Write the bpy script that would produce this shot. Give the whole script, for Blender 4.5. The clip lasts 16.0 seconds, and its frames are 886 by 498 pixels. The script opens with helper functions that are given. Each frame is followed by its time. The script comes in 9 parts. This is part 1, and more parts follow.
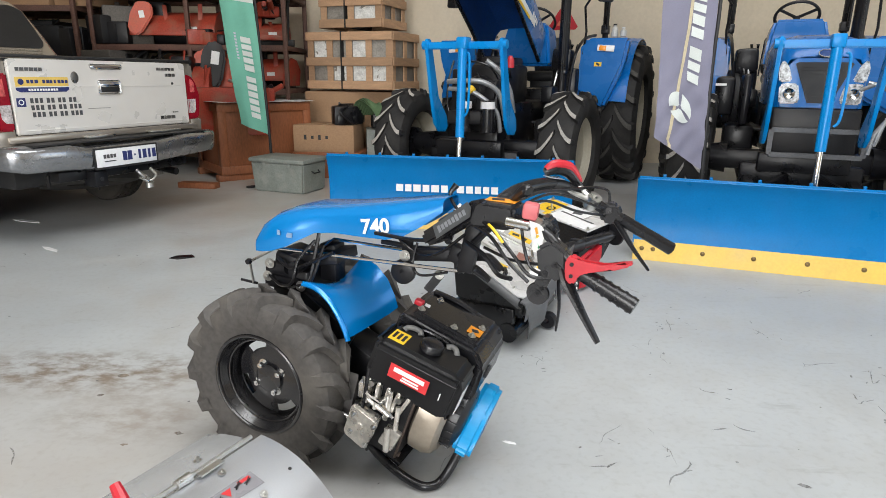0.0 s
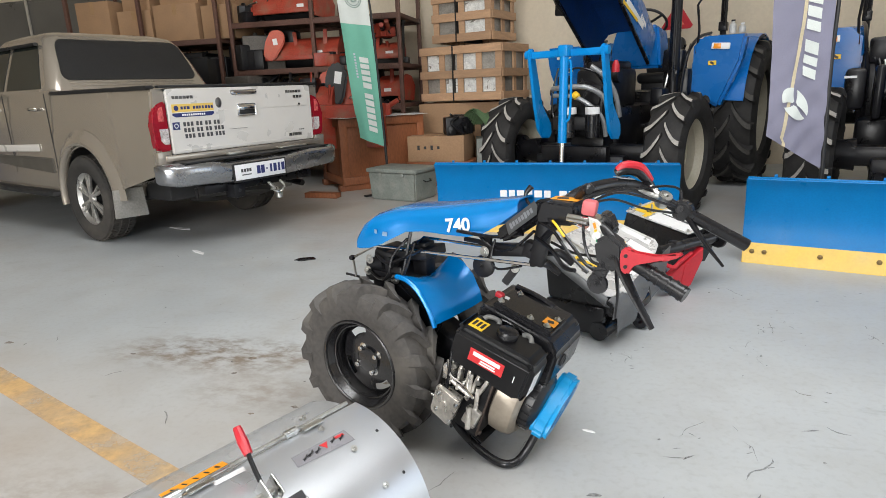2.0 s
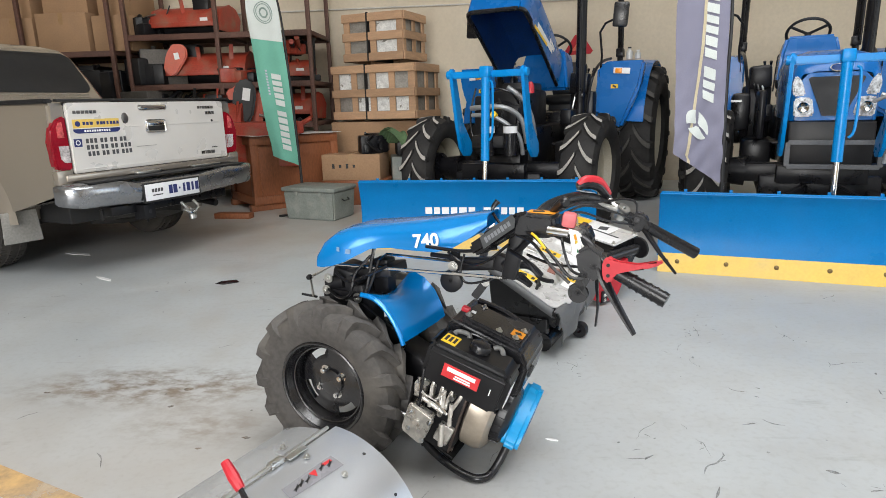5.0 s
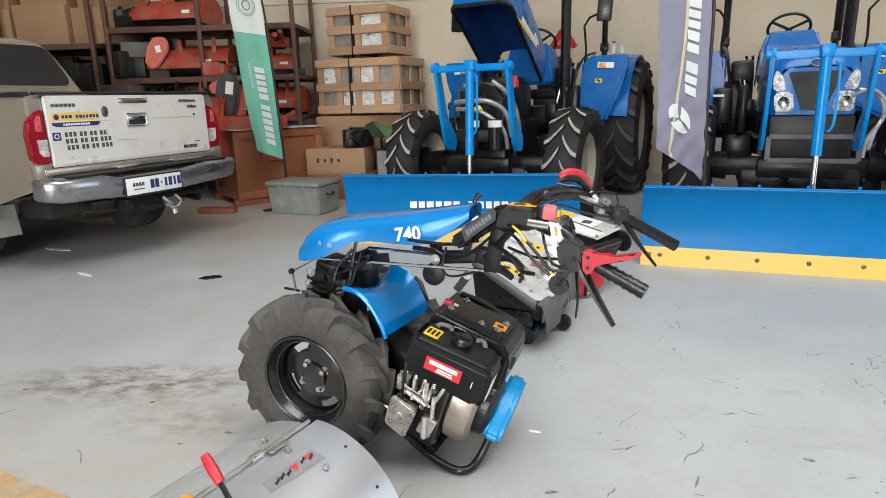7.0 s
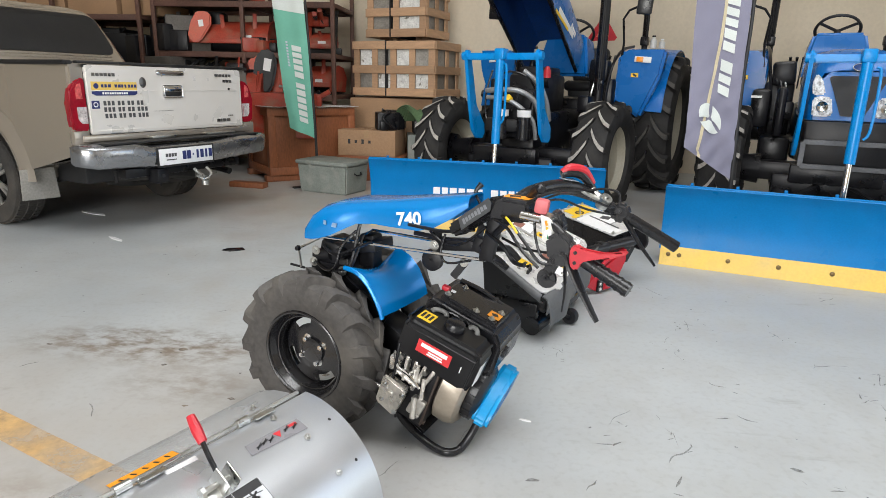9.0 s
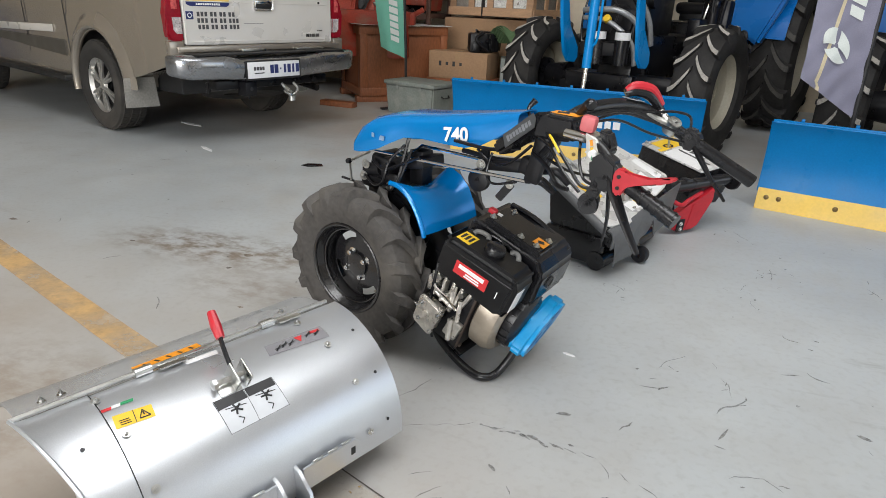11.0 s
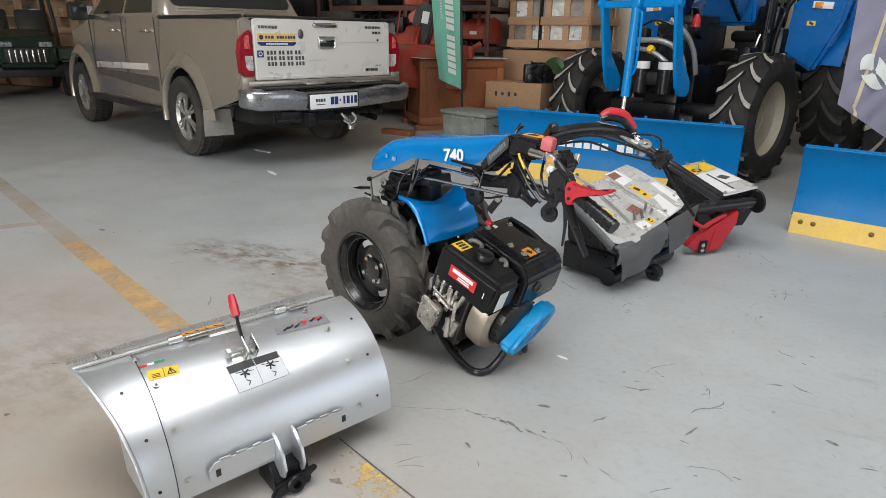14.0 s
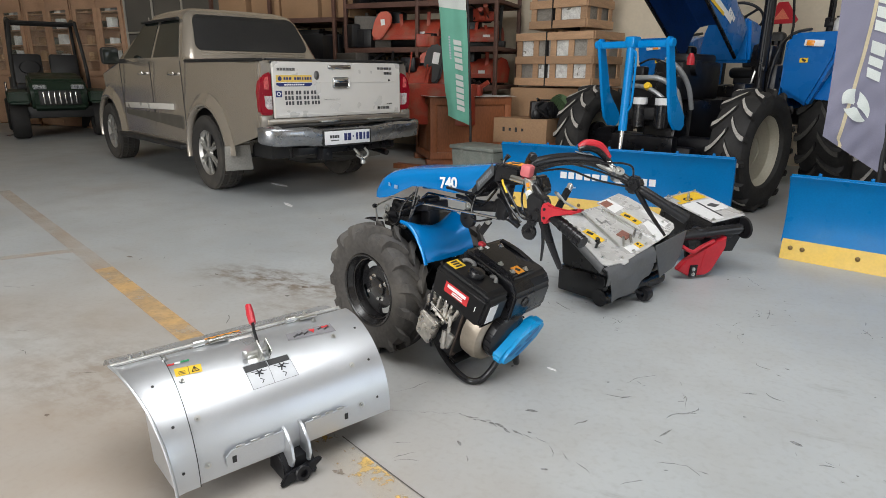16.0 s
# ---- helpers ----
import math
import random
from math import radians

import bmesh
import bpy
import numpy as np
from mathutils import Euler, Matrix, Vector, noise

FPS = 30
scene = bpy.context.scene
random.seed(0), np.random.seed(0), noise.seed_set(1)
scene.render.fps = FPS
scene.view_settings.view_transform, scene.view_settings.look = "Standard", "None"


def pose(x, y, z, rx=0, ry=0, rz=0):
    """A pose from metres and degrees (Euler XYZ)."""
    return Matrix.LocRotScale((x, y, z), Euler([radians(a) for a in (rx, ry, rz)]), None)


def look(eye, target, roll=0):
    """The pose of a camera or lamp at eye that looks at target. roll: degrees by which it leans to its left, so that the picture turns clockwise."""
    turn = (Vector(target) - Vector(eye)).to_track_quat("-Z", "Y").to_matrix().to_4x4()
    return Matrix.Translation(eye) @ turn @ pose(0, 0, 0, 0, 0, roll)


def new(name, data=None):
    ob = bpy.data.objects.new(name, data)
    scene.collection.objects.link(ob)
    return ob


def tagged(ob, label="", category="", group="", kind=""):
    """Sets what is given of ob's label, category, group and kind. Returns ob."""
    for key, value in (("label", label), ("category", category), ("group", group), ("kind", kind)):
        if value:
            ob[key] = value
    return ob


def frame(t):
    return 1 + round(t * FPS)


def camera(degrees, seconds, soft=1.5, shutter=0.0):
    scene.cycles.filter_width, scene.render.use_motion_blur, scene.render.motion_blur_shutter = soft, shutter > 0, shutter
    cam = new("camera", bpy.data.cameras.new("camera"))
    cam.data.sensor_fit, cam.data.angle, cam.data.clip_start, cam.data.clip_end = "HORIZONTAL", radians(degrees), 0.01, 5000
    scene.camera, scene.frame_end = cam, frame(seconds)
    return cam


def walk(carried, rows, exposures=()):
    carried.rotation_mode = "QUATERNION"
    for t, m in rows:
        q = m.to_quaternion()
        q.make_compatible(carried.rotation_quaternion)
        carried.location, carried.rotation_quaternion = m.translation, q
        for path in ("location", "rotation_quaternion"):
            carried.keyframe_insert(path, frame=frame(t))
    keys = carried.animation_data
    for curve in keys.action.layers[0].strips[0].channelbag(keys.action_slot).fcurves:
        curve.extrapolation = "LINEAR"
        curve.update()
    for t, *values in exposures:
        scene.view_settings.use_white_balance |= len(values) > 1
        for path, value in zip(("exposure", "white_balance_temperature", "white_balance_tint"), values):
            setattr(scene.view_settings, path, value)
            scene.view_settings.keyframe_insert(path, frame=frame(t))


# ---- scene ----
cam = camera(72.1, 16.0, soft=0.55)
PATH = [
    (0, (0.139, -0.108, 1.159), (0.09, 1.816, 0.615), 0.6),
    (0.5, (0.16, -0.147, 1.172), (0.08, 1.786, 0.665), 1.7),
    (1, (0.227, -0.22, 1.177), (0.002, 1.711, 0.707), 1.1),
    (1.5, (0.277, -0.269, 1.17), (-0.033, 1.649, 0.696), -0.4),
    (2, (0.274, -0.276, 1.171), (-0.16, 1.608, 0.659), -2.4),
    (2.5, (0.179, -0.265, 1.179), (-0.265, 1.615, 0.659), -3.2),
    (3, (0.087, -0.26, 1.171), (-0.227, 1.645, 0.648), -3.6),
    (3.5, (0.058, -0.271, 1.174), (-0.08, 1.666, 0.696), -2.7),
    (4, (0.063, -0.281, 1.169), (-0.059, 1.658, 0.691), -1.8),
    (6.3, (0.074, -0.313, 1.166), (-0.016, 1.635, 0.722), -1.7),
    (6.5, (0.079, -0.305, 1.167), (-0.006, 1.639, 0.705), -1.8),
    (7, (0.082, -0.302, 1.162), (0.012, 1.638, 0.681), -1.5),
    (7.5, (0.098, -0.282, 1.178), (0.038, 1.657, 0.689), -0.6),
    (8, (0.088, -0.292, 1.172), (0.042, 1.651, 0.699), -0.4),
    (8.5, (0.106, -0.289, 1.167), (0.099, 1.641, 0.642), -0.5),
    (9, (0.189, -0.332, 1.173), (0.013, 1.59, 0.648), 1.3),
    (9.5, (0.246, -0.378, 1.143), (-0.158, 1.482, 0.527), 3.1),
    (9.7, (0.258, -0.388, 1.135), (-0.197, 1.443, 0.47), 3.3),
    (11.8, (0.475, -0.121, 1.119), (0.007, 1.669, 0.36), 1.5),
    (12, (0.531, -0.107, 1.123), (0.06, 1.683, 0.366), -0.3),
    (12.5, (0.7, -0.122, 1.141), (0.085, 1.638, 0.418), 1.0),
    (13, (0.737, -0.174, 1.146), (0.035, 1.553, 0.42), -0.2),
    (13.5, (0.68, -0.321, 1.146), (-0.044, 1.428, 0.5), -1.0),
    (14, (0.655, -0.412, 1.15), (-0.049, 1.338, 0.484), 1.0),
    (14.5, (0.683, -0.445, 1.163), (-0.031, 1.311, 0.525), 1.2),
    (15, (0.748, -0.504, 1.166), (-0.006, 1.254, 0.581), 1.4),
    (15.5, (0.786, -0.548, 1.159), (0.063, 1.231, 0.603), 1.3),
    (16, (0.808, -0.591, 1.163), (0.042, 1.17, 0.606), 0.4),
]
walk(cam, [(t, look(eye, target, roll)) for t, eye, target, roll in PATH],
     exposures=[(0, 0.31), (8.5, 0.31), (9.7, 0.22), (11.8, -0.03), (13.0, -0.03), (16.0, -0.02)])

# ---- world and light ----
world = bpy.data.worlds.new("world")
scene.world = world
world.use_nodes = True
wn = world.node_tree
sky = wn.nodes.new("ShaderNodeTexSky")
sky.sky_type, sky.sun_disc = "NISHITA", False
sky.sun_elevation, sky.sun_rotation = radians(48), radians(150)
wn.links.new(sky.outputs[0], wn.nodes["Background"].inputs[0])
wn.nodes["Background"].inputs[1].default_value = 0.12
sun = new("sun", bpy.data.lights.new("sun", "SUN"))
sun.data.energy, sun.data.angle, sun.data.color = 2.5, radians(0.6), (1.0, 0.96, 0.9)
sun.matrix_world = look((8, -14, 18), (0, 0, 0))


def opening_lamp(name, eye, target, w, h, power, color=(1, 1, 1)):
    """Daylight that enters by a door opening; the overhead one is an added fill."""
    lamp = new(name, bpy.data.lights.new(name, "AREA"))
    lamp.data.shape, lamp.data.size, lamp.data.size_y = "RECTANGLE", w, h
    lamp.data.energy, lamp.data.color = power, color
    lamp.matrix_world = look(eye, target)
    return lamp


opening_lamp("daylight_door_front", (-2.2, -5.9, 2.4), (-1.2, 0, 1.4), 4.8, 4.2, 505, (1.0, 0.98, 0.95))
opening_lamp("daylight_door_side", (9.3, 0.6, 2.3), (0, 0.6, 1.2), 5.0, 4.2, 65, (0.96, 0.98, 1.0))
# overhead fill added to brighten the floor; no roof opening is seen or built
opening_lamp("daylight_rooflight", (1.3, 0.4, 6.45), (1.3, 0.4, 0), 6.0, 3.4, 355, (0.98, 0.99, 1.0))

# ---- materials ----
def mat(name, color, rough=0.5, metal=0.0, var=0.15, scale=6.0, fine=60.0, bump=0.0, dirt=None, dirt_amount=0.3, dirt_scale=2.5,
        coat=0.0, emit=0.0, island=0.0, per_object=0.0, rough_var=0.1, stretch=(1, 1, 1), spec=0.5):
    """A procedural surface: base colour varied at two scales, dirt patches, fine relief."""
    m = bpy.data.materials.new(name)
    m.use_nodes = True
    t = m.node_tree
    n, l = t.nodes, t.links
    b = n["Principled BSDF"]
    b.inputs["Metallic"].default_value = metal
    b.inputs["Specular IOR Level"].default_value = spec
    b.inputs["Coat Weight"].default_value = coat
    b.inputs["Coat Roughness"].default_value = 0.17
    co = n.new("ShaderNodeTexCoord")
    mp = n.new("ShaderNodeMapping")
    mp.inputs["Scale"].default_value = stretch
    l.new(co.outputs["Object"], mp.inputs[0])

    def noise_tex(s, d=4.0):
        x = n.new("ShaderNodeTexNoise")
        x.inputs["Scale"].default_value, x.inputs["Detail"].default_value = s, d
        l.new(mp.outputs[0], x.inputs["Vector"])
        return x

    big, small = noise_tex(scale), noise_tex(fine, 3.0)
    add = n.new("ShaderNodeMath")
    add.operation = "ADD"
    l.new(big.outputs[0], add.inputs[0])
    l.new(small.outputs[0], add.inputs[1])
    ramp = n.new("ShaderNodeMapRange")
    ramp.inputs[1].default_value, ramp.inputs[2].default_value = 0.7, 1.3
    ramp.inputs[3].default_value, ramp.inputs[4].default_value = 1 - var, 1 + var
    l.new(add.outputs[0], ramp.inputs[0])
    last = ramp.outputs[0]
    if island or per_object:
        src = n.new("ShaderNodeNewGeometry").outputs["Random Per Island"] if island else n.new("ShaderNodeObjectInfo").outputs["Random"]
        rr = n.new("ShaderNodeMapRange")
        k = island or per_object
        rr.inputs[3].default_value, rr.inputs[4].default_value = 1 - k, 1 + k
        l.new(src, rr.inputs[0])
        mul = n.new("ShaderNodeMath")
        mul.operation = "MULTIPLY"
        l.new(last, mul.inputs[0])
        l.new(rr.outputs[0], mul.inputs[1])
        last = mul.outputs[0]
    vm = n.new("ShaderNodeVectorMath")
    vm.operation = "SCALE"
    vm.inputs[0].default_value = color
    l.new(last, vm.inputs["Scale"])
    col = vm.outputs[0]
    if dirt:
        dn = noise_tex(dirt_scale, 6.0)
        dr = n.new("ShaderNodeMapRange")
        dr.inputs[1].default_value, dr.inputs[2].default_value = 0.5, 0.72
        dr.inputs[4].default_value = dirt_amount
        l.new(dn.outputs[0], dr.inputs[0])
        mix = n.new("ShaderNodeMix")
        mix.data_type = "RGBA"
        l.new(dr.outputs[0], mix.inputs[0])
        l.new(col, mix.inputs[6])
        mix.inputs[7].default_value = (*dirt, 1)
        col = mix.outputs[2]
    l.new(col, b.inputs["Base Color"])
    rm = n.new("ShaderNodeMapRange")
    rm.inputs[1].default_value, rm.inputs[2].default_value = 0.3, 0.7
    rm.inputs[3].default_value, rm.inputs[4].default_value = max(0.02, rough - rough_var), min(1, rough + rough_var)
    l.new(big.outputs[0], rm.inputs[0])
    l.new(rm.outputs[0], b.inputs["Roughness"])
    if bump:
        bn = n.new("ShaderNodeBump")
        bn.inputs["Strength"].default_value, bn.inputs["Distance"].default_value = bump, 0.004
        l.new(small.outputs[0], bn.inputs["Height"])
        l.new(bn.outputs[0], b.inputs["Normal"])
    if emit:
        b.inputs["Emission Color"].default_value, b.inputs["Emission Strength"].default_value = (*color, 1), emit
    return m


def glass_mat(name, color, rough=0.05):
    m = bpy.data.materials.new(name)
    m.use_nodes = True
    b = m.node_tree.nodes["Principled BSDF"]
    b.inputs["Base Color"].default_value = (*color, 1)
    b.inputs["Transmission Weight"].default_value = 1.0
    b.inputs["Roughness"].default_value = rough
    b.inputs["IOR"].default_value = 1.45
    return m


BLUE = mat("blue_paint", (0.0, 0.125, 0.43), 0.28, coat=0.4, spec=0.2, var=0.06, fine=300, rough_var=0.05, dirt=(0.08, 0.14, 0.26), dirt_amount=0.08)
BLUE_GLOSS = mat("glossy_blue_plastic", (0.0, 0.19, 0.54), 0.2, metal=0.2, coat=0.55, spec=0.3, var=0.05, fine=300, rough_var=0.04)
BLADE_BLUE = mat("blade_blue_paint", (0.0, 0.165, 0.45), 0.33, coat=0.03, spec=0.15, var=0.08, fine=90, rough_var=0.08, dirt=(0.02, 0.15, 0.38), dirt_amount=0.25, dirt_scale=4)
CYAN_BLUE = mat("bright_blue_plastic", (0.0, 0.275, 0.60), 0.3, var=0.05)
YELLOW = mat("yellow_paint", (0.74, 0.49, 0.09), 0.45, var=0.08, dirt=(0.45, 0.33, 0.15), dirt_amount=0.25)
BLACK = mat("black_plastic", (0.010, 0.010, 0.012), 0.26, var=0.2, bump=0.1, dirt=(0.05, 0.046, 0.042), dirt_amount=0.18)
BLACK_METAL = mat("black_metal", (0.009, 0.009, 0.011), 0.42, metal=0.0, var=0.3, dirt=(0.045, 0.04, 0.035), dirt_amount=0.3, bump=0.1, spec=0.35)
RUBBER = mat("tyre_rubber", (0.062, 0.057, 0.053), 0.72, var=0.3, bump=0.3, scale=9, dirt=(0.15, 0.135, 0.115), dirt_amount=0.55, dirt_scale=7)
LUG_WORN = mat("worn_lug_rubber", (0.37, 0.35, 0.32), 0.85, var=0.3)
RIM_CREAM = mat("cream_rim_paint", (0.42, 0.39, 0.31), 0.5, var=0.1, dirt=(0.3, 0.26, 0.2), dirt_amount=0.5)
SILVER = mat("galvanised_paint", (0.62, 0.64, 0.67), 0.32, metal=0.75, var=0.06, scale=3, fine=400, rough_var=0.06, dirt=(0.4, 0.41, 0.42), dirt_amount=0.3)
ZINC = mat("zinc_steel", (0.62, 0.62, 0.6), 0.3, metal=1.0, var=0.12)
CHROME = mat("chrome", (0.8, 0.8, 0.8), 0.12, metal=1.0, var=0.05)
RED = mat("red_plastic", (0.47, 0.018, 0.03), 0.38, var=0.1)
WHITE = mat("white_print", (0.82, 0.82, 0.82), 0.5, var=0.05)
WALL = mat("cream_wall_paint", (0.65, 0.57, 0.45), 0.85, var=0.06, scale=0.7, fine=25, bump=0.15, dirt=(0.55, 0.45, 0.33), dirt_amount=0.35, dirt_scale=0.8)
CEIL = mat("ceiling_sheet", (0.6, 0.58, 0.54), 0.8, var=0.1)
WOOD = mat("crate_pine", (0.46, 0.285, 0.17), 0.75, var=0.2, scale=4, stretch=(1, 1, 6), per_object=0.18, bump=0.2)
WOOD_RED = mat("varnished_redwood", (0.27, 0.095, 0.04), 0.45, var=0.25, scale=3, stretch=(1, 1, 0.3), bump=0.1)
CARD = mat("brown_cardboard", (0.36, 0.22, 0.125), 0.85, var=0.12, scale=5)
FOIL = mat("grey_plastic_wrap", (0.74, 0.74, 0.72), 0.4, var=0.25, scale=14, bump=0.6)


def floor_mat():
    """Painted concrete: pale grey with brown dust, tyre scuffs and fine dark scratches."""
    m = bpy.data.materials.new("painted_concrete")
    m.use_nodes = True
    n, l = m.node_tree.nodes, m.node_tree.links
    b = n["Principled BSDF"]
    co = n.new("ShaderNodeTexCoord")

    def tex(scale, detail=5.0, rough=0.55, stretch=None, dist=0.0):
        x = n.new("ShaderNodeTexNoise")
        x.inputs["Scale"].default_value, x.inputs["Detail"].default_value = scale, detail
        x.inputs["Roughness"].default_value, x.inputs["Distortion"].default_value = rough, dist
        if stretch:
            mp = n.new("ShaderNodeMapping")
            mp.inputs["Scale"].default_value, mp.inputs["Rotation"].default_value = stretch[:3], (0, 0, stretch[3])
            l.new(co.outputs["Object"], mp.inputs[0])
            l.new(mp.outputs[0], x.inputs["Vector"])
        else:
            l.new(co.outputs["Object"], x.inputs["Vector"])
        return x.outputs[0]

    def band(value, lo, hi, a=0.0, c=1.0):
        r = n.new("ShaderNodeMapRange")
        r.inputs[1].default_value, r.inputs[2].default_value = lo, hi
        r.inputs[3].default_value, r.inputs[4].default_value = a, c
        l.new(value, r.inputs[0])
        return r.outputs[0]

    def mix(fac, a, c, kind="MIX"):
        x = n.new("ShaderNodeMix")
        x.data_type, x.blend_type = "RGBA", kind
        l.new(fac, x.inputs[0])
        for i, v in ((6, a), (7, c)):
            if isinstance(v, tuple):
                x.inputs[i].default_value = (*v, 1)
            else:
                l.new(v, x.inputs[i])
        return x.outputs[2]

    col = mix(band(tex(0.55), 0.35, 0.65), (0.385, 0.408, 0.418), (0.475, 0.495, 0.50))
    col = mix(band(tex(3.5), 0.45, 0.75, 0, 0.5), col, (0.36, 0.355, 0.34))
    col = mix(band(tex(38, 3), 0.5, 0.8, 0, 0.35), col, (0.30, 0.29, 0.28))
    col = mix(band(tex(7, 6, 0.7, (0.25, 1.4, 1, 0.9)), 0.6, 0.72, 0, 0.35), col, (0.22, 0.21, 0.2))
    col = mix(band(tex(0.9, 6, 0.6), 0.55, 0.75, 0, 0.35), col, (0.36, 0.29, 0.22))
    # brown dried mud gathered round spots (k > 0); broad, softly browner ellipses (k < 0)
    sep = n.new("ShaderNodeSeparateXYZ")
    l.new(co.outputs["Object"], sep.inputs[0])
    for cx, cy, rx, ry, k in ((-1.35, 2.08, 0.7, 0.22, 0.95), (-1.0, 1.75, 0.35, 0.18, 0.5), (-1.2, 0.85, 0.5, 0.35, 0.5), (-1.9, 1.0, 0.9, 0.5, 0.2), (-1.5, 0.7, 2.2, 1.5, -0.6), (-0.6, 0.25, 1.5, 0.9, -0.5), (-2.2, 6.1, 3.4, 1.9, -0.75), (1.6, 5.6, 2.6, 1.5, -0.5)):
        parts = []
        for out, c0, r0 in ((sep.outputs[0], cx, rx), (sep.outputs[1], cy, ry)):
            s = n.new("ShaderNodeMath")
            s.operation = "SUBTRACT"
            l.new(out, s.inputs[0])
            s.inputs[1].default_value = c0
            d = n.new("ShaderNodeMath")
            d.operation = "DIVIDE"
            l.new(s.outputs[0], d.inputs[0])
            d.inputs[1].default_value = r0
            p = n.new("ShaderNodeMath")
            p.operation = "POWER"
            l.new(d.outputs[0], p.inputs[0])
            p.inputs[1].default_value = 2
            parts.append(p.outputs[0])
        a = n.new("ShaderNodeMath")
        a.operation = "ADD"
        l.new(parts[0], a.inputs[0])
        l.new(parts[1], a.inputs[1])
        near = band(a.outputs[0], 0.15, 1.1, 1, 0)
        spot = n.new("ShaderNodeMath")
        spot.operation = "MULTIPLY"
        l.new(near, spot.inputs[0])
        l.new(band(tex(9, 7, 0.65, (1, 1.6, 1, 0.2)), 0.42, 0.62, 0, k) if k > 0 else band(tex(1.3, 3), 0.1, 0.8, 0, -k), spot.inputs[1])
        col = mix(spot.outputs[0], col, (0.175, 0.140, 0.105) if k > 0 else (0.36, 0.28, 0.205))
    l.new(col, b.inputs["Base Color"])
    l.new(band(tex(2.2), 0.3, 0.7, 0.34, 0.55), b.inputs["Roughness"])
    bp = n.new("ShaderNodeBump")
    bp.inputs["Strength"].default_value, bp.inputs["Distance"].default_value = 0.12, 0.003
    l.new(tex(45, 4), bp.inputs["Height"])
    l.new(bp.outputs[0], b.inputs["Normal"])
    return m


FLOOR = floor_mat()


# ---- mesh helpers ----
def empty(name, m=None, label="", category="", group="", kind=""):
    ob = new(name)
    ob.empty_display_size = 0.1
    if m is not None:
        ob.matrix_world = m
    return tagged(ob, label, category, group, kind)


def finish(bm, material, name, angle=35):
    for f in bm.faces:
        f.smooth = True
    lim = radians(angle)
    for e in bm.edges:
        if len(e.link_faces) == 2 and e.calc_face_angle(0) > lim:
            e.smooth = False
    me = bpy.data.meshes.new(name)
    bm.to_mesh(me)
    bm.free()
    if material:
        me.materials.append(material)
    return me


def part(name, bm, material, parent=None, label="", angle=35, m=None):
    """One mesh object, under a thing or a part."""
    bmesh.ops.recalc_face_normals(bm, faces=bm.faces)
    ob = new(name, finish(bm, material, name, angle))
    if parent:
        ob.parent = parent
    if m is not None:
        ob.matrix_basis = m
    return tagged(ob, label)


def shape():
    return bmesh.new()


def merge(bm, other, m=None):
    """Adds a small bmesh to a larger one."""
    me = bpy.data.meshes.new("tmp")
    other.to_mesh(me)
    other.free()
    if m is not None:
        me.transform(m)
    bm.from_mesh(me)
    bpy.data.meshes.remove(me)
    return bm


def box(bm, size, at, rot=(0, 0, 0), bevel=0.0, seg=2):
    b = bmesh.new()
    bmesh.ops.create_cube(b, size=1, matrix=Matrix.Diagonal((*size, 1)))
    if bevel:
        bmesh.ops.bevel(b, geom=b.edges[:], offset=bevel, segments=seg, affect="EDGES", profile=0.5)
    return merge(bm, b, pose(*at, *rot))


def frame_between(p0, p1):
    p0, p1 = Vector(p0), Vector(p1)
    q = (p1 - p0).to_track_quat("Z", "Y")
    return Matrix.Translation(p0) @ q.to_matrix().to_4x4(), (p1 - p0).length


def rod(bm, p0, p1, r, r1=None, seg=16, caps=True):
    m, h = frame_between(p0, p1)
    b = bmesh.new()
    bmesh.ops.create_cone(b, cap_ends=caps, segments=seg, radius1=r, radius2=r if r1 is None else r1, depth=h, matrix=Matrix.Translation((0, 0, h / 2)))
    return merge(bm, b, m)


def bar(bm, p0, p1, w, t, bevel=0.0, up=(0, 0, 1)):
    """A flat bar between two points: w across, t thick along 'up'."""
    p0, p1 = Vector(p0), Vector(p1)
    z = (p1 - p0).normalized()
    y = (Vector(up) - z * z.dot(Vector(up))).normalized()
    x = y.cross(z)
    m = Matrix((x, y, z)).transposed().to_4x4()
    m.translation = (p0 + p1) / 2
    b = bmesh.new()
    bmesh.ops.create_cube(b, size=1, matrix=Matrix.Diagonal((w, t, (p1 - p0).length, 1)))
    if bevel:
        bmesh.ops.bevel(b, geom=b.edges[:], offset=bevel, segments=2, affect="EDGES")
    return merge(bm, b, m)


def smooth_path(pts, n=6):
    pts = [Vector(p) for p in pts]
    out = []
    for i in range(len(pts) - 1):
        a, b, c, d = pts[max(i - 1, 0)], pts[i], pts[i + 1], pts[min(i + 2, len(pts) - 1)]
        for k in range(n):
            t = k / n
            out.append(0.5 * ((2 * b) + (c - a) * t + (2 * a - 5 * b + 4 * c - d) * t * t + (3 * b - a - 3 * c + d) * t ** 3))
    out.append(pts[-1])
    return out


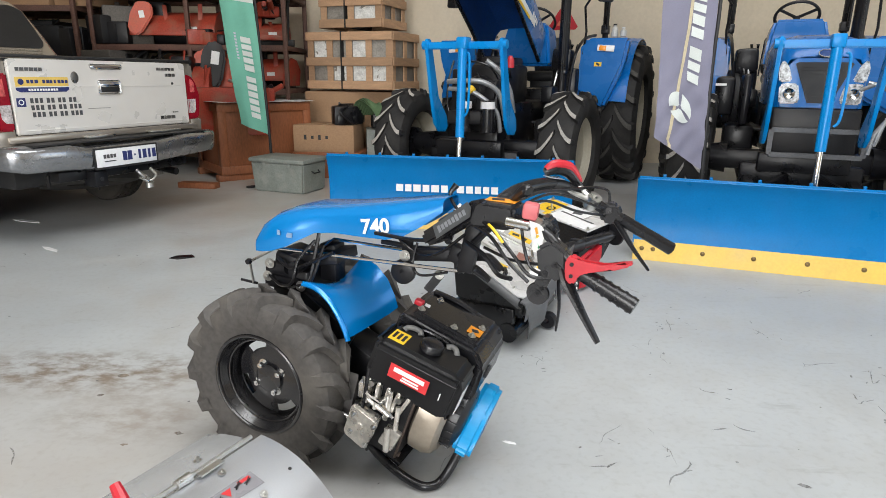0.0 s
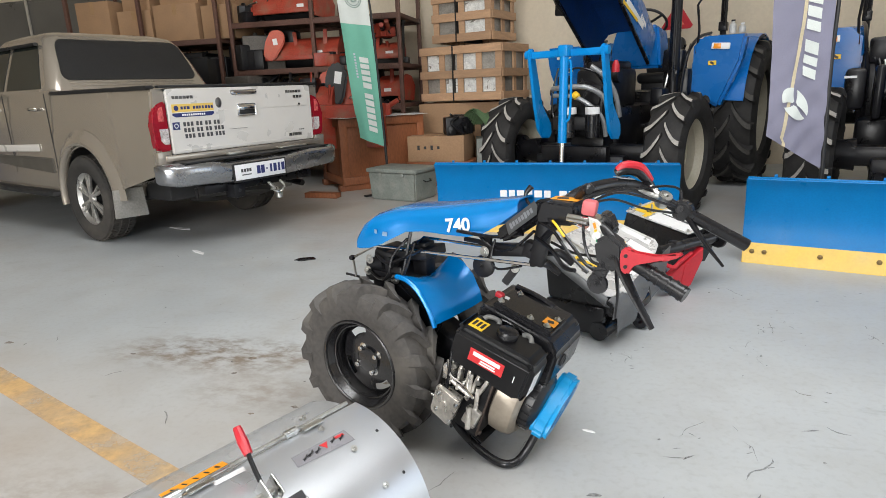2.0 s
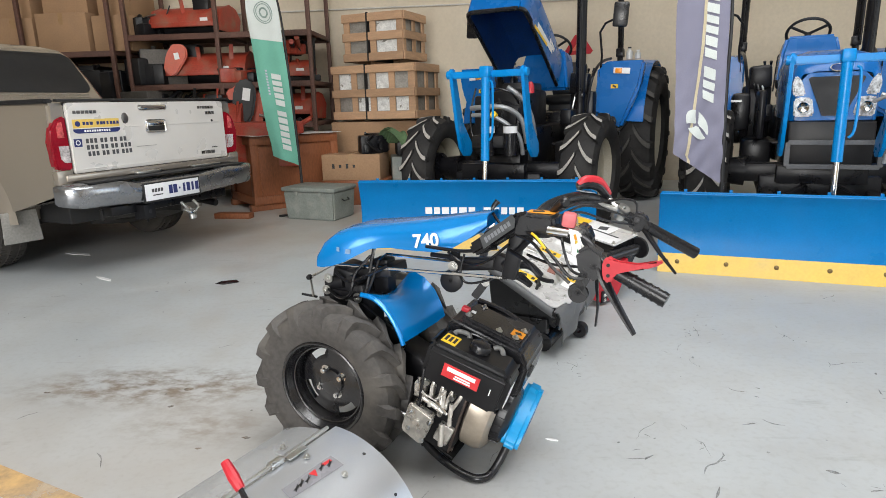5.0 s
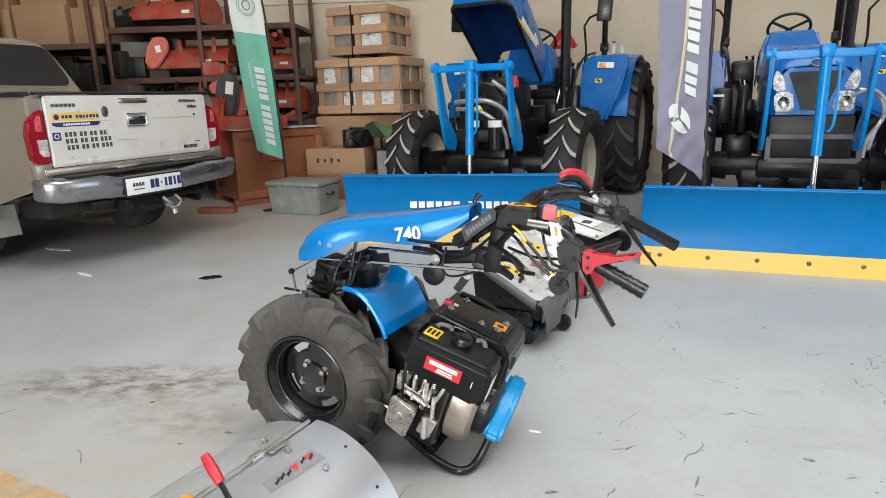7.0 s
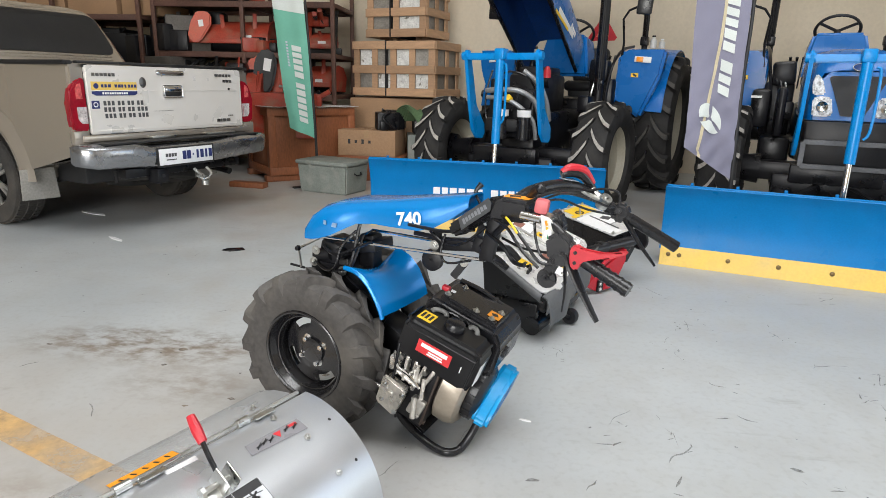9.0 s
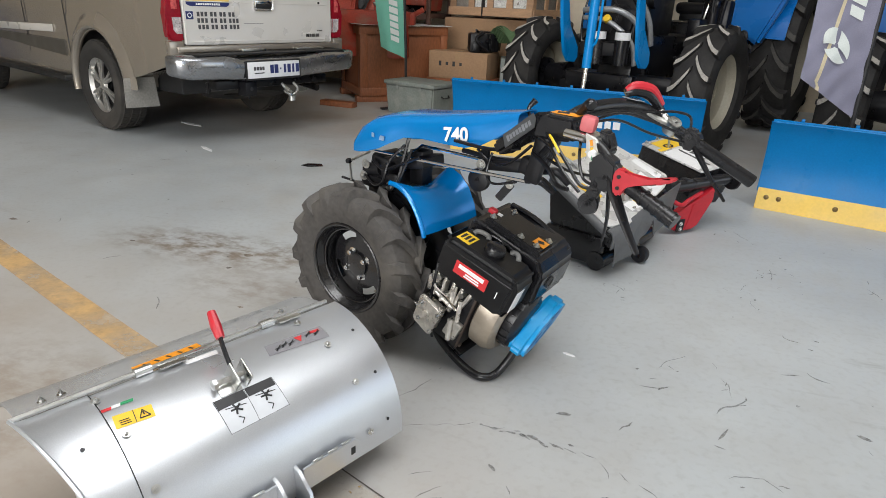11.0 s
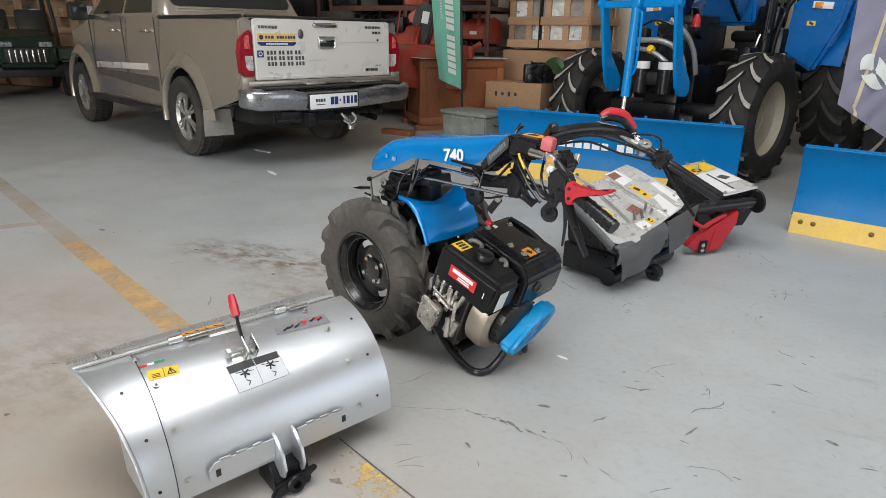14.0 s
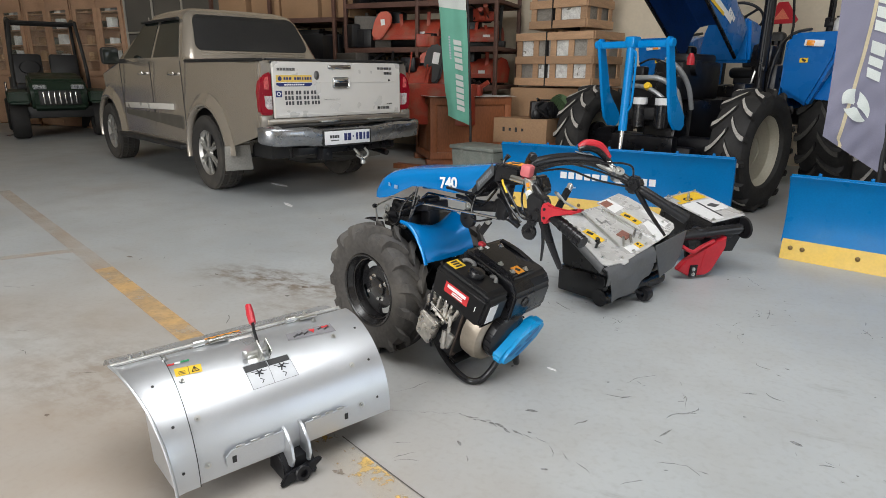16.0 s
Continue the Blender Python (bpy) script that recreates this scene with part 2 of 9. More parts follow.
def tube(bm, pts, r, seg=8, n=6, curved=True, flat=1.0):
    """A tube along a path; r may be a list of radii for the given points."""
    path = smooth_path(pts, n) if curved else [Vector(p) for p in pts]
    k = len(path)
    if isinstance(r, (list, tuple)):
        src = np.linspace(0, 1, len(r))
        radii = np.interp(np.linspace(0, 1, k), src, r)
    else:
        radii = [r] * k
    rings = []
    up = Vector((0, 0, 1))
    for i, p in enumerate(path):
        d = (path[min(i + 1, k - 1)] - path[max(i - 1, 0)]).normalized()
        if abs(d.dot(up)) > 0.95:
            up = Vector((1, 0, 0)) if abs(d.x) < 0.9 else Vector((0, 1, 0))
        x = d.cross(up).normalized()
        y = x.cross(d)
        up = y
        rings.append([bm.verts.new(p + (x * math.cos(a) + y * math.sin(a) * flat) * radii[i]) for a in np.linspace(0, 2 * math.pi, seg, endpoint=False)])
    for a, b in zip(rings, rings[1:]):
        for j in range(seg):
            bm.faces.new((a[j], a[(j + 1) % seg], b[(j + 1) % seg], b[j]))
    bm.faces.new(rings[0][::-1])
    bm.faces.new(rings[-1])
    return bm


def prism(bm, pts, lo, hi, plane="xz", bevel=0.0, m=None, seg=2):
    """A flat outline given depth along the remaining axis."""
    b = bmesh.new()
    mk = {"xz": lambda u, v, d: (u, d, v), "xy": lambda u, v, d: (u, v, d), "yz": lambda u, v, d: (d, u, v)}[plane]
    a = [b.verts.new(mk(u, v, lo)) for u, v in pts]
    c = [b.verts.new(mk(u, v, hi)) for u, v in pts]
    b.faces.new(a[::-1])
    b.faces.new(c)
    for i in range(len(pts)):
        j = (i + 1) % len(pts)
        b.faces.new((a[i], a[j], c[j], c[i]))
    if bevel:
        bmesh.ops.bevel(b, geom=b.edges[:], offset=bevel, segments=seg, affect="EDGES")
    return merge(bm, b, m)


def lathe(bm, profile, m=None, seg=40, close=False):
    """Turns (radius, height) pairs round the local z axis."""
    b = bmesh.new()
    rings = []
    for r, h in profile:
        rings.append([b.verts.new((r * math.cos(a), r * math.sin(a), h)) for a in np.linspace(0, 2 * math.pi, seg, endpoint=False)])
    pairs = list(zip(rings, rings[1:])) + ([(rings[-1], rings[0])] if close else [])
    for p, q in pairs:
        for j in range(seg):
            b.faces.new((p[j], p[(j + 1) % seg], q[(j + 1) % seg], q[j]))
    bmesh.ops.remove_doubles(b, verts=b.verts, dist=1e-5)
    return merge(bm, b, m)


def loft(bm, sections, caps=True, closed=True):
    """Skins rings of equal count."""
    rings = [[bm.verts.new(p) for p in s] for s in sections]
    k = len(rings[0])
    for a, b in zip(rings, rings[1:]):
        for j in range(k if closed else k - 1):
            bm.faces.new((a[j], a[(j + 1) % k], b[(j + 1) % k], b[j]))
    if caps:
        bm.faces.new(rings[0][::-1])
        bm.faces.new(rings[-1])
    return bm


def sheet(bm, grid, thick=0.0):
    """A surface through rows of points, with thickness."""
    b = bmesh.new()
    rows = [[b.verts.new(p) for p in r] for r in grid]
    for a, c in zip(rows, rows[1:]):
        for j in range(len(a) - 1):
            b.faces.new((a[j], a[j + 1], c[j + 1], c[j]))
    if thick:
        bmesh.ops.recalc_face_normals(b, faces=b.faces)
        bmesh.ops.solidify(b, geom=b.faces[:], thickness=thick)
    return merge(bm, b)


def lettering(name, body, size, material, parent, m, bold=0.0, depth=0.0008, align="CENTER", squash=1.0):
    cu = bpy.data.curves.new(name, "FONT")
    cu.body, cu.size, cu.offset, cu.extrude = body, size, bold, depth
    cu.align_x, cu.align_y = align, "CENTER"
    tmp = bpy.data.objects.new(name, cu)
    me = bpy.data.meshes.new_from_object(tmp)
    bpy.data.objects.remove(tmp)
    bpy.data.curves.remove(cu)
    me.transform(Matrix.Diagonal((squash, 1, 1, 1)))
    me.materials.append(material)
    ob = new(name, me)
    ob.parent = parent
    ob.matrix_basis = m
    return ob



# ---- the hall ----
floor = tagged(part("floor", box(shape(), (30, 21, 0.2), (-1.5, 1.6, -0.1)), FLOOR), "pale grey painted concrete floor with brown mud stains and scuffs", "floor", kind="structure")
tagged(part("wall_back", box(shape(), (26, 0.25, 6.6), (-2, 8.83, 3.3)), WALL), "cream painted back wall of the hall", "wall", kind="structure")
tagged(part("wall_left", box(shape(), (0.25, 15.5, 6.6), (-14.2, 1.4, 3.3)), WALL), "cream painted side wall behind the display cabinets", "wall", kind="structure")
wr = shape()
box(wr, (0.25, 3.95, 6.6), (9.6, 6.7, 3.3))
box(wr, (0.25, 4.7, 6.6), (9.6, -3.75, 3.3))
box(wr, (0.25, 6.1, 2.0), (9.6, 1.66, 5.6))
tagged(part("wall_right", wr, WALL), "cream painted side wall with a wide door opening", "wall", kind="structure")
wf = shape()
box(wf, (9.4, 0.25, 6.6), (-9.37, -6.2, 3.3))
box(wf, (5.4, 0.25, 6.6), (6.95, -6.2, 3.3))
box(wf, (8.9, 0.25, 1.8), (-0.21, -6.2, 5.7))
tagged(part("wall_front", wf, WALL), "cream painted front wall with a wide door opening", "wall", kind="structure")
# unseen sheet added over the fill lamp, under the closed ceiling
tagged(part("rooflight", box(shape(), (6.2, 3.6, 0.04), (1.3, 0.4, 6.56), (0, 0, 0), 0.01), WHITE), "white sheet added above the overhead fill lamp, out of view", "roof light", kind="structure")
tagged(part("ceiling", box(shape(), (25, 15.6, 0.2), (-2, 1.4, 6.7)), CEIL), "pale sheet ceiling of the hall", "ceiling", kind="structure")


# ---- tiller cover on the floor ----
DECAL_YELLOW = mat("yellow_decal", (0.85, 0.55, 0.03), 0.45, var=0.04)
DECAL_ORANGE = mat("orange_decal", (0.85, 0.32, 0.02), 0.45, var=0.04)
DECAL_BLACK = mat("black_print", (0.02, 0.02, 0.022), 0.5, var=0.1)
DECAL_RED = mat("red_decal", (0.6, 0.035, 0.04), 0.45, var=0.08)
DECAL_GREY = mat("clear_grey_decal", (0.24, 0.235, 0.25), 0.3, var=0.05)
DECAL_GREEN = mat("green_decal", (0.03, 0.3, 0.12), 0.5, var=0.05)
FLAP = mat("grey_rubber_flap", (0.105, 0.108, 0.113), 0.5, var=0.12)
EMBOSS = mat("grey_emboss", (0.22, 0.23, 0.25), 0.4, var=0.1)
STICKER_STEEL = mat("dull_steel_sticker", (0.09, 0.095, 0.10), 0.4, metal=0.3, var=0.1)
FLAP_PALE = mat("clear_grey_flap", (0.36, 0.37, 0.375), 0.25, var=0.08)
FLAP_PALE.node_tree.nodes["Principled BSDF"].inputs["Alpha"].default_value = 0.46

COV_Y, COV_Z, COV_R = 0.78, 0.098, 0.262


def on_cover(s, deg, lift=0.0):
    a = radians(deg * 1.08 + 4)  # the sheet is wrapped a little further round at its upper edge
    return Vector((s, COV_Y - (COV_R + lift) * math.cos(a), COV_Z + (COV_R + lift) * math.sin(a)))


def cover_patch_skew(corners, lift, n=5):
    """A decal given by its four corners (s, degrees): upper left, upper right, lower right, lower left."""
    bm = shape()
    tl, tr, br, bl = corners
    grid = []
    for u in np.linspace(0, 1, 3):
        row = []
        for v in np.linspace(0, 1, n):
            top = [tl[i] + (tr[i] - tl[i]) * u for i in (0, 1)]
            bot = [bl[i] + (br[i] - bl[i]) * u for i in (0, 1)]
            row.append(on_cover(top[0] + (bot[0] - top[0]) * v, top[1] + (bot[1] - top[1]) * v, lift))
        grid.append(row)
    sheet(bm, grid)
    return bm


def bolt_head(bm, p, normal, r=0.008, h=0.007):
    p, nn = Vector(p), Vector(normal).normalized()
    rod(bm, p, p + nn * 0.002, r * 1.7, seg=14)
    rod(bm, p + nn * 0.002, p + nn * h, r, seg=6)
    rod(bm, p + nn * h, p + nn * (h + 0.004), r * 0.55, seg=8)
    return bm


def rim_shift(d):
    """How far the cut end of the cover draws in towards its lower edge."""
    return float(np.interp(d, (-8, 0, 20, 40, 60, 75, 81), (0.070, 0.068, 0.060, 0.045, 0.022, 0.006, 0.0)))


def build_cover():
    th = empty("tiller_cover", pose(0.010, 0.0195, 0, 0, 0, 62.6), "silver galvanised rounded tiller cover lying on the concrete floor", "machine cover")
    bm = shape()
    degs = list(np.linspace(81, -7, 30))
    sheet(bm, [[on_cover(s, d) for d in degs] for s in (0.198, 0.50, 0.78, 0.815, 0.827)], 0.003)
    shell = part("shell", bm, SILVER, th)
    # end piece beyond the seam, flaring a little at its rim
    bm = shape()
    rows = []
    for s, lift in ((0.072, 0.012), (0.078, 0.006), (0.1, 0.003), (0.205, 0.003)):
        rows.append([on_cover(s + rim_shift(d) * (1 if s < 0.15 else 0), d, lift) for d in np.linspace(81, -8, 30)])
    sheet(bm, rows, 0.003)
    part("end_piece", bm, SILVER, th, "silver rolled end piece lapped over the shell")
    bm = shape()
    prism(bm, [(p.y, p.z) for p in (on_cover(0, d, -0.004) for d in np.linspace(78, -8, 20))] + [(COV_Y - 0.02, 0.05), (COV_Y + 0.03, 0.30)], 0.146, 0.150, "yz")
    part("end_cap", bm, SILVER, th, "flat silver end plate inside the rim")
    part("seam_line", tube(shape(), [on_cover(0.2065, d, 0.0035) for d in np.linspace(81, -8, 26)], 0.0011, 5, curved=False), DECAL_BLACK, th)
    part("rim_lip", tube(shape(), [on_cover(0.072 + rim_shift(d), d, 0.011) for d in np.linspace(81, -8, 26)], 0.004, 7, curved=False), SILVER, th)
    # rear flap, hinge rod, lever
    bm = shape()
    sheet(bm, [[(s, y, z) for y, z in ((0.785, 0.359), (0.83, 0.356), (0.885, 0.346), (0.94, 0.326), (0.985, 0.292))] for s in (0.085, 0.45, 0.80)], 0.003)
    part("rear_flap", bm, FLAP_PALE, th, "see-through grey plastic rear flap")
    bm = shape()
    rod(bm, (0.072, 0.790, 0.369), (0.80, 0.790, 0.369), 0.005, seg=10)
    hinge = part("hinge_rod", bm, ZINC, th, "bright zinc hinge rod")
    for s in (0.30, 0.60):
        part("hinge_tube", rod(shape(), (s, 0.790, 0.369), (s + 0.035, 0.790, 0.369), 0.0105, seg=12), ZINC, hinge)
        part("hinge_leaf", box(shape(), (0.06, 0.02, 0.004), (s + 0.075, 0.778, 0.369), bevel=0.001), ZINC, hinge)
    lever = part("lever", tube(shape(), [(0.455, 0.658, 0.338), (0.455, 0.668, 0.367), (0.460, 0.702, 0.397), (0.466, 0.728, 0.418)], 0.0085, 8, flat=0.5), BLACK_METAL, th)
    part("grip", tube(shape(), [(0.466, 0.726, 0.416), (0.470, 0.750, 0.436), (0.476, 0.778, 0.458)], [0.010, 0.0125, 0.0095], 10), RED, lever, "red plastic grip")
    bm = shape()
    box(bm, (0.004, 0.05, 0.06), (0.478, 0.660, 0.350), (35, 0, 0), 0.001)
    box(bm, (0.004, 0.05, 0.06), (0.45, 0.660, 0.350), (35, 0, 0), 0.001)
    box(bm, (0.05, 0.03, 0.003), (0.44, 0.658, 0.333), (32, 0, 0), 0.001)
    rod(bm, (0.405, 0.660, 0.353), (0.48, 0.660, 0.353), 0.006, seg=10)
    rod(bm, (0.405, 0.660, 0.353), (0.414, 0.660, 0.353), 0.012, seg=6)
    part("lever_bracket", bm, ZINC, th, "bright zinc lever bracket with bolt")
    # bolts and holes
    for s, d in ((0.226, 54), (0.231, 29.6), (0.231, 3), (0.703, 54), (0.718, 31), (0.719, 4.6), (0.682, 74), (0.21, 75)):
        nv = on_cover(s, d, 1) - on_cover(s, d, 0)
        part("bolt", bolt_head(shape(), on_cover(s, d, 0.003), nv, 0.0052, 0.006), ZINC, th)
    for s in (0.12, 0.672, 0.155):
        part("bolt", bolt_head(shape(), (s + 0.018, 0.836, 0.356), (0, 0.2, 1), 0.005), ZINC, th)
    for s, d in ((0.166, 29), (0.167, 3.6), (0.782, 31), (0.78, 5.7), (0.15, 55), (0.79, 56)):
        lift = 0.004 if s < 0.2 else 0.0006
        p, nv = on_cover(s, d, lift), (on_cover(s, d, 1) - on_cover(s, d, 0))
        part("hole", rod(shape(), p, p + nv * 0.0008, 0.0042, seg=12), DECAL_BLACK, th)
    # lower stiffener plates with slots, and the hitch ears
    for s0, s1, slot in ((0.278, 0.448, 0.30), (0.515, 0.678, 0.655)):
        bm = shape()
        y0 = COV_Y - COV_R - 0.012
        pts = [(s0 + 0.016, 0.098), (s1, 0.098), (s1, 0.158), (s0 + 0.016, 0.158), (s0, 0.142), (s0, 0.112)] if s0 < 0.4 else [(s0, 0.098), (s1 - 0.016, 0.098), (s1, 0.112), (s1, 0.142), (s1 - 0.016, 0.158), (s0, 0.158)]
        prism(bm, pts, y0, y0 + 0.005, "xz", 0.0015)
        pl = part("stiffener_plate", bm, SILVER, th)
        part("slot", prism(shape(), [(slot - 0.006, 0.118), (slot + 0.006, 0.118), (slot + 0.006, 0.138), (slot - 0.006, 0.138)], y0 - 0.0012, y0 + 0.001), DECAL_BLACK, pl)
        for k in range(3):
            c = s0 + (s1 - s0) * (0.25 + 0.25 * k)
            part("weld", tube(shape(), [(c - 0.013, y0 + 0.003, 0.1605), (c, y0 + 0.001, 0.1625), (c + 0.013, y0 + 0.003, 0.1605)], 0.003, 6), ZINC, pl)
    for s in (0.452, 0.505):
        bm = shape()
        prism(bm, [(COV_Y - 0.255, 0.165), (COV_Y - 0.275, 0.16), (COV_Y - 0.315, 0.125), (COV_Y - 0.325, 0.085), (COV_Y - 0.312, 0.055), (COV_Y - 0.292, 0.05), (COV_Y - 0.262, 0.06), (COV_Y - 0.25, 0.09)], s - 0.004, s + 0.004, "yz", 0.0015)
        part("hitch_ear", bm, SILVER, th, "silver curved hitch ear")
    bm = shape()
    prism(bm, [(COV_Y - 0.30, 0.0), (COV_Y - 0.31, 0.012), (COV_Y - 0.285, 0.06), (COV_Y - 0.25, 0.085), (COV_Y - 0.20, 0.08), (COV_Y - 0.19, 0.0)], 0.43, 0.53, "yz", 0.004)
    prism(bm, [(0.415, 0.0), (0.43, 0.012), (0.50, 0.018), (0.545, 0.045), (0.54, 0.055), (0.50, 0.05), (0.43, 0.04), (0.41, 0.012)], COV_Y - 0.318, COV_Y - 0.304, "xz", 0.003)
    lathe(bm, [(0.012, -0.006), (0.022, -0.006), (0.025, 0), (0.022, 0.006), (0.012, 0.006)], pose(0.478, COV_Y - 0.322, 0.03, 82, 0, 0), 20, True)
    part("hitch_bracket", bm, BLACK_METAL, th, "black cast hitch bracket")
    bm = shape()
    rod(bm, (0.17, COV_Y, 0.15), (0.80, COV_Y, 0.15), 0.05, seg=16)
    for i in range(7):
        s = 0.19 + i * 0.095
        for a in (20, 140, 260):
            q = radians(a + i * 35)
            tip = Vector((s + 0.03, COV_Y + 0.145 * math.cos(q), max(0.006, 0.15 + 0.145 * math.sin(q))))
            bar(bm, (s, COV_Y, 0.15), tip, 0.03, 0.007, up=(1, 0, 0))
    box(bm, (0.05, 0.30, 0.05), (0.478, COV_Y - 0.15, 0.05))
    part("rotor", bm, BLACK_METAL, th, "black tine rotor under the cover")
    # decals
    part("warning_decal", cover_patch_skew([(0.219, 64), (0.291, 62.3), (0.287, 56.2), (0.215, 57.5)], 0.0012), DECAL_YELLOW, th, "yellow warning decal")
    part("warning_frame", cover_patch_skew([(0.255, 63.0), (0.2565, 62.9), (0.2525, 56.9), (0.251, 57.0)], 0.0018), DECAL_BLACK, th)
    tri = shape()
    ring = [(0.271, 61.4), (0.280, 57.6), (0.260, 57.9)]
    for i in range(3):
        a, b = ring[i], ring[(i + 1) % 3]
        tube(tri, [on_cover(*a, 0.002), on_cover(*b, 0.002)], 0.0012, 5, curved=False)
    tube(tri, [on_cover(0.2705, 60.3, 0.002), on_cover(0.2705, 58.8, 0.002)], 0.0014, 5, curved=False)
    for d in (60.5, 59.5, 58.5):
        tube(tri, [on_cover(0.225, d, 0.002), on_cover(0.244, d - 0.4, 0.002)], 0.0009, 5, curved=False)
    part("warning_sign", tri, DECAL_BLACK, th)
    dia = part("diagram_decal", cover_patch_skew([(0.393, 51.3), (0.535, 51), (0.542, 35.3), (0.398, 34.8)], 0.0012, 8), mat("pale_decal", (0.6, 0.62, 0.65), 0.35, var=0.04), th, "pale diagram decal with black header bars")
    part("header", cover_patch_skew([(0.395, 51.0), (0.4635, 50.9), (0.464, 46.6), (0.396, 46.4)], 0.0018), DECAL_BLACK, dia)
    part("header", cover_patch_skew([(0.4665, 50.9), (0.533, 50.8), (0.534, 46.6), (0.467, 46.6)], 0.0018), DECAL_BLACK, dia)
    for c in (0.432, 0.503):
        g = shape()
        for k in range(5):
            a = radians(36 + 72 * k)
            tube(g, [on_cover(c, 44.2, 0.0018), on_cover(c + 0.013 * math.cos(a), 44.2 + 2.6 * math.sin(a), 0.0018)], 0.0022, 5, curved=False)
        tube(g, [on_cover(c - 0.022, 45.8, 0.0018), on_cover(c + 0.024, 44.5, 0.0018)], 0.001, 5, curved=False)
        tube(g, [on_cover(c - 0.004, 40.6, 0.0018), on_cover(c + 0.006, 39.2, 0.0018), on_cover(c - 0.002, 37.4, 0.0018)], 0.0013, 5, curved=False)
        part("drawing", g, DECAL_BLACK, dia)
    ln = shape()
    edge = [(0.394, 51), (0.534, 50.7), (0.541, 35.6), (0.399, 35.1)]
    for i in range(4):
        a, b = edge[i], edge[(i + 1) % 4]
        tube(ln, [on_cover(a[0] + (b[0] - a[0]) * k / 5, a[1] + (b[1] - a[1]) * k / 5, 0.0014) for k in range(6)], 0.0005, 4, curved=False)
    tube(ln, [on_cover(0.465, d, 0.0014) for d in np.linspace(50.8, 35.2, 6)], 0.0005, 4, curved=False)
    part("outline", ln, DECAL_BLACK, dia)
    red = part("safety_decal", cover_patch_skew([(0.567, 67.6), (0.723, 66.4), (0.724, 58.0), (0.561, 60.9)], 0.0012), DECAL_GREY, th, "clear decal printed with a red triangle and black figures")
    for (c, d) in ((0.592, 63.6), (0.610, 64.2), (0.628, 63.6), (0.678, 64.5), (0.70, 63.4)):
        g = box(shape(), (0.016, 0.012, 0.0008), on_cover(c, d, 0.002), (d - 90, 0, 20), 0.0003)
        tube(g, [on_cover(c - 0.008, d - 1.5, 0.0018), on_cover(c + 0.01, d + 1.2, 0.0018)], 0.0013, 5, curved=False)
        part("figure", g, DECAL_BLACK, red)
    part("triangle", cover_patch_skew([(0.641, 65.6), (0.664, 65.4), (0.652, 61.8), (0.651, 61.8)], 0.002), DECAL_RED, red)
    part("red_mark", cover_patch_skew([(0.682, 65.6), (0.712, 65.2), (0.712, 63.6), (0.684, 64.0)], 0.0018), DECAL_RED, red)
    for s0, s1, mm in ((0.206, 0.228, DECAL_RED), (0.229, 0.245, WHITE), (0.246, 0.27, DECAL_GREEN)):
        part("colour_bar", cover_patch_skew([(s0, 69.3), (s1, 69.0), (s1 - 0.003, 67.4), (s0 - 0.003, 67.8)], 0.0012), mm, th)
    part("white_label", cover_patch_skew([(0.40, 79.0), (0.475, 78.5), (0.472, 75.0), (0.40, 76.0)], 0.0014), WHITE, th, "blank white paper label")
    bm = shape()
    box(bm, (0.15, 0.028, 0.001), (0.385, 0.822, 0.3595), (-6, 0, 0))
    st = part("long_decal", bm, DECAL_ORANGE, th, "long orange warning decal on the flap")
    for k in range(5):
        part("dark_mark", box(shape(), (0.004, 0.014, 0.0008), (0.335 + 0.026 * k, 0.822, 0.3606), (-6, 0, 25)), DECAL_BLACK, st)
    return th


build_cover()

# ---- two-wheel tractor ----
ENGINE_ALU = mat("cast_aluminium", (0.72, 0.69, 0.64), 0.3, metal=0.75, var=0.25, scale=20, bump=0.4, dirt=(0.12, 0.1, 0.07), dirt_amount=0.35, dirt_scale=12)
TAN_PAINT = mat("champagne_engine_paint", (0.40, 0.345, 0.28), 0.35, metal=0.5, var=0.1, dirt=(0.3, 0.25, 0.18), dirt_amount=0.4)
TANK = mat("gloss_black_tank", (0.009, 0.009, 0.010), 0.36, var=0.15, coat=0.06, spec=0.35, rough_var=0.06)
RIM_BLACK = mat("black_rim_paint", (0.012, 0.012, 0.014), 0.24, var=0.2, coat=0.6, dirt=(0.08, 0.075, 0.07), dirt_amount=0.3)


def hook(f):
    """How far round the tyre a lug has swept: along the tread near the middle, across it near the shoulder."""
    f = min(max(f, 0.0), 1.0)
    return 1 - (1 - f) ** 1.8


def lug_tread(r, half, lugs, height, sweep=0.55, width=0.055, bite=0.82, side_drop=0.22):
    """The bars of a farm tyre's tread, alternating left and right, as one mesh. Axle along y."""
    bm = shape()
    for side in (-1, 1):
        for i in range(lugs):
            a0 = 2 * math.pi * (i + (0.5 if side > 0 else 0)) / lugs
            rows = []
            for f, (top, base, hw) in zip((0.0, 0.2, 0.45, 0.8, 1.0, 1.1), ((0, -0.03, 0.9), (0, -0.03, 1), (0, -0.03, 1), (-0.012, -0.04, 1.1), (-0.05, -0.085, 1.15), (-side_drop * 0.9, -side_drop, 0.9))):
                a = a0 + sweep * (math.pi / lugs) * 1.8 * hook(f)
                y = side * half * f * bite if f < 1.05 else side * half * 1.02
                rt, rb = r + top * r * 0.5, r - height + base * r * 0.5
                hwid = width * hw
                rows.append([(rr * math.cos(a + s), y, rr * math.sin(a + s)) for rr, s in ((rb, -hwid / r * 0.65), (rt, -hwid / r * 0.42), (rt, hwid / r * 0.42), (rb, hwid / r * 0.65))])
            loft(bm, rows)
    return bm


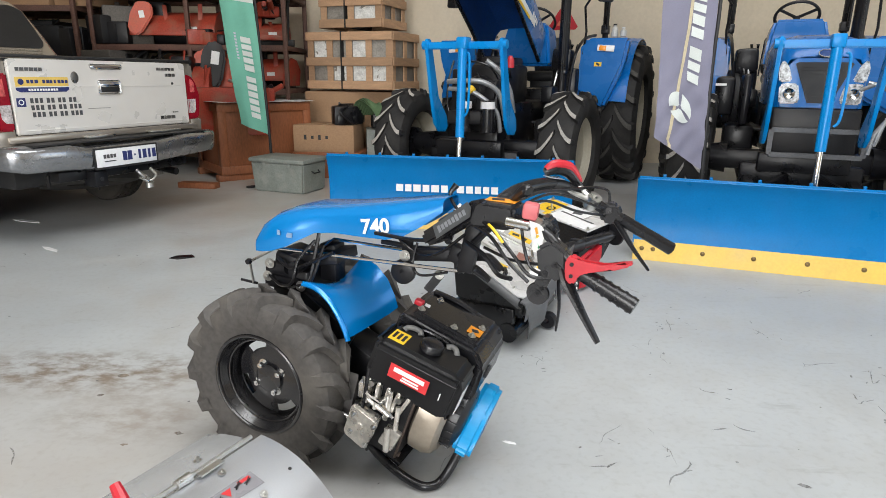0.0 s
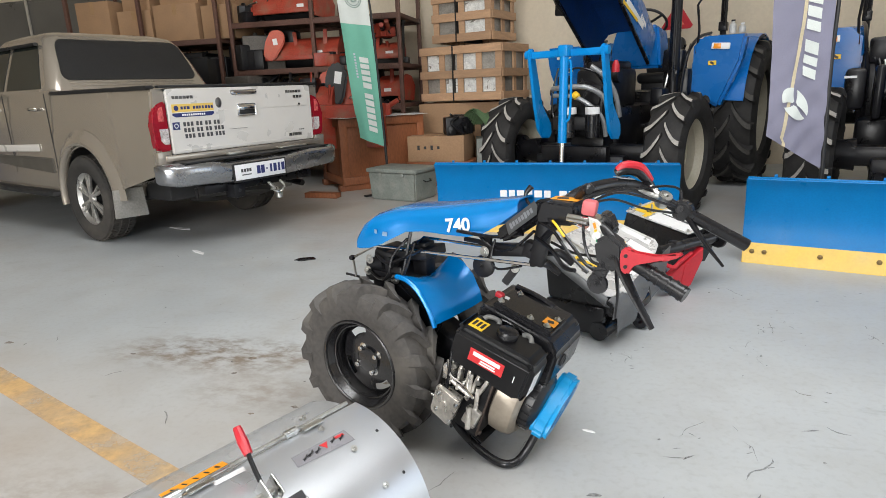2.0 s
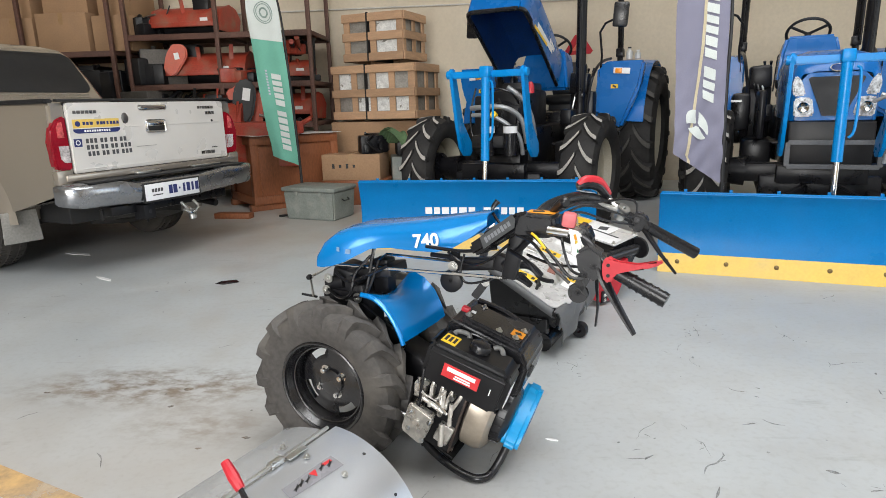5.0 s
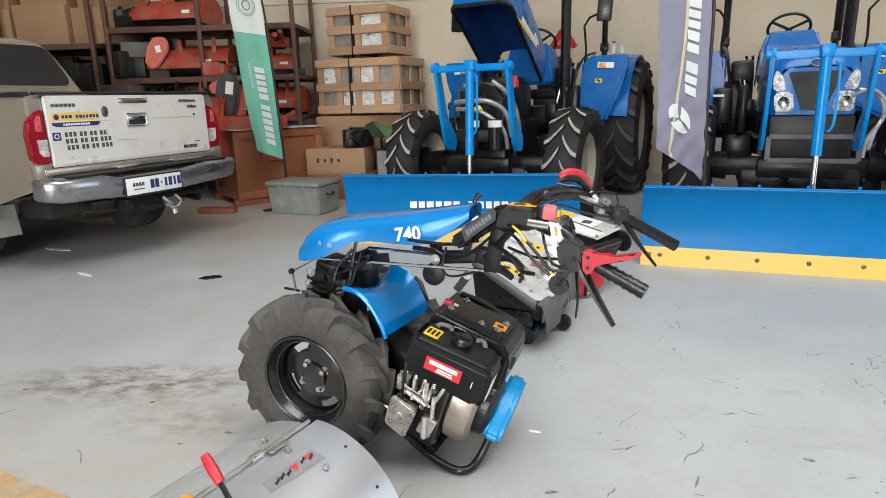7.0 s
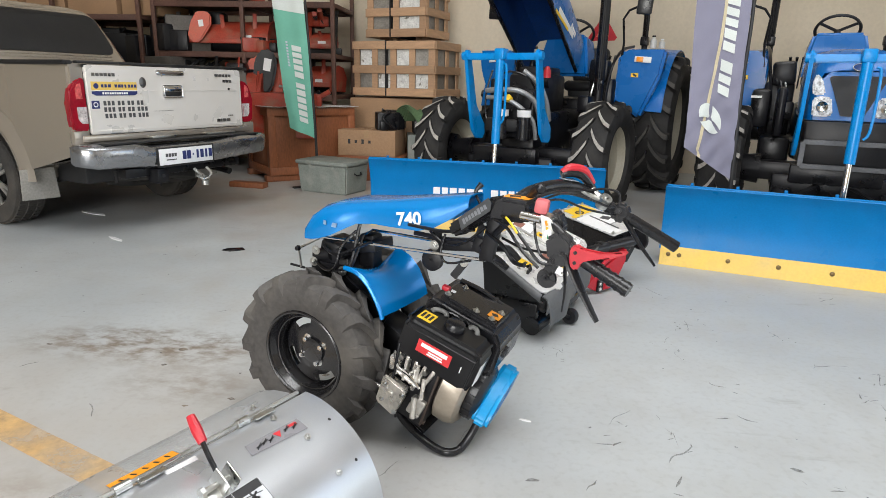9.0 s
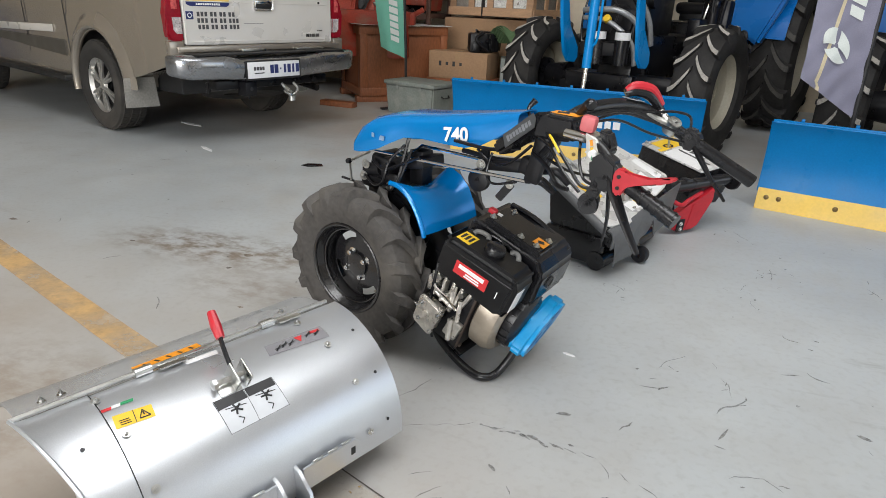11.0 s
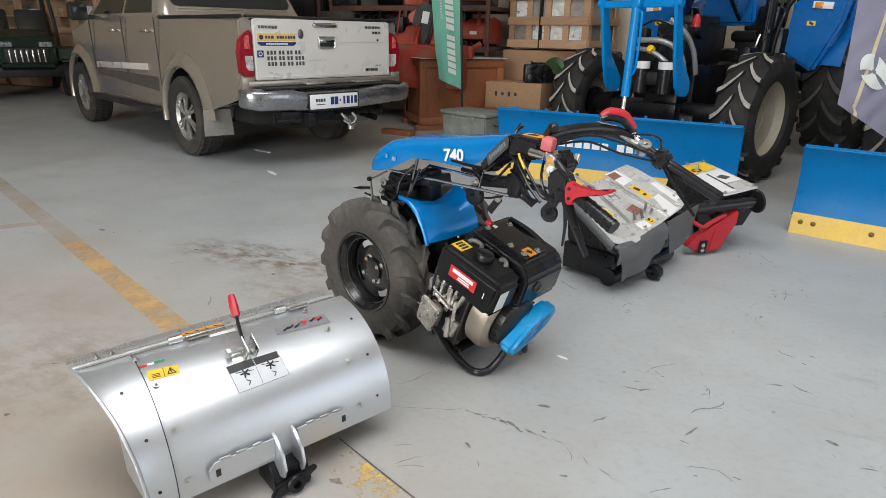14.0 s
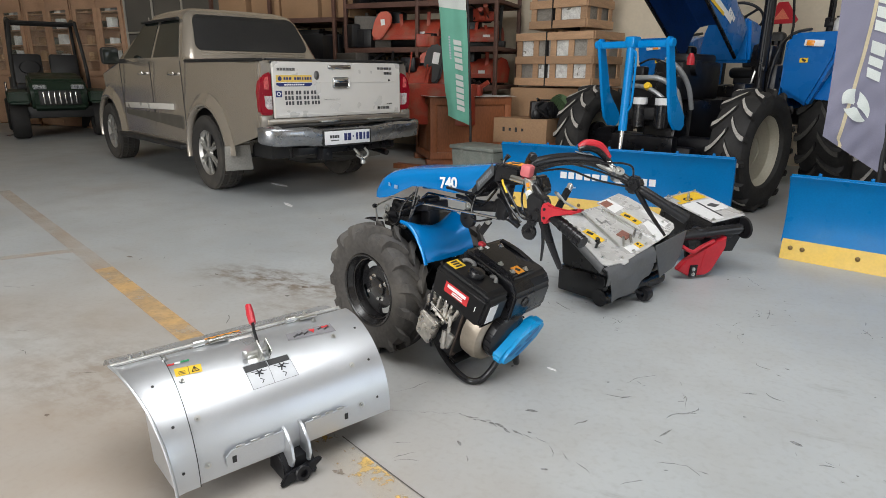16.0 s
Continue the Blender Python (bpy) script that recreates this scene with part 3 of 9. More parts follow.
def tyre_body(r, half, rim, bulge=1.0):
    bm = shape()
    prof = [(rim * 0.97, -half * 0.62), (rim * 1.02, -half * 0.86), (rim + (r - rim) * 0.35, -half * 1.0), (rim + (r - rim) * 0.65, -half * 0.99), (r * 0.965, -half * 0.86), (r, -half * 0.55), (r * 1.008, 0),
            (r, half * 0.55), (r * 0.965, half * 0.86), (rim + (r - rim) * 0.65, half * 0.99), (rim + (r - rim) * 0.35, half * 1.0), (rim * 1.02, half * 0.86), (rim * 0.97, half * 0.62)]
    return lathe(bm, prof, pose(0, 0, 0, -90, 0, 0), 56)


def rim_shape(rim, half, dish, hub_r, near=-1, holes=()):
    """A pressed wheel: flanges, barrel and dished disc; 'near' is the side on which the dish opens."""
    bm = shape()
    w = half * 0.8
    prof = [(rim * 1.06, -w), (rim * 1.07, -w * 0.93), (rim * 0.99, -w * 0.88), (rim * 0.93, -w * 0.6), (rim * 0.86, -w * 0.3), (rim * 0.86, w * 0.3), (rim * 0.93, w * 0.6), (rim * 0.99, w * 0.88), (rim * 1.07, w * 0.93), (rim * 1.06, w)]
    lathe(bm, prof, pose(0, 0, 0, -90, 0, 0), 56)
    d = -near * dish
    disc = [(rim * 0.87, d), (rim * 0.78, d - 0.012 * near * -1), (rim * 0.62, d + near * 0.012), (rim * 0.45, d + near * 0.02), (hub_r, d + near * 0.02), (hub_r, d + near * 0.03), (hub_r * 0.7, d + near * 0.034), (0.0005, d + near * 0.034)]
    plate = lathe(shape(), disc, pose(0, 0, 0, -90, 0, 0), 48)
    gone = []
    for f in plate.faces:
        c = f.calc_center_median()
        r, a = math.hypot(c.x, c.z), math.degrees(math.atan2(c.z, c.x))
        if rim * 0.60 < r < rim * 0.80 and any(abs((a - h + 180) % 360 - 180) < 17 for h in holes):
            gone.append(f)
    bmesh.ops.delete(plate, geom=gone, context="FACES")
    bmesh.ops.solidify(plate, geom=plate.faces[:], thickness=0.003)
    return merge(bm, plate)


def build_walking_tractor():
    th = empty("two_wheel_tractor", pose(-0.42, 1.544, 0, 0, 0, -22), "blue and black two-wheel tractor resting on its engine skid", "tractor")
    # wheels
    for y, near in ((0.0, -1), (0.405, 1)):
        m = pose(0.0, y, 0.282) @ Matrix.Scale(0.979, 4)
        w = part("wheel", rim_shape(0.152, 0.078, 0.02, 0.042, near, (118, 208, 298, 28)), RIM_BLACK, th, "gloss black pressed steel wheel", m=m)
        for r, y, k in ((0.157, 0.058, 0.006), (0.134, 0.03, 0.004)):
            part("rim_ring", lathe(shape(), [(r + k * math.cos(q), near * y + k * math.sin(q)) for q in np.linspace(0, 2 * math.pi, 9)[:-1]], pose(0, 0, 0, -90, 0, 0), 48, True), RIM_BLACK, w)
        part("tyre", tyre_body(0.262, 0.070, 0.160), RUBBER, w, "dusty black rubber tyre")
        part("tread", lug_tread(0.288, 0.070, 15, 0.034, 0.75, 0.040, 0.86, 0.27), RUBBER, w, "deep chevron lugs")
        for k in range(4):
            a = radians(90 * k + 28)
            x, z = 0.047 * math.cos(a), 0.047 * math.sin(a)
            part("wheel_bolt", bolt_head(shape(), (x, near * 0.002, z), (0, near, 0), 0.009, 0.02), CHROME, w)
    # gearbox and chassis
    bm = shape()
    box(bm, (0.30, 0.16, 0.20), (0.03, 0.21, 0.30), (0, 25, 0), 0.02)
    box(bm, (0.22, 0.13, 0.15), (0.17, 0.21, 0.30), (0, 27, 0), 0.02)
    rod(bm, (0, 0.04, 0.288), (0, 0.38, 0.288), 0.042, seg=20)
    box(bm, (0.14, 0.14, 0.26), (-0.02, 0.21, 0.45), (0, 0, 0), 0.015)
    part("gearbox", bm, BLACK_METAL, th, "black cast gearbox between the wheels")
    bm = shape()
    box(bm, (0.20, 0.12, 0.035), (0.06, 0.2, 0.62), (0, -8, 0), 0.006)
    box(bm, (0.09, 0.13, 0.10), (-0.03, 0.2, 0.58), (0, 12, 0), 0.012)
    box(bm, (0.06, 0.06, 0.12), (0.09, 0.22, 0.6), (0, 0, 0), 0.008)
    rod(bm, (-0.09, 0.14, 0.575), (-0.02, 0.14, 0.585), 0.022, seg=16)
    rod(bm, (0.03, 0.10, 0.60), (0.03, 0.30, 0.60), 0.02, seg=14)
    bar(bm, (-0.1, 0.13, 0.54), (0.10, 0.13, 0.53), 0.012, 0.04)
    bar(bm, (0.12, 0.2, 0.50), (0.12, 0.2, 0.68), 0.03, 0.03)
    part("steering_column_base", bm, BLACK_METAL, th, "black casting and brackets under the hood")
    bm = shape()
    tube(bm, [(-0.08, 0.12, 0.56), (-0.02, 0.1, 0.54), (0.03, 0.09, 0.56), (0.05, 0.1, 0.63), (0.10, 0.12, 0.69)], 0.005, 6)
    tube(bm, [(0.0, 0.11, 0.53), (0.06, 0.09, 0.555), (0.1, 0.09, 0.575), (0.13, 0.12, 0.68)], 0.005, 6)
    tube(bm, [(-0.04, 0.12, 0.62), (0.02, 0.1, 0.60), (0.08, 0.1, 0.62), (0.16, 0.12, 0.66)], 0.006, 6)
    tube(bm, [(0.08, 0.1, 0.55), (0.09, 0.11, 0.60), (0.1, 0.12, 0.66), (0.11, 0.13, 0.72)], 0.006, 6)
    part("cable", bm, BLACK, th, "bundle of black cables")
    for p in ((-0.07, 0.115, 0.60), (0.05, 0.105, 0.545), (-0.085, 0.12, 0.555)):
        part("nut", bolt_head(shape(), p, (0, -1, 0), 0.010, 0.012), ZINC, th)
    # shift rod with lever at its end
    part("shift_rod", rod(shape(), (-0.075, 0.134, 0.644), (0.576, 0.109, 0.663), 0.0055, seg=10), CHROME, th, "bright steel shift rod")
    part("shift_lever", tube(shape(), [(-0.06, 0.134, 0.645), (-0.139, 0.104, 0.598), (-0.134, 0.108, 0.53)], 0.0045, 8, curved=False), ZINC, th)
    part("lever_foot", rod(shape(), (-0.185, 0.112, 0.531), (-0.12, 0.108, 0.529), 0.0045, seg=8), BLACK_METAL, th)
    part("lever_pivot", lathe(shape(), [(0.0005, -0.008), (0.008, -0.008), (0.010, 0), (0.008, 0.008), (0.0005, 0.008)], pose(-0.139, 0.100, 0.60, 90, 0, 0), 16), BLACK, th)
    part("second_rod", tube(shape(), [(0.10, 0.165, 0.66), (0.135, 0.165, 0.688), (0.42, 0.16, 0.684)], 0.005, 8, curved=False), CHROME, th)
    for p0, p1, p2 in (((0.56, 0.11, 0.664), (0.602, 0.116, 0.672), (0.64, 0.131, 0.642)), ((0.575, 0.17, 0.682), (0.618, 0.18, 0.688), (0.655, 0.19, 0.656))):
        part("shift_handle", tube(shape(), [p0, p1, p2], [0.010, 0.017, 0.012], 10, flat=0.75), BLACK, th, "black plastic shift handle")
    # hood
    bm = shape()
    secs = []
    for x, top, low, hw in ((-0.078, 0.676, 0.658, 0.128), (-0.070, 0.708, 0.655, 0.143), (-0.045, 0.748, 0.656, 0.147), (-0.01, 0.772, 0.662, 0.145), (0.035, 0.784, 0.678, 0.136), (0.08, 0.790, 0.702, 0.123), (0.12, 0.794, 0.722, 0.110),
                           (0.18, 0.800, 0.727, 0.100), (0.26, 0.811, 0.724, 0.096), (0.34, 0.822, 0.722, 0.088), (0.39, 0.830, 0.735, 0.078), (0.44, 0.838, 0.765, 0.068), (0.50, 0.846, 0.81, 0.058)):
        c = 0.2
        k = (top - low)
        secs.append([(x, c - hw, low), (x, c - hw * 1.0, low + k * 0.3), (x, c - hw * 0.97, low + k * 0.62), (x, c - hw * 0.86, low + k * 0.85), (x, c - hw * 0.6, low + k * 0.97), (x, c, top), (x, c + hw * 0.6, low + k * 0.97), (x, c + hw * 0.86, low + k * 0.85), (x, c + hw * 0.97, low + k * 0.62), (x, c + hw, low + k * 0.3), (x, c + hw, low)])
    sheet(bm, secs, 0.004)
    hood = part("hood", bm, BLUE_GLOSS, th, "glossy blue plastic hood", angle=50)
    lettering("number", "740", 0.058, WHITE, hood, pose(0.312, 0.1045, 0.757, 86, -6, 6), 0.0016, 0.001, squash=0.98)
    for x, z, s in ((-0.03, 0.705, 0.021), (-0.062, 0.712, 0.012)):
        part("emblem", prism(shape(), [(-s / 2, -0.006), (s / 3, -0.008), (s / 2, 0.007), (-s / 4, 0.009)], -0.001, 0.001, "xz"), mat("pale_grey_print", (0.22, 0.34, 0.5), 0.4) if s > 0.02 else bpy.data.materials["pale_grey_print"], hood, m=pose(x + 0.08, 0.0635 if x > -0.05 else 0.0565, z + 0.008, 12, 0, 14 if x > -0.05 else 2))
    # handlebar tower
    bm = shape()
    bar(bm, (0.49, 0.084, 0.750), (0.66, 0.021, 0.866), 0.066, 0.040, 0.010)
    prism(bm, [(0.635, 0.815), (0.64, 0.862), (0.665, 0.880), (0.742, 0.876), (0.748, 0.825), (0.735, 0.818)], -0.012, 0.085, "xz", 0.008)
    box(bm, (0.06, 0.10, 0.05), (0.545, 0.13, 0.795), (0, -30, 0), 0.01)
    tower = part("tower", bm, BLACK, th, "black handlebar tower")
    mdec = pose(0.5805, 0.0105, 0.822, 90, -34, -20)
    part("silver_panel", prism(shape(), [(-0.072, -0.017), (0.06, -0.017), (0.075, 0.0), (0.072, 0.017), (-0.066, 0.017)], -0.0008, 0.0008, "xy"), STICKER_STEEL, tower, m=mdec)
    for k in range(8):
        part("mark_bar", box(shape(), (0.0095, 0.013 + 0.004 * (k in (0, 5)), 0.0016), (-0.048 + 0.0138 * k, 0.0, 0.001)), EMBOSS, tower, m=mdec)
    part("orange_decal", box(shape(), (0.075, 0.04, 0.001), (0.70, 0.036, 0.8795), (0, 2, 0)), DECAL_ORANGE, tower)
    part("decal_mark", box(shape(), (0.03, 0.022, 0.001), (0.69, 0.036, 0.8807), (0, 2, 20)), DECAL_BLACK, tower)
    # underside clutter of the tower
    bm = shape()
    box(bm, (0.17, 0.05, 0.035), (0.47, 0.165, 0.685), (0, -6, 0), 0.006)
    box(bm, (0.05, 0.04, 0.05), (0.55, 0.14, 0.70), (0, 15, 0), 0.008)
    box(bm, (0.045, 0.03, 0.16), (0.60, 0.10, 0.745), (0, 12, 0), 0.008)
    bar(bm, (0.50, 0.135, 0.64), (0.46, 0.13, 0.585), 0.008, 0.025, 0.002)
    tube(bm, [(0.60, 0.06, 0.76), (0.66, 0.03, 0.74), (0.70, 0.02, 0.70), (0.74, 0.0, 0.70)], 0.006, 8)
    rod(bm, (0.30, 0.165, 0.70), (0.58, 0.15, 0.69), 0.008, seg=8)
    rod(bm, (0.56, 0.12, 0.70), (0.66, 0.06, 0.80), 0.010, seg=8)
    part("linkage", bm, BLACK_METAL, th, "black control linkage under the tower")
    bm = shape()
    lathe(bm, [(0.0005, -0.012), (0.028, -0.012), (0.036, -0.008), (0.036, 0.008), (0.028, 0.012), (0.0005, 0.012)], pose(0.376, 0.15, 0.624, 90, 0, 0), 28)
    part("pulley", bm, BLACK_METAL, th, "black round idler pulley")
    part("pulley_bolt", bolt_head(shape(), (0.375, 0.137, 0.627), (0, -1, 0), 0.0045), BLACK_METAL, th)
    part("pulley_bolt", bolt_head(shape(), (0.499, 0.125, 0.639), (0, -1, 0), 0.008), ZINC, th)
    part("pulley_bolt", bolt_head(shape(), (0.388, 0.137, 0.676), (0, -1, 0), 0.010), ZINC, th)
    bm = shape()
    bar(bm, (0.392, 0.152, 0.72), (0.376, 0.155, 0.62), 0.012, 0.028)
    part("pulley_arm", bm, BLACK_METAL, th)
    # handlebars
    part("handlebar", tube(shape(), [(0.72, 0.03, 0.84), (0.77, -0.01, 0.845), (0.83, -0.035, 0.825), (0.875, -0.048, 0.785), (0.925, -0.056, 0.75)], 0.0115, 12), BLACK, th, "black steel handlebar tube")
    s0, s1 = Vector((0.915, -0.055, 0.754)), Vector((1.032, -0.074, 0.702))
    part("hand_grip", tube(shape(), [s0, s0.lerp(s1, 0.5), s1], [0.0175, 0.0175, 0.0185], 14), BLACK, th, "ribbed black rubber grip")
    bm = shape()
    for k in range(5):
        c = s0.lerp(s1, 0.3 + 0.15 * k)
        rod(bm, c, c + (s1 - s0).normalized() * 0.006, 0.0196, seg=14)
    part("grip_rib", bm, BLACK, th)
    part("handlebar", tube(shape(), [(0.66, 0.09, 0.835), (0.68, 0.17, 0.866), (0.72, 0.28, 0.876), (0.76, 0.37, 0.866), (0.815, 0.415, 0.838), (0.875, 0.435, 0.80), (0.935, 0.455, 0.765)], [0.019, 0.0185, 0.018, 0.016, 0.0135, 0.013, 0.013], 12, flat=1.25), BLACK, th, "black steel handlebar tube")
    r0, r1 = Vector((0.925, 0.451, 0.771)), Vector((1.066, 0.517, 0.682))
    part("hand_grip", tube(shape(), [r0, r0.lerp(r1, 0.5), r1], [0.018, 0.0185, 0.0195], 14), BLACK, th, "ribbed black rubber grip")
    part("silver_panel", box(shape(), (0.062, 0.028, 0.002), (0.748, 0.345, 0.8925), (6, 10, 62), 0.0005), SILVER, th, "silver sticker with dark bars")
    for k in range(4):
        part("mark_bar", box(shape(), (0.007, 0.016, 0.0015), (0.738 + 0.006 * k, 0.327 + 0.0115 * k, 0.8945), (6, 10, 62)), DECAL_BLACK, th)
    # clamps on the far bar
    bm = shape()
    prism(bm, [(0.86, 0.79), (0.88, 0.822), (0.915, 0.815), (0.93, 0.785), (0.91, 0.755), (0.875, 0.76)], 0.425, 0.47, "xz", 0.008)
    part("lever_clamp", bm, BLACK, th, "black lever clamp")
    part("clamp_bolt", bolt_head(shape(), (0.893, 0.424, 0.797), (0, -1, 0.3), 0.0055), BLACK_METAL, th)
    # clutch and brake levers
    part("clutch_lever", tube(shape(), [(0.868, -0.052, 0.775), (0.885, -0.063, 0.735), (0.922, -0.071, 0.673), (0.963, -0.076, 0.609)], [0.013, 0.016, 0.012, 0.008], 8, flat=0.55), BLACK, th, "long black clutch lever")
    part("clutch_lever", tube(shape(), [(0.862, -0.03, 0.77), (0.862, -0.035, 0.72), (0.866, -0.035, 0.66), (0.862, -0.035, 0.603)], [0.008, 0.009, 0.007, 0.005], 8, flat=0.55), BLACK, th, "short black lever")
    part("brake_lever", tube(shape(), [(0.895, 0.44, 0.79), (0.93, 0.446, 0.74), (0.965, 0.46, 0.685), (1.012, 0.479, 0.620)], [0.014, 0.015, 0.011, 0.007], 8, flat=0.6), BLACK, th, "long black brake lever")
    # red stop lever with its bracket
    bm = shape()
    prism(bm, [(0.886, 0.735), (0.881, 0.755), (0.881, 0.784), (0.891, 0.797), (0.906, 0.795), (0.916, 0.783), (0.962, 0.780), (1.008, 0.796), (1.022, 0.796), (1.014, 0.787), (0.982, 0.774), (0.93, 0.767), (0.913, 0.760), (0.909, 0.742), (0.899, 0.732)], -0.078, -0.056, "xz", 0.004)
    stop = part("stop_lever", bm, RED, th, "red plastic stop lever")
    for z in (0.778, 0.752):
        part("lever_pin", rod(shape(), (0.896, -0.0775, z), (0.896, -0.081, z), 0.0045, seg=10), BLACK_METAL, stop)
    bm = shape()
    prism(bm, [(0.812, 0.80), (0.845, 0.822), (0.882, 0.80), (0.886, 0.745), (0.85, 0.725), (0.82, 0.745)], -0.066, -0.02, "xz", 0.008)
    lathe(bm, [(0.0005, -0.006), (0.025, -0.006), (0.027, 0), (0.025, 0.006), (0.0005, 0.006)], pose(0.818, -0.045, 0.69, 90, 0, 0), 24)
    bar(bm, (0.818, -0.045, 0.70), (0.845, -0.045, 0.76), 0.012, 0.03, 0.003)
    part("lever_clamp", bm, BLACK, th, "black lever clamp")
    for x, z in ((0.858, 0.768), (0.835, 0.745), (0.818, 0.692)):
        part("clamp_bolt", bolt_head(shape(), (x, -0.067 if z > 0.7 else -0.053, z), (0, -1, 0), 0.0045), BLACK_METAL, th)
    # black lever with a red cap on the far bar
    bm = shape()
    tube(bm, [(0.722, 0.345, 0.905), (0.745, 0.362, 0.915), (0.775, 0.39, 0.905), (0.80, 0.412, 0.872), (0.812, 0.42, 0.845)], [0.012, 0.017, 0.017, 0.013, 0.010], 10)
    right = part("reverse_lever", bm, BLACK, th, "black lever with a red cap")
    bm = shape()
    tube(bm, [(0.724, 0.345, 0.913), (0.747, 0.362, 0.926), (0.780, 0.393, 0.916), (0.806, 0.416, 0.876)], [0.010, 0.0155, 0.0155, 0.010], 10)
    part("cap", bm, RED, right, "red plastic cap")
    bm = shape()
    tube(bm, [(0.77, 0.378, 0.86), (0.805, 0.395, 0.842), (0.84, 0.408, 0.83)], [0.009, 0.012, 0.017], 10, flat=0.6)
    tube(bm, [(0.80, 0.412, 0.868), (0.83, 0.41, 0.842), (0.85, 0.41, 0.828)], [0.008, 0.010, 0.012], 8)
    lathe(bm, [(0.008, -0.02), (0.019, -0.02), (0.021, 0.02), (0.008, 0.02)], pose(0.846, 0.41, 0.822, 20, 30, 0), 16, True)
    part("lever_hub", bm, ZINC, th, "bright cast lever hub")
    # throttle box and switch
    part("throttle_knob", box(shape(), (0.036, 0.036, 0.038), (0.787, -0.026, 0.874), (0, 8, 10), 0.008), mat("faded_red_plastic", (0.55, 0.13, 0.14), 0.5, var=0.1), th, "faded red throttle knob")
    part("throttle_tube", rod(shape(), (0.735, -0.035, 0.846), (0.79, -0.04, 0.842), 0.0115, seg=14), CHROME, th)
    bm = shape()
    prism(bm, [(0.785, 0.856), (0.818, 0.848), (0.834, 0.806), (0.824, 0.782), (0.797, 0.785), (0.80, 0.82)], -0.045, 0.012, "xz", 0.004)
    th_box = part("throttle_box", bm, ZINC, th, "zinc throttle box with coloured decal")
    for i, mm in enumerate((DECAL_ORANGE, DECAL_YELLOW, DECAL_GREEN)):
        part("colour_band", tube(shape(), [(0.806 + 0.004 * i, -0.0465, 0.842 - 0.016 * i), (0.810 + 0.003 * i, -0.0465, 0.829 - 0.016 * i)], 0.009, 6, curved=False, flat=0.3), mm, th_box)
    part("throttle_pad", rod(shape(), (0.815, -0.0465, 0.812), (0.815, -0.055, 0.810), 0.010, seg=14), WHITE, th_box)
    part("box_cover", prism(shape(), [(0.806, 0.862), (0.83, 0.858), (0.846, 0.82), (0.84, 0.80), (0.828, 0.80), (0.824, 0.83)], -0.02, 0.03, "xz", 0.006), BLACK, th_box)
    part("gear_knob", tube(shape(), [(0.525, 0.20, 0.80), (0.49, 0.215, 0.842), (0.505, 0.225, 0.872)], [0.004, 0.005, 0.010], 10), BLACK, th, "black gear knob")
    part("gear_knob", tube(shape(), [(0.715, 0.06, 0.87), (0.735, 0.045, 0.892), (0.757, 0.035, 0.908), (0.765, 0.03, 0.905)], [0.008, 0.011, 0.016, 0.012], 10), BLACK, th, "black gear knob")
    # cables along the bars
    for pts, r in (([(0.66, 0.0, 0.835), (0.71, -0.04, 0.82), (0.76, -0.055, 0.775), (0.80, -0.06, 0.735), (0.845, -0.06, 0.735)], 0.007),
                   ([(0.64, 0.0, 0.82), (0.70, -0.045, 0.81), (0.75, -0.06, 0.76), (0.80, -0.065, 0.72)], 0.007),
                   ([(0.60, 0.05, 0.78), (0.51, 0.09, 0.71), (0.43, 0.13, 0.69), (0.37, 0.14, 0.72)], 0.007),
                   ([(0.66, 0.03, 0.76), (0.74, -0.01, 0.75), (0.82, -0.05, 0.76)], 0.006),
                   ([(0.72, 0.10, 0.85), (0.77, 0.20, 0.872), (0.82, 0.31, 0.845), (0.88, 0.42, 0.80)], 0.006),
                   ([(0.71, 0.12, 0.845), (0.76, 0.22, 0.85), (0.82, 0.32, 0.81), (0.885, 0.43, 0.78)], 0.006),
                   ([(0.69, 0.12, 0.85), (0.74, 0.24, 0.868), (0.80, 0.36, 0.862), (0.85, 0.42, 0.862), (0.885, 0.44, 0.85), (0.89, 0.445, 0.815)], 0.006),
                   ([(0.43, 0.13, 0.72), (0.42, 0.12, 0.66), (0.45, 0.11, 0.635), (0.53, 0.11, 0.655)], 0.006),
                   ([(0.76, 0.0, 0.83), (0.78, -0.04, 0.79), (0.80, -0.05, 0.75), (0.83, -0.055, 0.74)], 0.006),
                   ([(0.32, 0.09, 0.745), (0.45, 0.08, 0.742), (0.56, 0.06, 0.765)], 0.009)):
        part("control_cable", tube(shape(), pts, r * 0.62, 7), BLACK, th)
    part("cable_sleeve", tube(shape(), [(0.69, -0.028, 0.833), (0.71, -0.048, 0.826), (0.735, -0.058, 0.802)], 0.0034, 7), DECAL_YELLOW, th)
    # mudguard between the wheels: notched rear edge, horn on the far side, rolled near edge
    bm = shape()
    rows = []
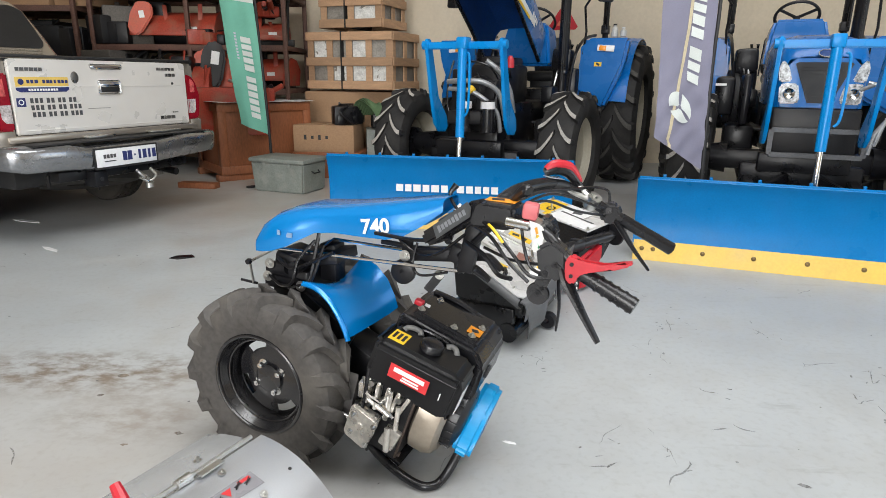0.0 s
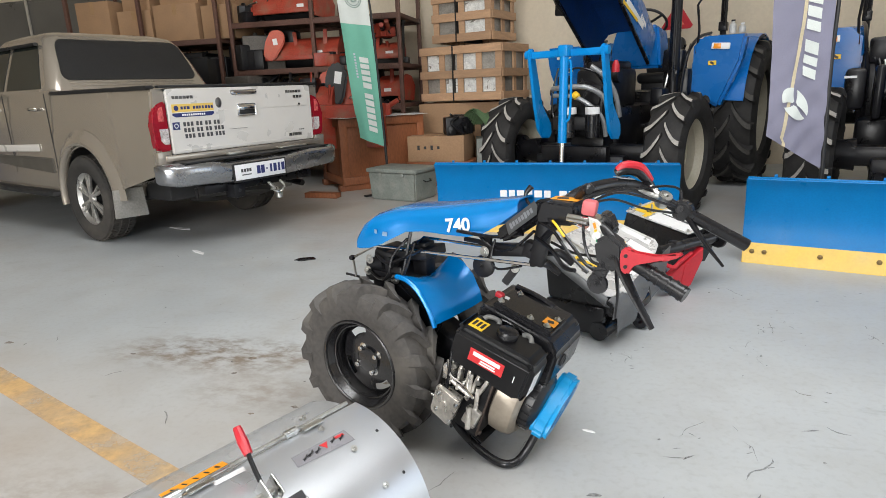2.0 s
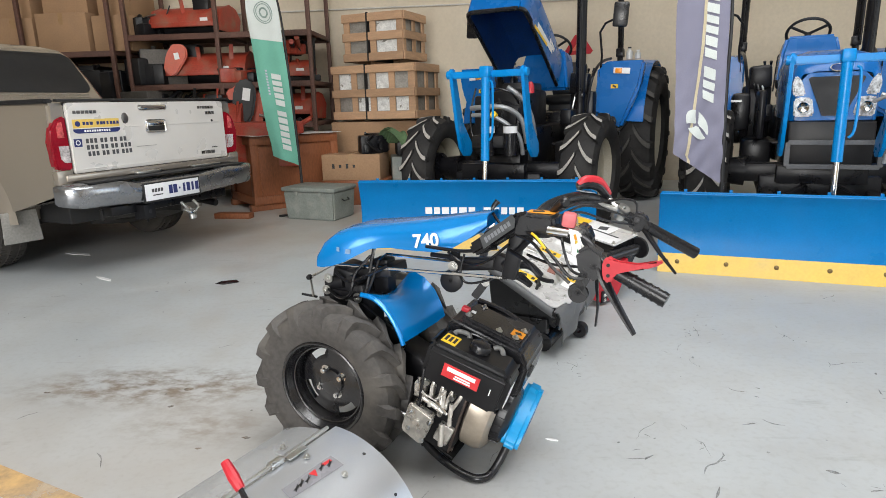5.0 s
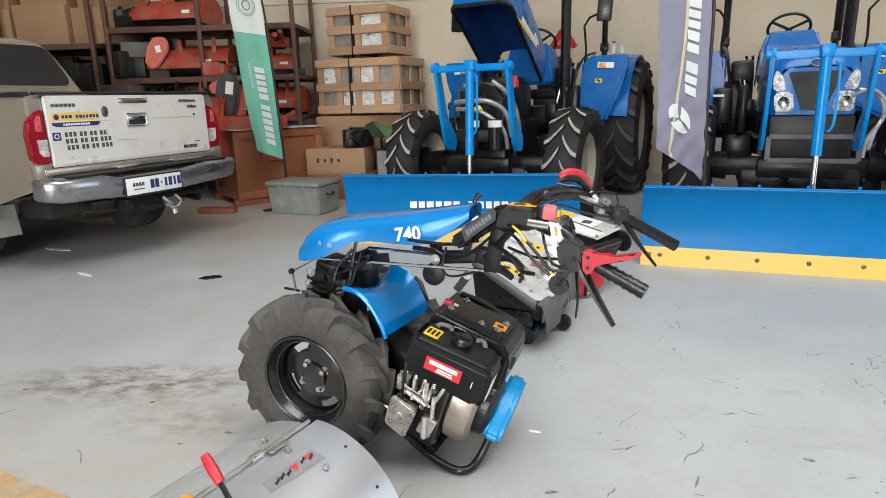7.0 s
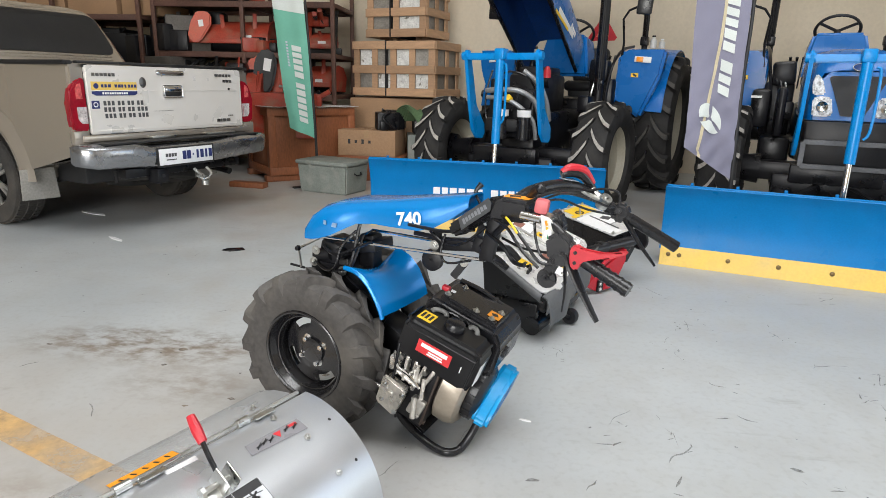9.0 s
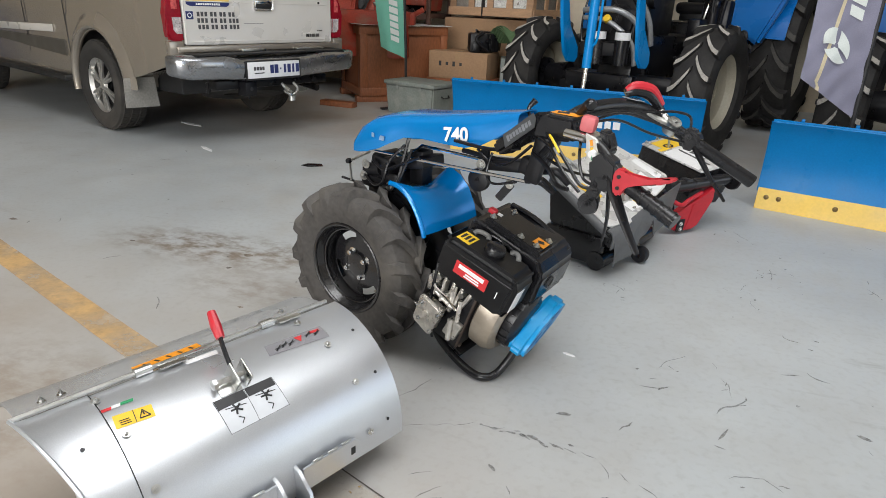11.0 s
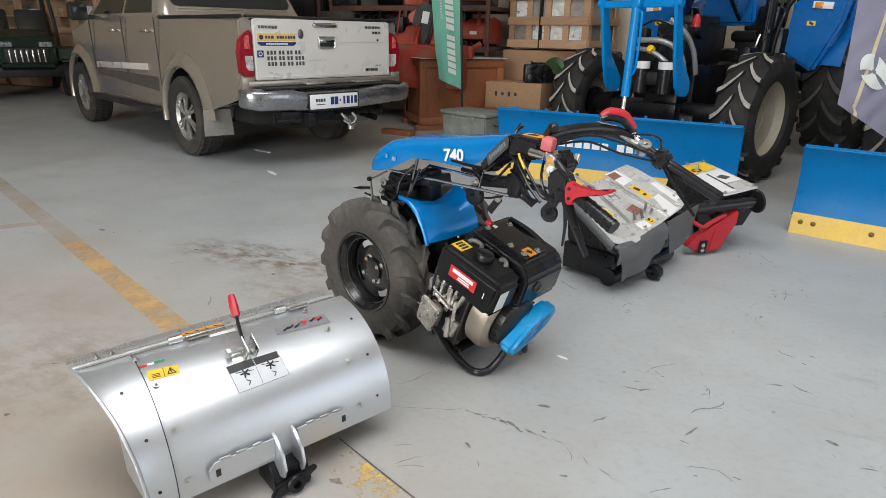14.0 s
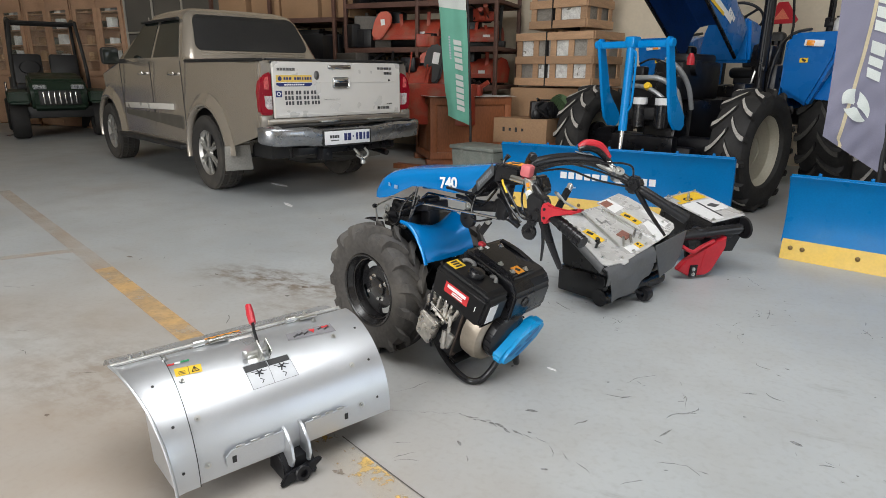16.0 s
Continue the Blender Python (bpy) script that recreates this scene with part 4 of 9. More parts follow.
    for y, row in ((0.045, ((0.105, 0.588), (0.15, 0.580), (0.19, 0.552), (0.22, 0.512), (0.242, 0.468), (0.252, 0.437))),
                   (0.060, ((0.105, 0.582), (0.15, 0.579), (0.192, 0.553), (0.223, 0.513), (0.245, 0.469), (0.255, 0.437))),
                   (0.11, ((0.105, 0.556), (0.15, 0.564), (0.195, 0.547), (0.228, 0.510), (0.25, 0.466), (0.26, 0.437))),
                   (0.18, ((0.105, 0.534), (0.15, 0.553), (0.20, 0.546), (0.236, 0.511), (0.259, 0.468), (0.269, 0.44))),
                   (0.235, ((0.115, 0.540), (0.155, 0.563), (0.204, 0.556), (0.243, 0.52), (0.268, 0.475), (0.278, 0.444))),
                   (0.285, ((0.150, 0.594), (0.175, 0.598), (0.212, 0.582), (0.25, 0.542), (0.275, 0.49), (0.286, 0.452)))):
        rows.append([(x, y, z) for x, z in row])
    sheet(bm, rows, 0.004)
    guard_sheet = part("mudguard", bm, BLUE_GLOSS, th, "glossy blue curved mudguard with a notched edge", angle=60)
    part("rolled_edge", tube(shape(), [Vector(p) + Vector((0, -0.003, -0.007)) for p in rows[0]], 0.008, 8), BLUE_GLOSS, guard_sheet)
    part("mudguard_bracket", bar(shape(), (0.05, 0.1, 0.50), (0.22, 0.1, 0.39), 0.012, 0.07), BLACK_METAL, th)
    # engine, pitched nose-down
    E = pose(0.330, -0.010, 0.367, 0, 19, 3)

    def eng(name, bm, material, label="", parent=th, angle=35):
        bm.transform(E)
        return part(name, bm, material, parent, label, angle)

    bm = shape()
    prism(bm, [(0.0, -0.012), (0.248, -0.024), (0.268, -0.008), (0.272, 0.108), (0.255, 0.128), (0.012, 0.128), (0.0, 0.115)], 0.0, 0.128, "xz", 0.017, seg=3)
    tank = eng("fuel_tank", bm, TANK, "glossy black fuel tank")
    eng("tank_ridge", box(shape(), (0.250, 0.1305, 0.006), (0.133, 0.064, 0.096), (0, 0, 0), 0.0028), TANK, parent=tank)
    lab = eng("maker_label", box(shape(), (0.118, 0.0012, 0.043), (0.126, -0.0012, 0.056)), DECAL_RED, "red maker's label with pale bars", parent=tank)
    for x, w, h, z in ((0.126, 0.092, 0.013, 0.064), (0.134, 0.05, 0.005, 0.050), (0.134, 0.055, 0.005, 0.042)):
        eng("pale_bar", box(shape(), (w, 0.0012, h), (x, -0.0024, z)), WHITE, parent=tank)
    eng("warning_sticker", box(shape(), (0.048, 0.060, 0.0012), (0.052, 0.05, 0.1292)), DECAL_YELLOW, "yellow warning sticker", parent=tank)
    for k in range(3):
        eng("sticker_mark", box(shape(), (0.008, 0.034, 0.001), (0.038 + 0.014 * k, 0.05, 0.1304)), DECAL_BLACK, parent=tank)
    bm = shape()
    lathe(bm, [(0.0005, 0.032), (0.022, 0.032), (0.03, 0.028), (0.033, 0.02), (0.033, 0.008), (0.026, 0.006), (0.026, 0.0)], pose(0.142, 0.062, 0.124), 24)
    eng("tank_cap", bm, BLACK, "round black fuel cap", parent=tank)
    eng("side_sticker", box(shape(), (0.0012, 0.046, 0.075), (0.2725, 0.038, 0.048), (0, 2, 0)), WHITE, "blank white sticker", parent=tank)
    eng("print_mark", box(shape(), (0.003, 0.001, 0.022), (0.222, -0.001, 0.05)), WHITE, parent=tank)
    # air cleaner and silencer box
    bm = shape()
    prism(bm, [(0.0, -0.03), (0.235, -0.045), (0.278, -0.03), (0.292, 0.0), (0.288, 0.10), (0.25, 0.142), (0.02, 0.150), (0.0, 0.14)], 0.140, 0.378, "xz", 0.012, seg=3)
    air = eng("air_cleaner", bm, BLACK, "matt black air cleaner box")
    bm = shape()
    prism(bm, [(0.03, 0.142), (0.245, 0.136), (0.24, 0.156), (0.04, 0.166)], 0.16, 0.30, "xz", 0.006)
    eng("lid", bm, BLACK, parent=air)
    eng("rear_rib", tube(shape(), [(0.03, 0.345, 0.155), (0.13, 0.352, 0.152), (0.27, 0.352, 0.122)], 0.012, 8, flat=0.6), BLACK, parent=air)
    eng("orange_sticker", box(shape(), (0.042, 0.044, 0.0012), (0.215, 0.215, 0.1595), (0, 1.6, 0)), DECAL_ORANGE, "orange warning sticker", parent=air)
    eng("sticker_mark", box(shape(), (0.02, 0.016, 0.001), (0.215, 0.215, 0.1608), (0, 1.6, 30)), DECAL_BLACK, parent=air)
    for p in ((0.05, 0.18, 0.166), (0.16, 0.175, 0.162), (0.215, 0.183, 0.159), (0.225, 0.252, 0.159), (0.07, 0.285, 0.165)):
        eng("lid_bolt", bolt_head(shape(), p, (0, 0, 1), 0.007), ZINC, parent=air)
    eng("paper_label", box(shape(), (0.016, 0.018, 0.001), (0.055, 0.215, 0.1665), (0, 3, 10)), WHITE, parent=air)
    eng("exhaust_hole", lathe(shape(), [(0.0005, 0.001), (0.012, 0.001), (0.014, 0.006), (0.02, 0.006), (0.022, 0)], pose(0.290, 0.222, 0.055, 0, 90, 0), 20), DECAL_BLACK, parent=air)
    eng("red_cap", box(shape(), (0.028, 0.022, 0.018), (0.028, 0.215, 0.165), (0, 0, 0), 0.005), RED, parent=air)
    bm = shape()
    tube(bm, [(0.06, 0.124, 0.128), (0.10, 0.128, 0.138), (0.14, 0.128, 0.136), (0.19, 0.126, 0.130)], 0.0045, 8)
    eng("fuel_pipe", bm, BLACK)
    for pts in ([(0.045, 0.098, 0.126), (0.05, 0.105, 0.134), (0.066, 0.112, 0.137), (0.085, 0.116, 0.134), (0.092, 0.11, 0.126)], [(0.175, 0.116, 0.128), (0.185, 0.117, 0.136), (0.20, 0.112, 0.135), (0.208, 0.104, 0.124)]):
        eng("fuel_elbow", tube(shape(), pts, [0.010] + [0.0075] * (len(pts) - 2) + [0.010], 10), mat("dull_cast_elbow", (0.16, 0.16, 0.155), 0.5, metal=0.3, var=0.3) if pts[0][0] < 0.1 else bpy.data.materials["dull_cast_elbow"], "cast aluminium fuel elbow")
    # crankcase, cover plate, flywheel housing
    bm = shape()
    box(bm, (0.13, 0.30, 0.23), (0.10, 0.185, -0.125), (0, 0, 0), 0.015)
    box(bm, (0.10, 0.26, 0.10), (0.08, 0.17, -0.03), (0, 0, 0), 0.01)
    eng("engine_block", bm, BLACK_METAL, "dark oily engine block")
    for k in range(5):
        eng("cooling_fin", box(shape(), (0.012, 0.03, 0.07), (0.025 + 0.028 * k, 0.028, -0.045), (0, -14 + 7 * k, 0), 0.004), ENGINE_ALU)
    eng("injector_body", box(shape(), (0.07, 0.02, 0.03), (0.08, 0.022, -0.075), (0, 0, 0), 0.006), ENGINE_ALU)
    eng("injector_body", box(shape(), (0.05, 0.02, 0.07), (0.128, 0.03, -0.17), (0, 8, 0), 0.006), ENGINE_ALU)
    eng("injector_body", box(shape(), (0.03, 0.03, 0.05), (0.012, 0.02, -0.055), (0, -12, 0), 0.006), ENGINE_ALU)
    for x, z in ((0.03, -0.02), (0.075, -0.06), (0.12, -0.03), (0.10, -0.1), (0.02, -0.1)):
        eng("stud", rod(shape(), (x, 0.03, z), (x, 0.005, z), 0.009, seg=10), ZINC)
    for x0, z0, x1, z1, r in ((0.015, -0.03, 0.03, -0.085, 0.007), (0.05, -0.02, 0.062, -0.09, 0.006), (0.09, -0.015, 0.10, -0.07, 0.008), (0.125, -0.05, 0.14, -0.12, 0.007), (0.03, -0.075, 0.11, -0.088, 0.007), (0.115, -0.13, 0.135, -0.20, 0.009)):
        eng("injector_pipe", rod(shape(), (x0, 0.012, z0), (x1, 0.006, z1), r, seg=10), ENGINE_ALU)
    eng("injector_pipe", tube(shape(), [(0.0, 0.02, -0.02), (0.03, 0.0, -0.05), (0.08, -0.002, -0.06), (0.12, 0.01, -0.09)], 0.006, 8), CHROME)
    bm = shape()
    prism(bm, [(0.004, -0.098), (0.012, -0.092), (0.088, -0.108), (0.094, -0.118), (0.082, -0.205), (0.072, -0.212), (0.012, -0.196), (0.004, -0.186)], -0.022, -0.006, "xz", 0.003)
    box(bm, (0.07, 0.03, 0.09), (0.05, 0.008, -0.152), (0, 6, 0), 0.006)
    plate = eng("pump_cover", bm, ENGINE_ALU, "cast aluminium pump cover")
    for x, z in ((0.018, -0.118), (0.085, -0.125), (0.078, -0.195), (0.025, -0.175)):
        eng("cover_bolt", bolt_head(shape(), (x, -0.022, z), (0, -1, 0), 0.005), ZINC, parent=plate)
    eng("plunger", rod(shape(), (0.046, -0.02, -0.145), (0.045, -0.029, -0.144), 0.011, seg=14), ENGINE_ALU, parent=plate)
    eng("side_pin", rod(shape(), (0.0, 0.0, -0.155), (-0.04, 0.0, -0.158), 0.010, seg=12), ZINC, parent=plate)
    bm = shape()
    box(bm, (0.008, 0.30, 0.23), (0.158, 0.185, -0.12), (0, 0, 0), 0.003)
    for y in (0.05, 0.18, 0.31):
        rod(bm, (0.15, y, -0.225), (0.168, y, -0.225), 0.008, seg=8)
    eng("gasket_plate", bm, mat("dark_bronze", (0.08, 0.06, 0.05), 0.5, metal=0.4, var=0.2))
    bm = shape()
    lathe(bm, [(0.0005, 0.0), (0.135, 0.0), (0.15, 0.008), (0.152, 0.05), (0.142, 0.075), (0.122, 0.088), (0.115, 0.088), (0.10, 0.08)], pose(0.165, 0.19, -0.10, 0, 90, 0), 40)
    prism(bm, [(0.05, -0.11), (0.33, -0.11), (0.32, 0.0), (0.06, 0.0)], 0.168, 0.235, "yz", 0.012)
    eng("flywheel_housing", bm, TAN_PAINT, "champagne painted flywheel housing")
    eng("red_strip", box(shape(), (0.0012, 0.06, 0.012), (0.2385, 0.27, -0.02)), DECAL_RED)
    bm = shape()
    lathe(bm, [(0.0005, 0.0), (0.098, 0.0), (0.103, 0.01), (0.10, 0.035), (0.085, 0.05), (0.06, 0.055), (0.0005, 0.055)], pose(0.245, 0.19, -0.10, 0, 90, 0), 36)
    recoil = eng("recoil_housing", bm, BLACK, "black ribbed recoil starter housing")
    for k in range(22):
        a = radians(k * 360 / 22)
        eng("rib", box(shape(), (0.03, 0.006, 0.005), (0.268, 0.19 + 0.103 * math.cos(a), -0.10 + 0.103 * math.sin(a)), (math.degrees(a), 0, 0), 0.001), BLACK, parent=recoil)
    bm = shape()
    pts = [(0.078, -0.20), (0.105, -0.212), (0.14, -0.208), (0.19, -0.175), (0.25, -0.065), (0.285, 0.02), (0.28, 0.06), (0.25, 0.078), (0.212, 0.07), (0.15, 0.0), (0.09, -0.085), (0.072, -0.15)]
    G = pose(0, 0.015, -0.068) @ Matrix.Diagonal((1, 1.145, 0.52, 1))
    prism(bm, pts, 0.292, 0.350, "yz", 0.014, G, seg=3)
    guard = eng("recoil_guard", bm, CYAN_BLUE, "bright blue plastic recoil guard")
    # flat darker blue patches: the shade of the guard's slots, painted on its face
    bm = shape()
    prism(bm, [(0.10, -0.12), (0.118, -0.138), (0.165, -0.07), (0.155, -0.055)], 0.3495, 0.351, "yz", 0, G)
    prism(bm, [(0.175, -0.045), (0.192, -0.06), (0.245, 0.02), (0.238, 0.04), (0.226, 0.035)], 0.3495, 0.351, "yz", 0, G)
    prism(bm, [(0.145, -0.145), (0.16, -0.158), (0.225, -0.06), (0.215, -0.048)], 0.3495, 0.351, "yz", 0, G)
    eng("recess", bm, mat("slot_shade_blue", (0.006, 0.14, 0.4), 0.45), parent=guard)
    # skid bar
    bm = shape()
    for y in (1, -1):
        tube(bm, [(px, 0.187 + y * (py - 0.187), pz) for px, py, pz in ((0.285, 0.07, 0.105), (0.33, 0.062, 0.068), (0.40, 0.052, 0.034), (0.46, 0.046, 0.017), (0.50, 0.05, 0.014), (0.526, 0.078, 0.018), (0.545, 0.108, 0.05), (0.563, 0.128, 0.095), (0.585, 0.145, 0.15))], 0.0132, 12, n=4)
    box(bm, (0.10, 0.25, 0.014), (0.36, 0.187, 0.075), (0, 32, 0), 0.003)
    part("skid_bar", bm, BLACK, th, "black tubular engine skid bar")
    bm = shape()
    tube(bm, [(0.345, 0.0, 0.385), (0.335, -0.012, 0.30), (0.32, -0.012, 0.22), (0.33, 0.0, 0.12)], 0.005, 7)
    part("fuel_hose", bm, BLACK, th)
    return th


build_walking_tractor()
# ---- dozer blades ----
STEEL_DARK = mat("dark_steel", (0.008, 0.008, 0.010), 0.33, metal=0.1, var=0.3, dirt=(0.028, 0.025, 0.022), dirt_amount=0.3, spec=0.35)
BUMPER_STEEL = mat("grey_bumper_steel", (0.075, 0.078, 0.085), 0.4, metal=0.4, var=0.2)
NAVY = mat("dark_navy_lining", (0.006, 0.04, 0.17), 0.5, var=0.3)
HOSE_GREY = mat("grey_hose", (0.38, 0.39, 0.40), 0.35, metal=0.6, var=0.15)
AMBER = mat("amber_lens", (0.85, 0.3, 0.03), 0.2, var=0.1)
LENS = mat("clear_lamp_lens", (0.36, 0.38, 0.40), 0.3, metal=0.15, var=0.8, scale=30, fine=70)
GRILLE = mat("black_grille", (0.012, 0.013, 0.016), 0.5, var=0.2)
SEAT = mat("black_vinyl", (0.018, 0.018, 0.02), 0.5, var=0.2)


def letter_bars(parent, m, widths, height, gap, material, tall=(1.0,)):
    """A maker's name as plain bars, one for each letter."""
    x = 0.0
    for i, w in enumerate(widths):
        if w > 0:
            h = height * tall[i % len(tall)]
            bm = shape()
            box(bm, (w, h, 0.0012), (x + w / 2, h / 2, 0))
            part("letter_bar", bm, material, parent, m=m)
        x += abs(w) + gap


def build_blade(name, left, angle, width, height, label, text):
    th = empty(name, pose(left[0], left[1], 0, 0, 0, angle), label, "dozer blade", "dozer blades")
    prof = [(0.033, 0.11), (0.051, 0.20), (0.058, 0.28), (0.052, 0.38), (0.030, 0.47), (0.004, height - 0.015), (-0.014, height)]
    bm = shape()
    sheet(bm, [[(x, y, z) for y, z in prof] for x in np.linspace(0, width, 6)], 0.008)
    body = part("mouldboard", bm, BLADE_BLUE, th, "blue painted curved steel mouldboard")
    for x in (-0.004, width + 0.004):
        bm = shape()
        prism(bm, [(y - 0.004, z) for y, z in prof] + [(0.05, height - 0.01), (0.12, 0.4), (0.12, 0.12), (0.05, 0.1)], x - 0.005, x + 0.005, "yz", 0.001)
        part("end_plate", bm, BLADE_BLUE, th)
    bm = shape()
    box(bm, (width, 0.05, 0.012), (width / 2, 0.012, height + 0.002), (-10, 0, 0), 0.002)
    part("top_lip", bm, BLADE_BLUE, th)
    bm = shape()
    prism(bm, [(0.0, 0.0), (0.012, 0.0), (0.043, 0.128), (0.029, 0.131)], 0.0, width, "yz", 0.001)
    edge = part("cutting_edge", bm, YELLOW, th, "yellow painted cutting edge, chipped")
    xs = [0.055, 0.125] + list(np.arange(0.43, width - 0.25, 0.298)) + [width - 0.125, width - 0.055]
    for x in xs:
        part("plough_bolt", lathe(shape(), [(0.0005, 0.006), (0.011, 0.004), (0.015, 0.0)], pose(x, 0.0140, 0.076, 78, 0, 0), 12), mat("brown_bolt", (0.2, 0.13, 0.05), 0.5, metal=0.4) if x == xs[0] else bpy.data.materials["brown_bolt"], edge)
    for x in np.linspace(0.15, width - 0.15, 7):
        part("lip_bolt", box(shape(), (0.02, 0.014, 0.02), (x, 0.03, height + 0.014), (0, 0, 0), 0.003), BLADE_BLUE, th)
    bm = shape()
    box(bm, (width * 0.9, 0.07, 0.09), (width / 2, 0.12, 0.25), (0, 0, 0), 0.01)
    box(bm, (0.12, 0.10, 0.36), (width * 0.38, 0.11, 0.30), (0, 0, 0), 0.008)
    box(bm, (0.12, 0.10, 0.36), (width * 0.62, 0.11, 0.30), (0, 0, 0), 0.008)
    part("back_rib", bm, STEEL_DARK, th)
    if text:
        letter_bars(th, pose(0.54, 0.042, 0.292, 90, 0, 0), [0.056, 0.05, 0.058, 0.052, 0.062, 0.052, -0.038, 0.058, 0.052, 0.047, 0.047, 0.052], 0.056, 0.016, WHITE)
        part("scuff", box(shape(), (0.09, 0.001, 0.012), (0.64, 0.037, 0.215), (0, -8, 0)), mat("scraped_paint", (0.3, 0.45, 0.6), 0.5, var=0.2), th)
    return th


build_blade("dozer_blade", (-0.896, 4.646), -7.1, 1.895, 0.565, "blue dozer blade with white name bars and yellow cutting edge", True)
build_blade("dozer_blade", (1.306, 3.835), -18.8, 1.95, 0.548, "blue dozer blade with yellow cutting edge, standing on the floor", False)


LUG_DULL = mat("dull_lug_rubber", (0.07, 0.066, 0.06), 0.85, var=0.3)


# ---- big farm tractors ----
def big_wheel(th, name, r, half, rim, at, turn, near, lugs, worn=LUG_WORN):
    w = part(name, rim_shape(rim, half, half * 0.25, rim * 0.38, near), RIM_CREAM, th, "cream painted steel wheel", m=pose(*at, 0, 0, turn))
    part("tyre", tyre_body(r * 0.945, half, rim * 1.0), RUBBER_DARK, w, "black rubber tyre")
    part("tread", lug_tread(r, half * 0.98, lugs, r * 0.06, 0.95, r * 0.075, 0.95, 0.16), RUBBER_DARK, w, "chevron lugs")
    bm = shape()
    for side in (-1, 1):
        for i in range(lugs):
            a0 = 2 * math.pi * (i + (0.5 if side > 0 else 0)) / lugs
            rows = []
            for f in (0.06, 0.2, 0.4, 0.65, 0.85, 0.97):
                a = a0 + 0.95 * (math.pi / lugs) * 1.8 * hook(f)
                rr = r + (0.0025 if f < 0.5 else 0.0025 - r * 0.006 if f < 0.9 else 0.0022 - r * 0.0235)
                hw = 0.075 * 0.5
                rows.append([(rr * math.cos(a - hw), side * half * f * 0.93, rr * math.sin(a - hw)), (rr * math.cos(a + hw), side * half * f * 0.93, rr * math.sin(a + hw))])
            sheet(bm, rows)
    tagged(part("worn_lug_face", bm, worn, w, "pale dusty lug faces"), kind="stuff")
    part("hub", lathe(shape(), [(rim * 0.5, near * half * 0.02), (rim * 0.48, near * half * 0.3), (rim * 0.30, near * half * 0.42), (rim * 0.28, near * half * 0.75), (0.0005, near * half * 0.8)], pose(0, 0, 0, -90, 0, 0), 28), STEEL_DARK, w, "black hub")
    for k in range(8):
        a = 2 * math.pi * k / 8
        part("wheel_nut", rod(shape(), (rim * 0.28 * math.cos(a), near * half * 0.2, rim * 0.28 * math.sin(a)), (rim * 0.28 * math.cos(a), near * half * 0.45, rim * 0.28 * math.sin(a)), 0.012, seg=6), STEEL_DARK, w)
    return w


RUBBER_DARK = mat("black_tyre_rubber", (0.016, 0.015, 0.015), 0.75, var=0.3, bump=0.3, scale=9, dirt=(0.06, 0.055, 0.05), dirt_amount=0.35, dirt_scale=5)


def hood_shell(length, half, rise):
    """A tractor bonnet: rounded box section, open below; nose at y=0, back at y=length."""
    rows = []
    for y, w, h in ((0.0, 0.86, 0.66), (0.012, 0.92, 0.75), (0.04, 0.965, 0.83), (0.12, 0.99, 0.92), (0.35, 1.0, 0.98), (0.7, 1.0, 1.0), (1.0, 0.98, 1.0)):
        hw, top = half * w, rise * h
        yy = y * length
        rows.append([(-hw, yy, 0.0), (-hw * 1.0, yy, top * 0.45), (-hw * 0.98, yy, top * 0.78), (-hw * 0.86, yy, top * 0.94), (-hw * 0.5, yy, top * 0.995), (0, yy, top), (hw * 0.5, yy, top * 0.995), (hw * 0.86, yy, top * 0.94), (hw * 0.98, yy, top * 0.78), (hw, yy, top * 0.45), (hw, yy, 0.0)])
    return rows


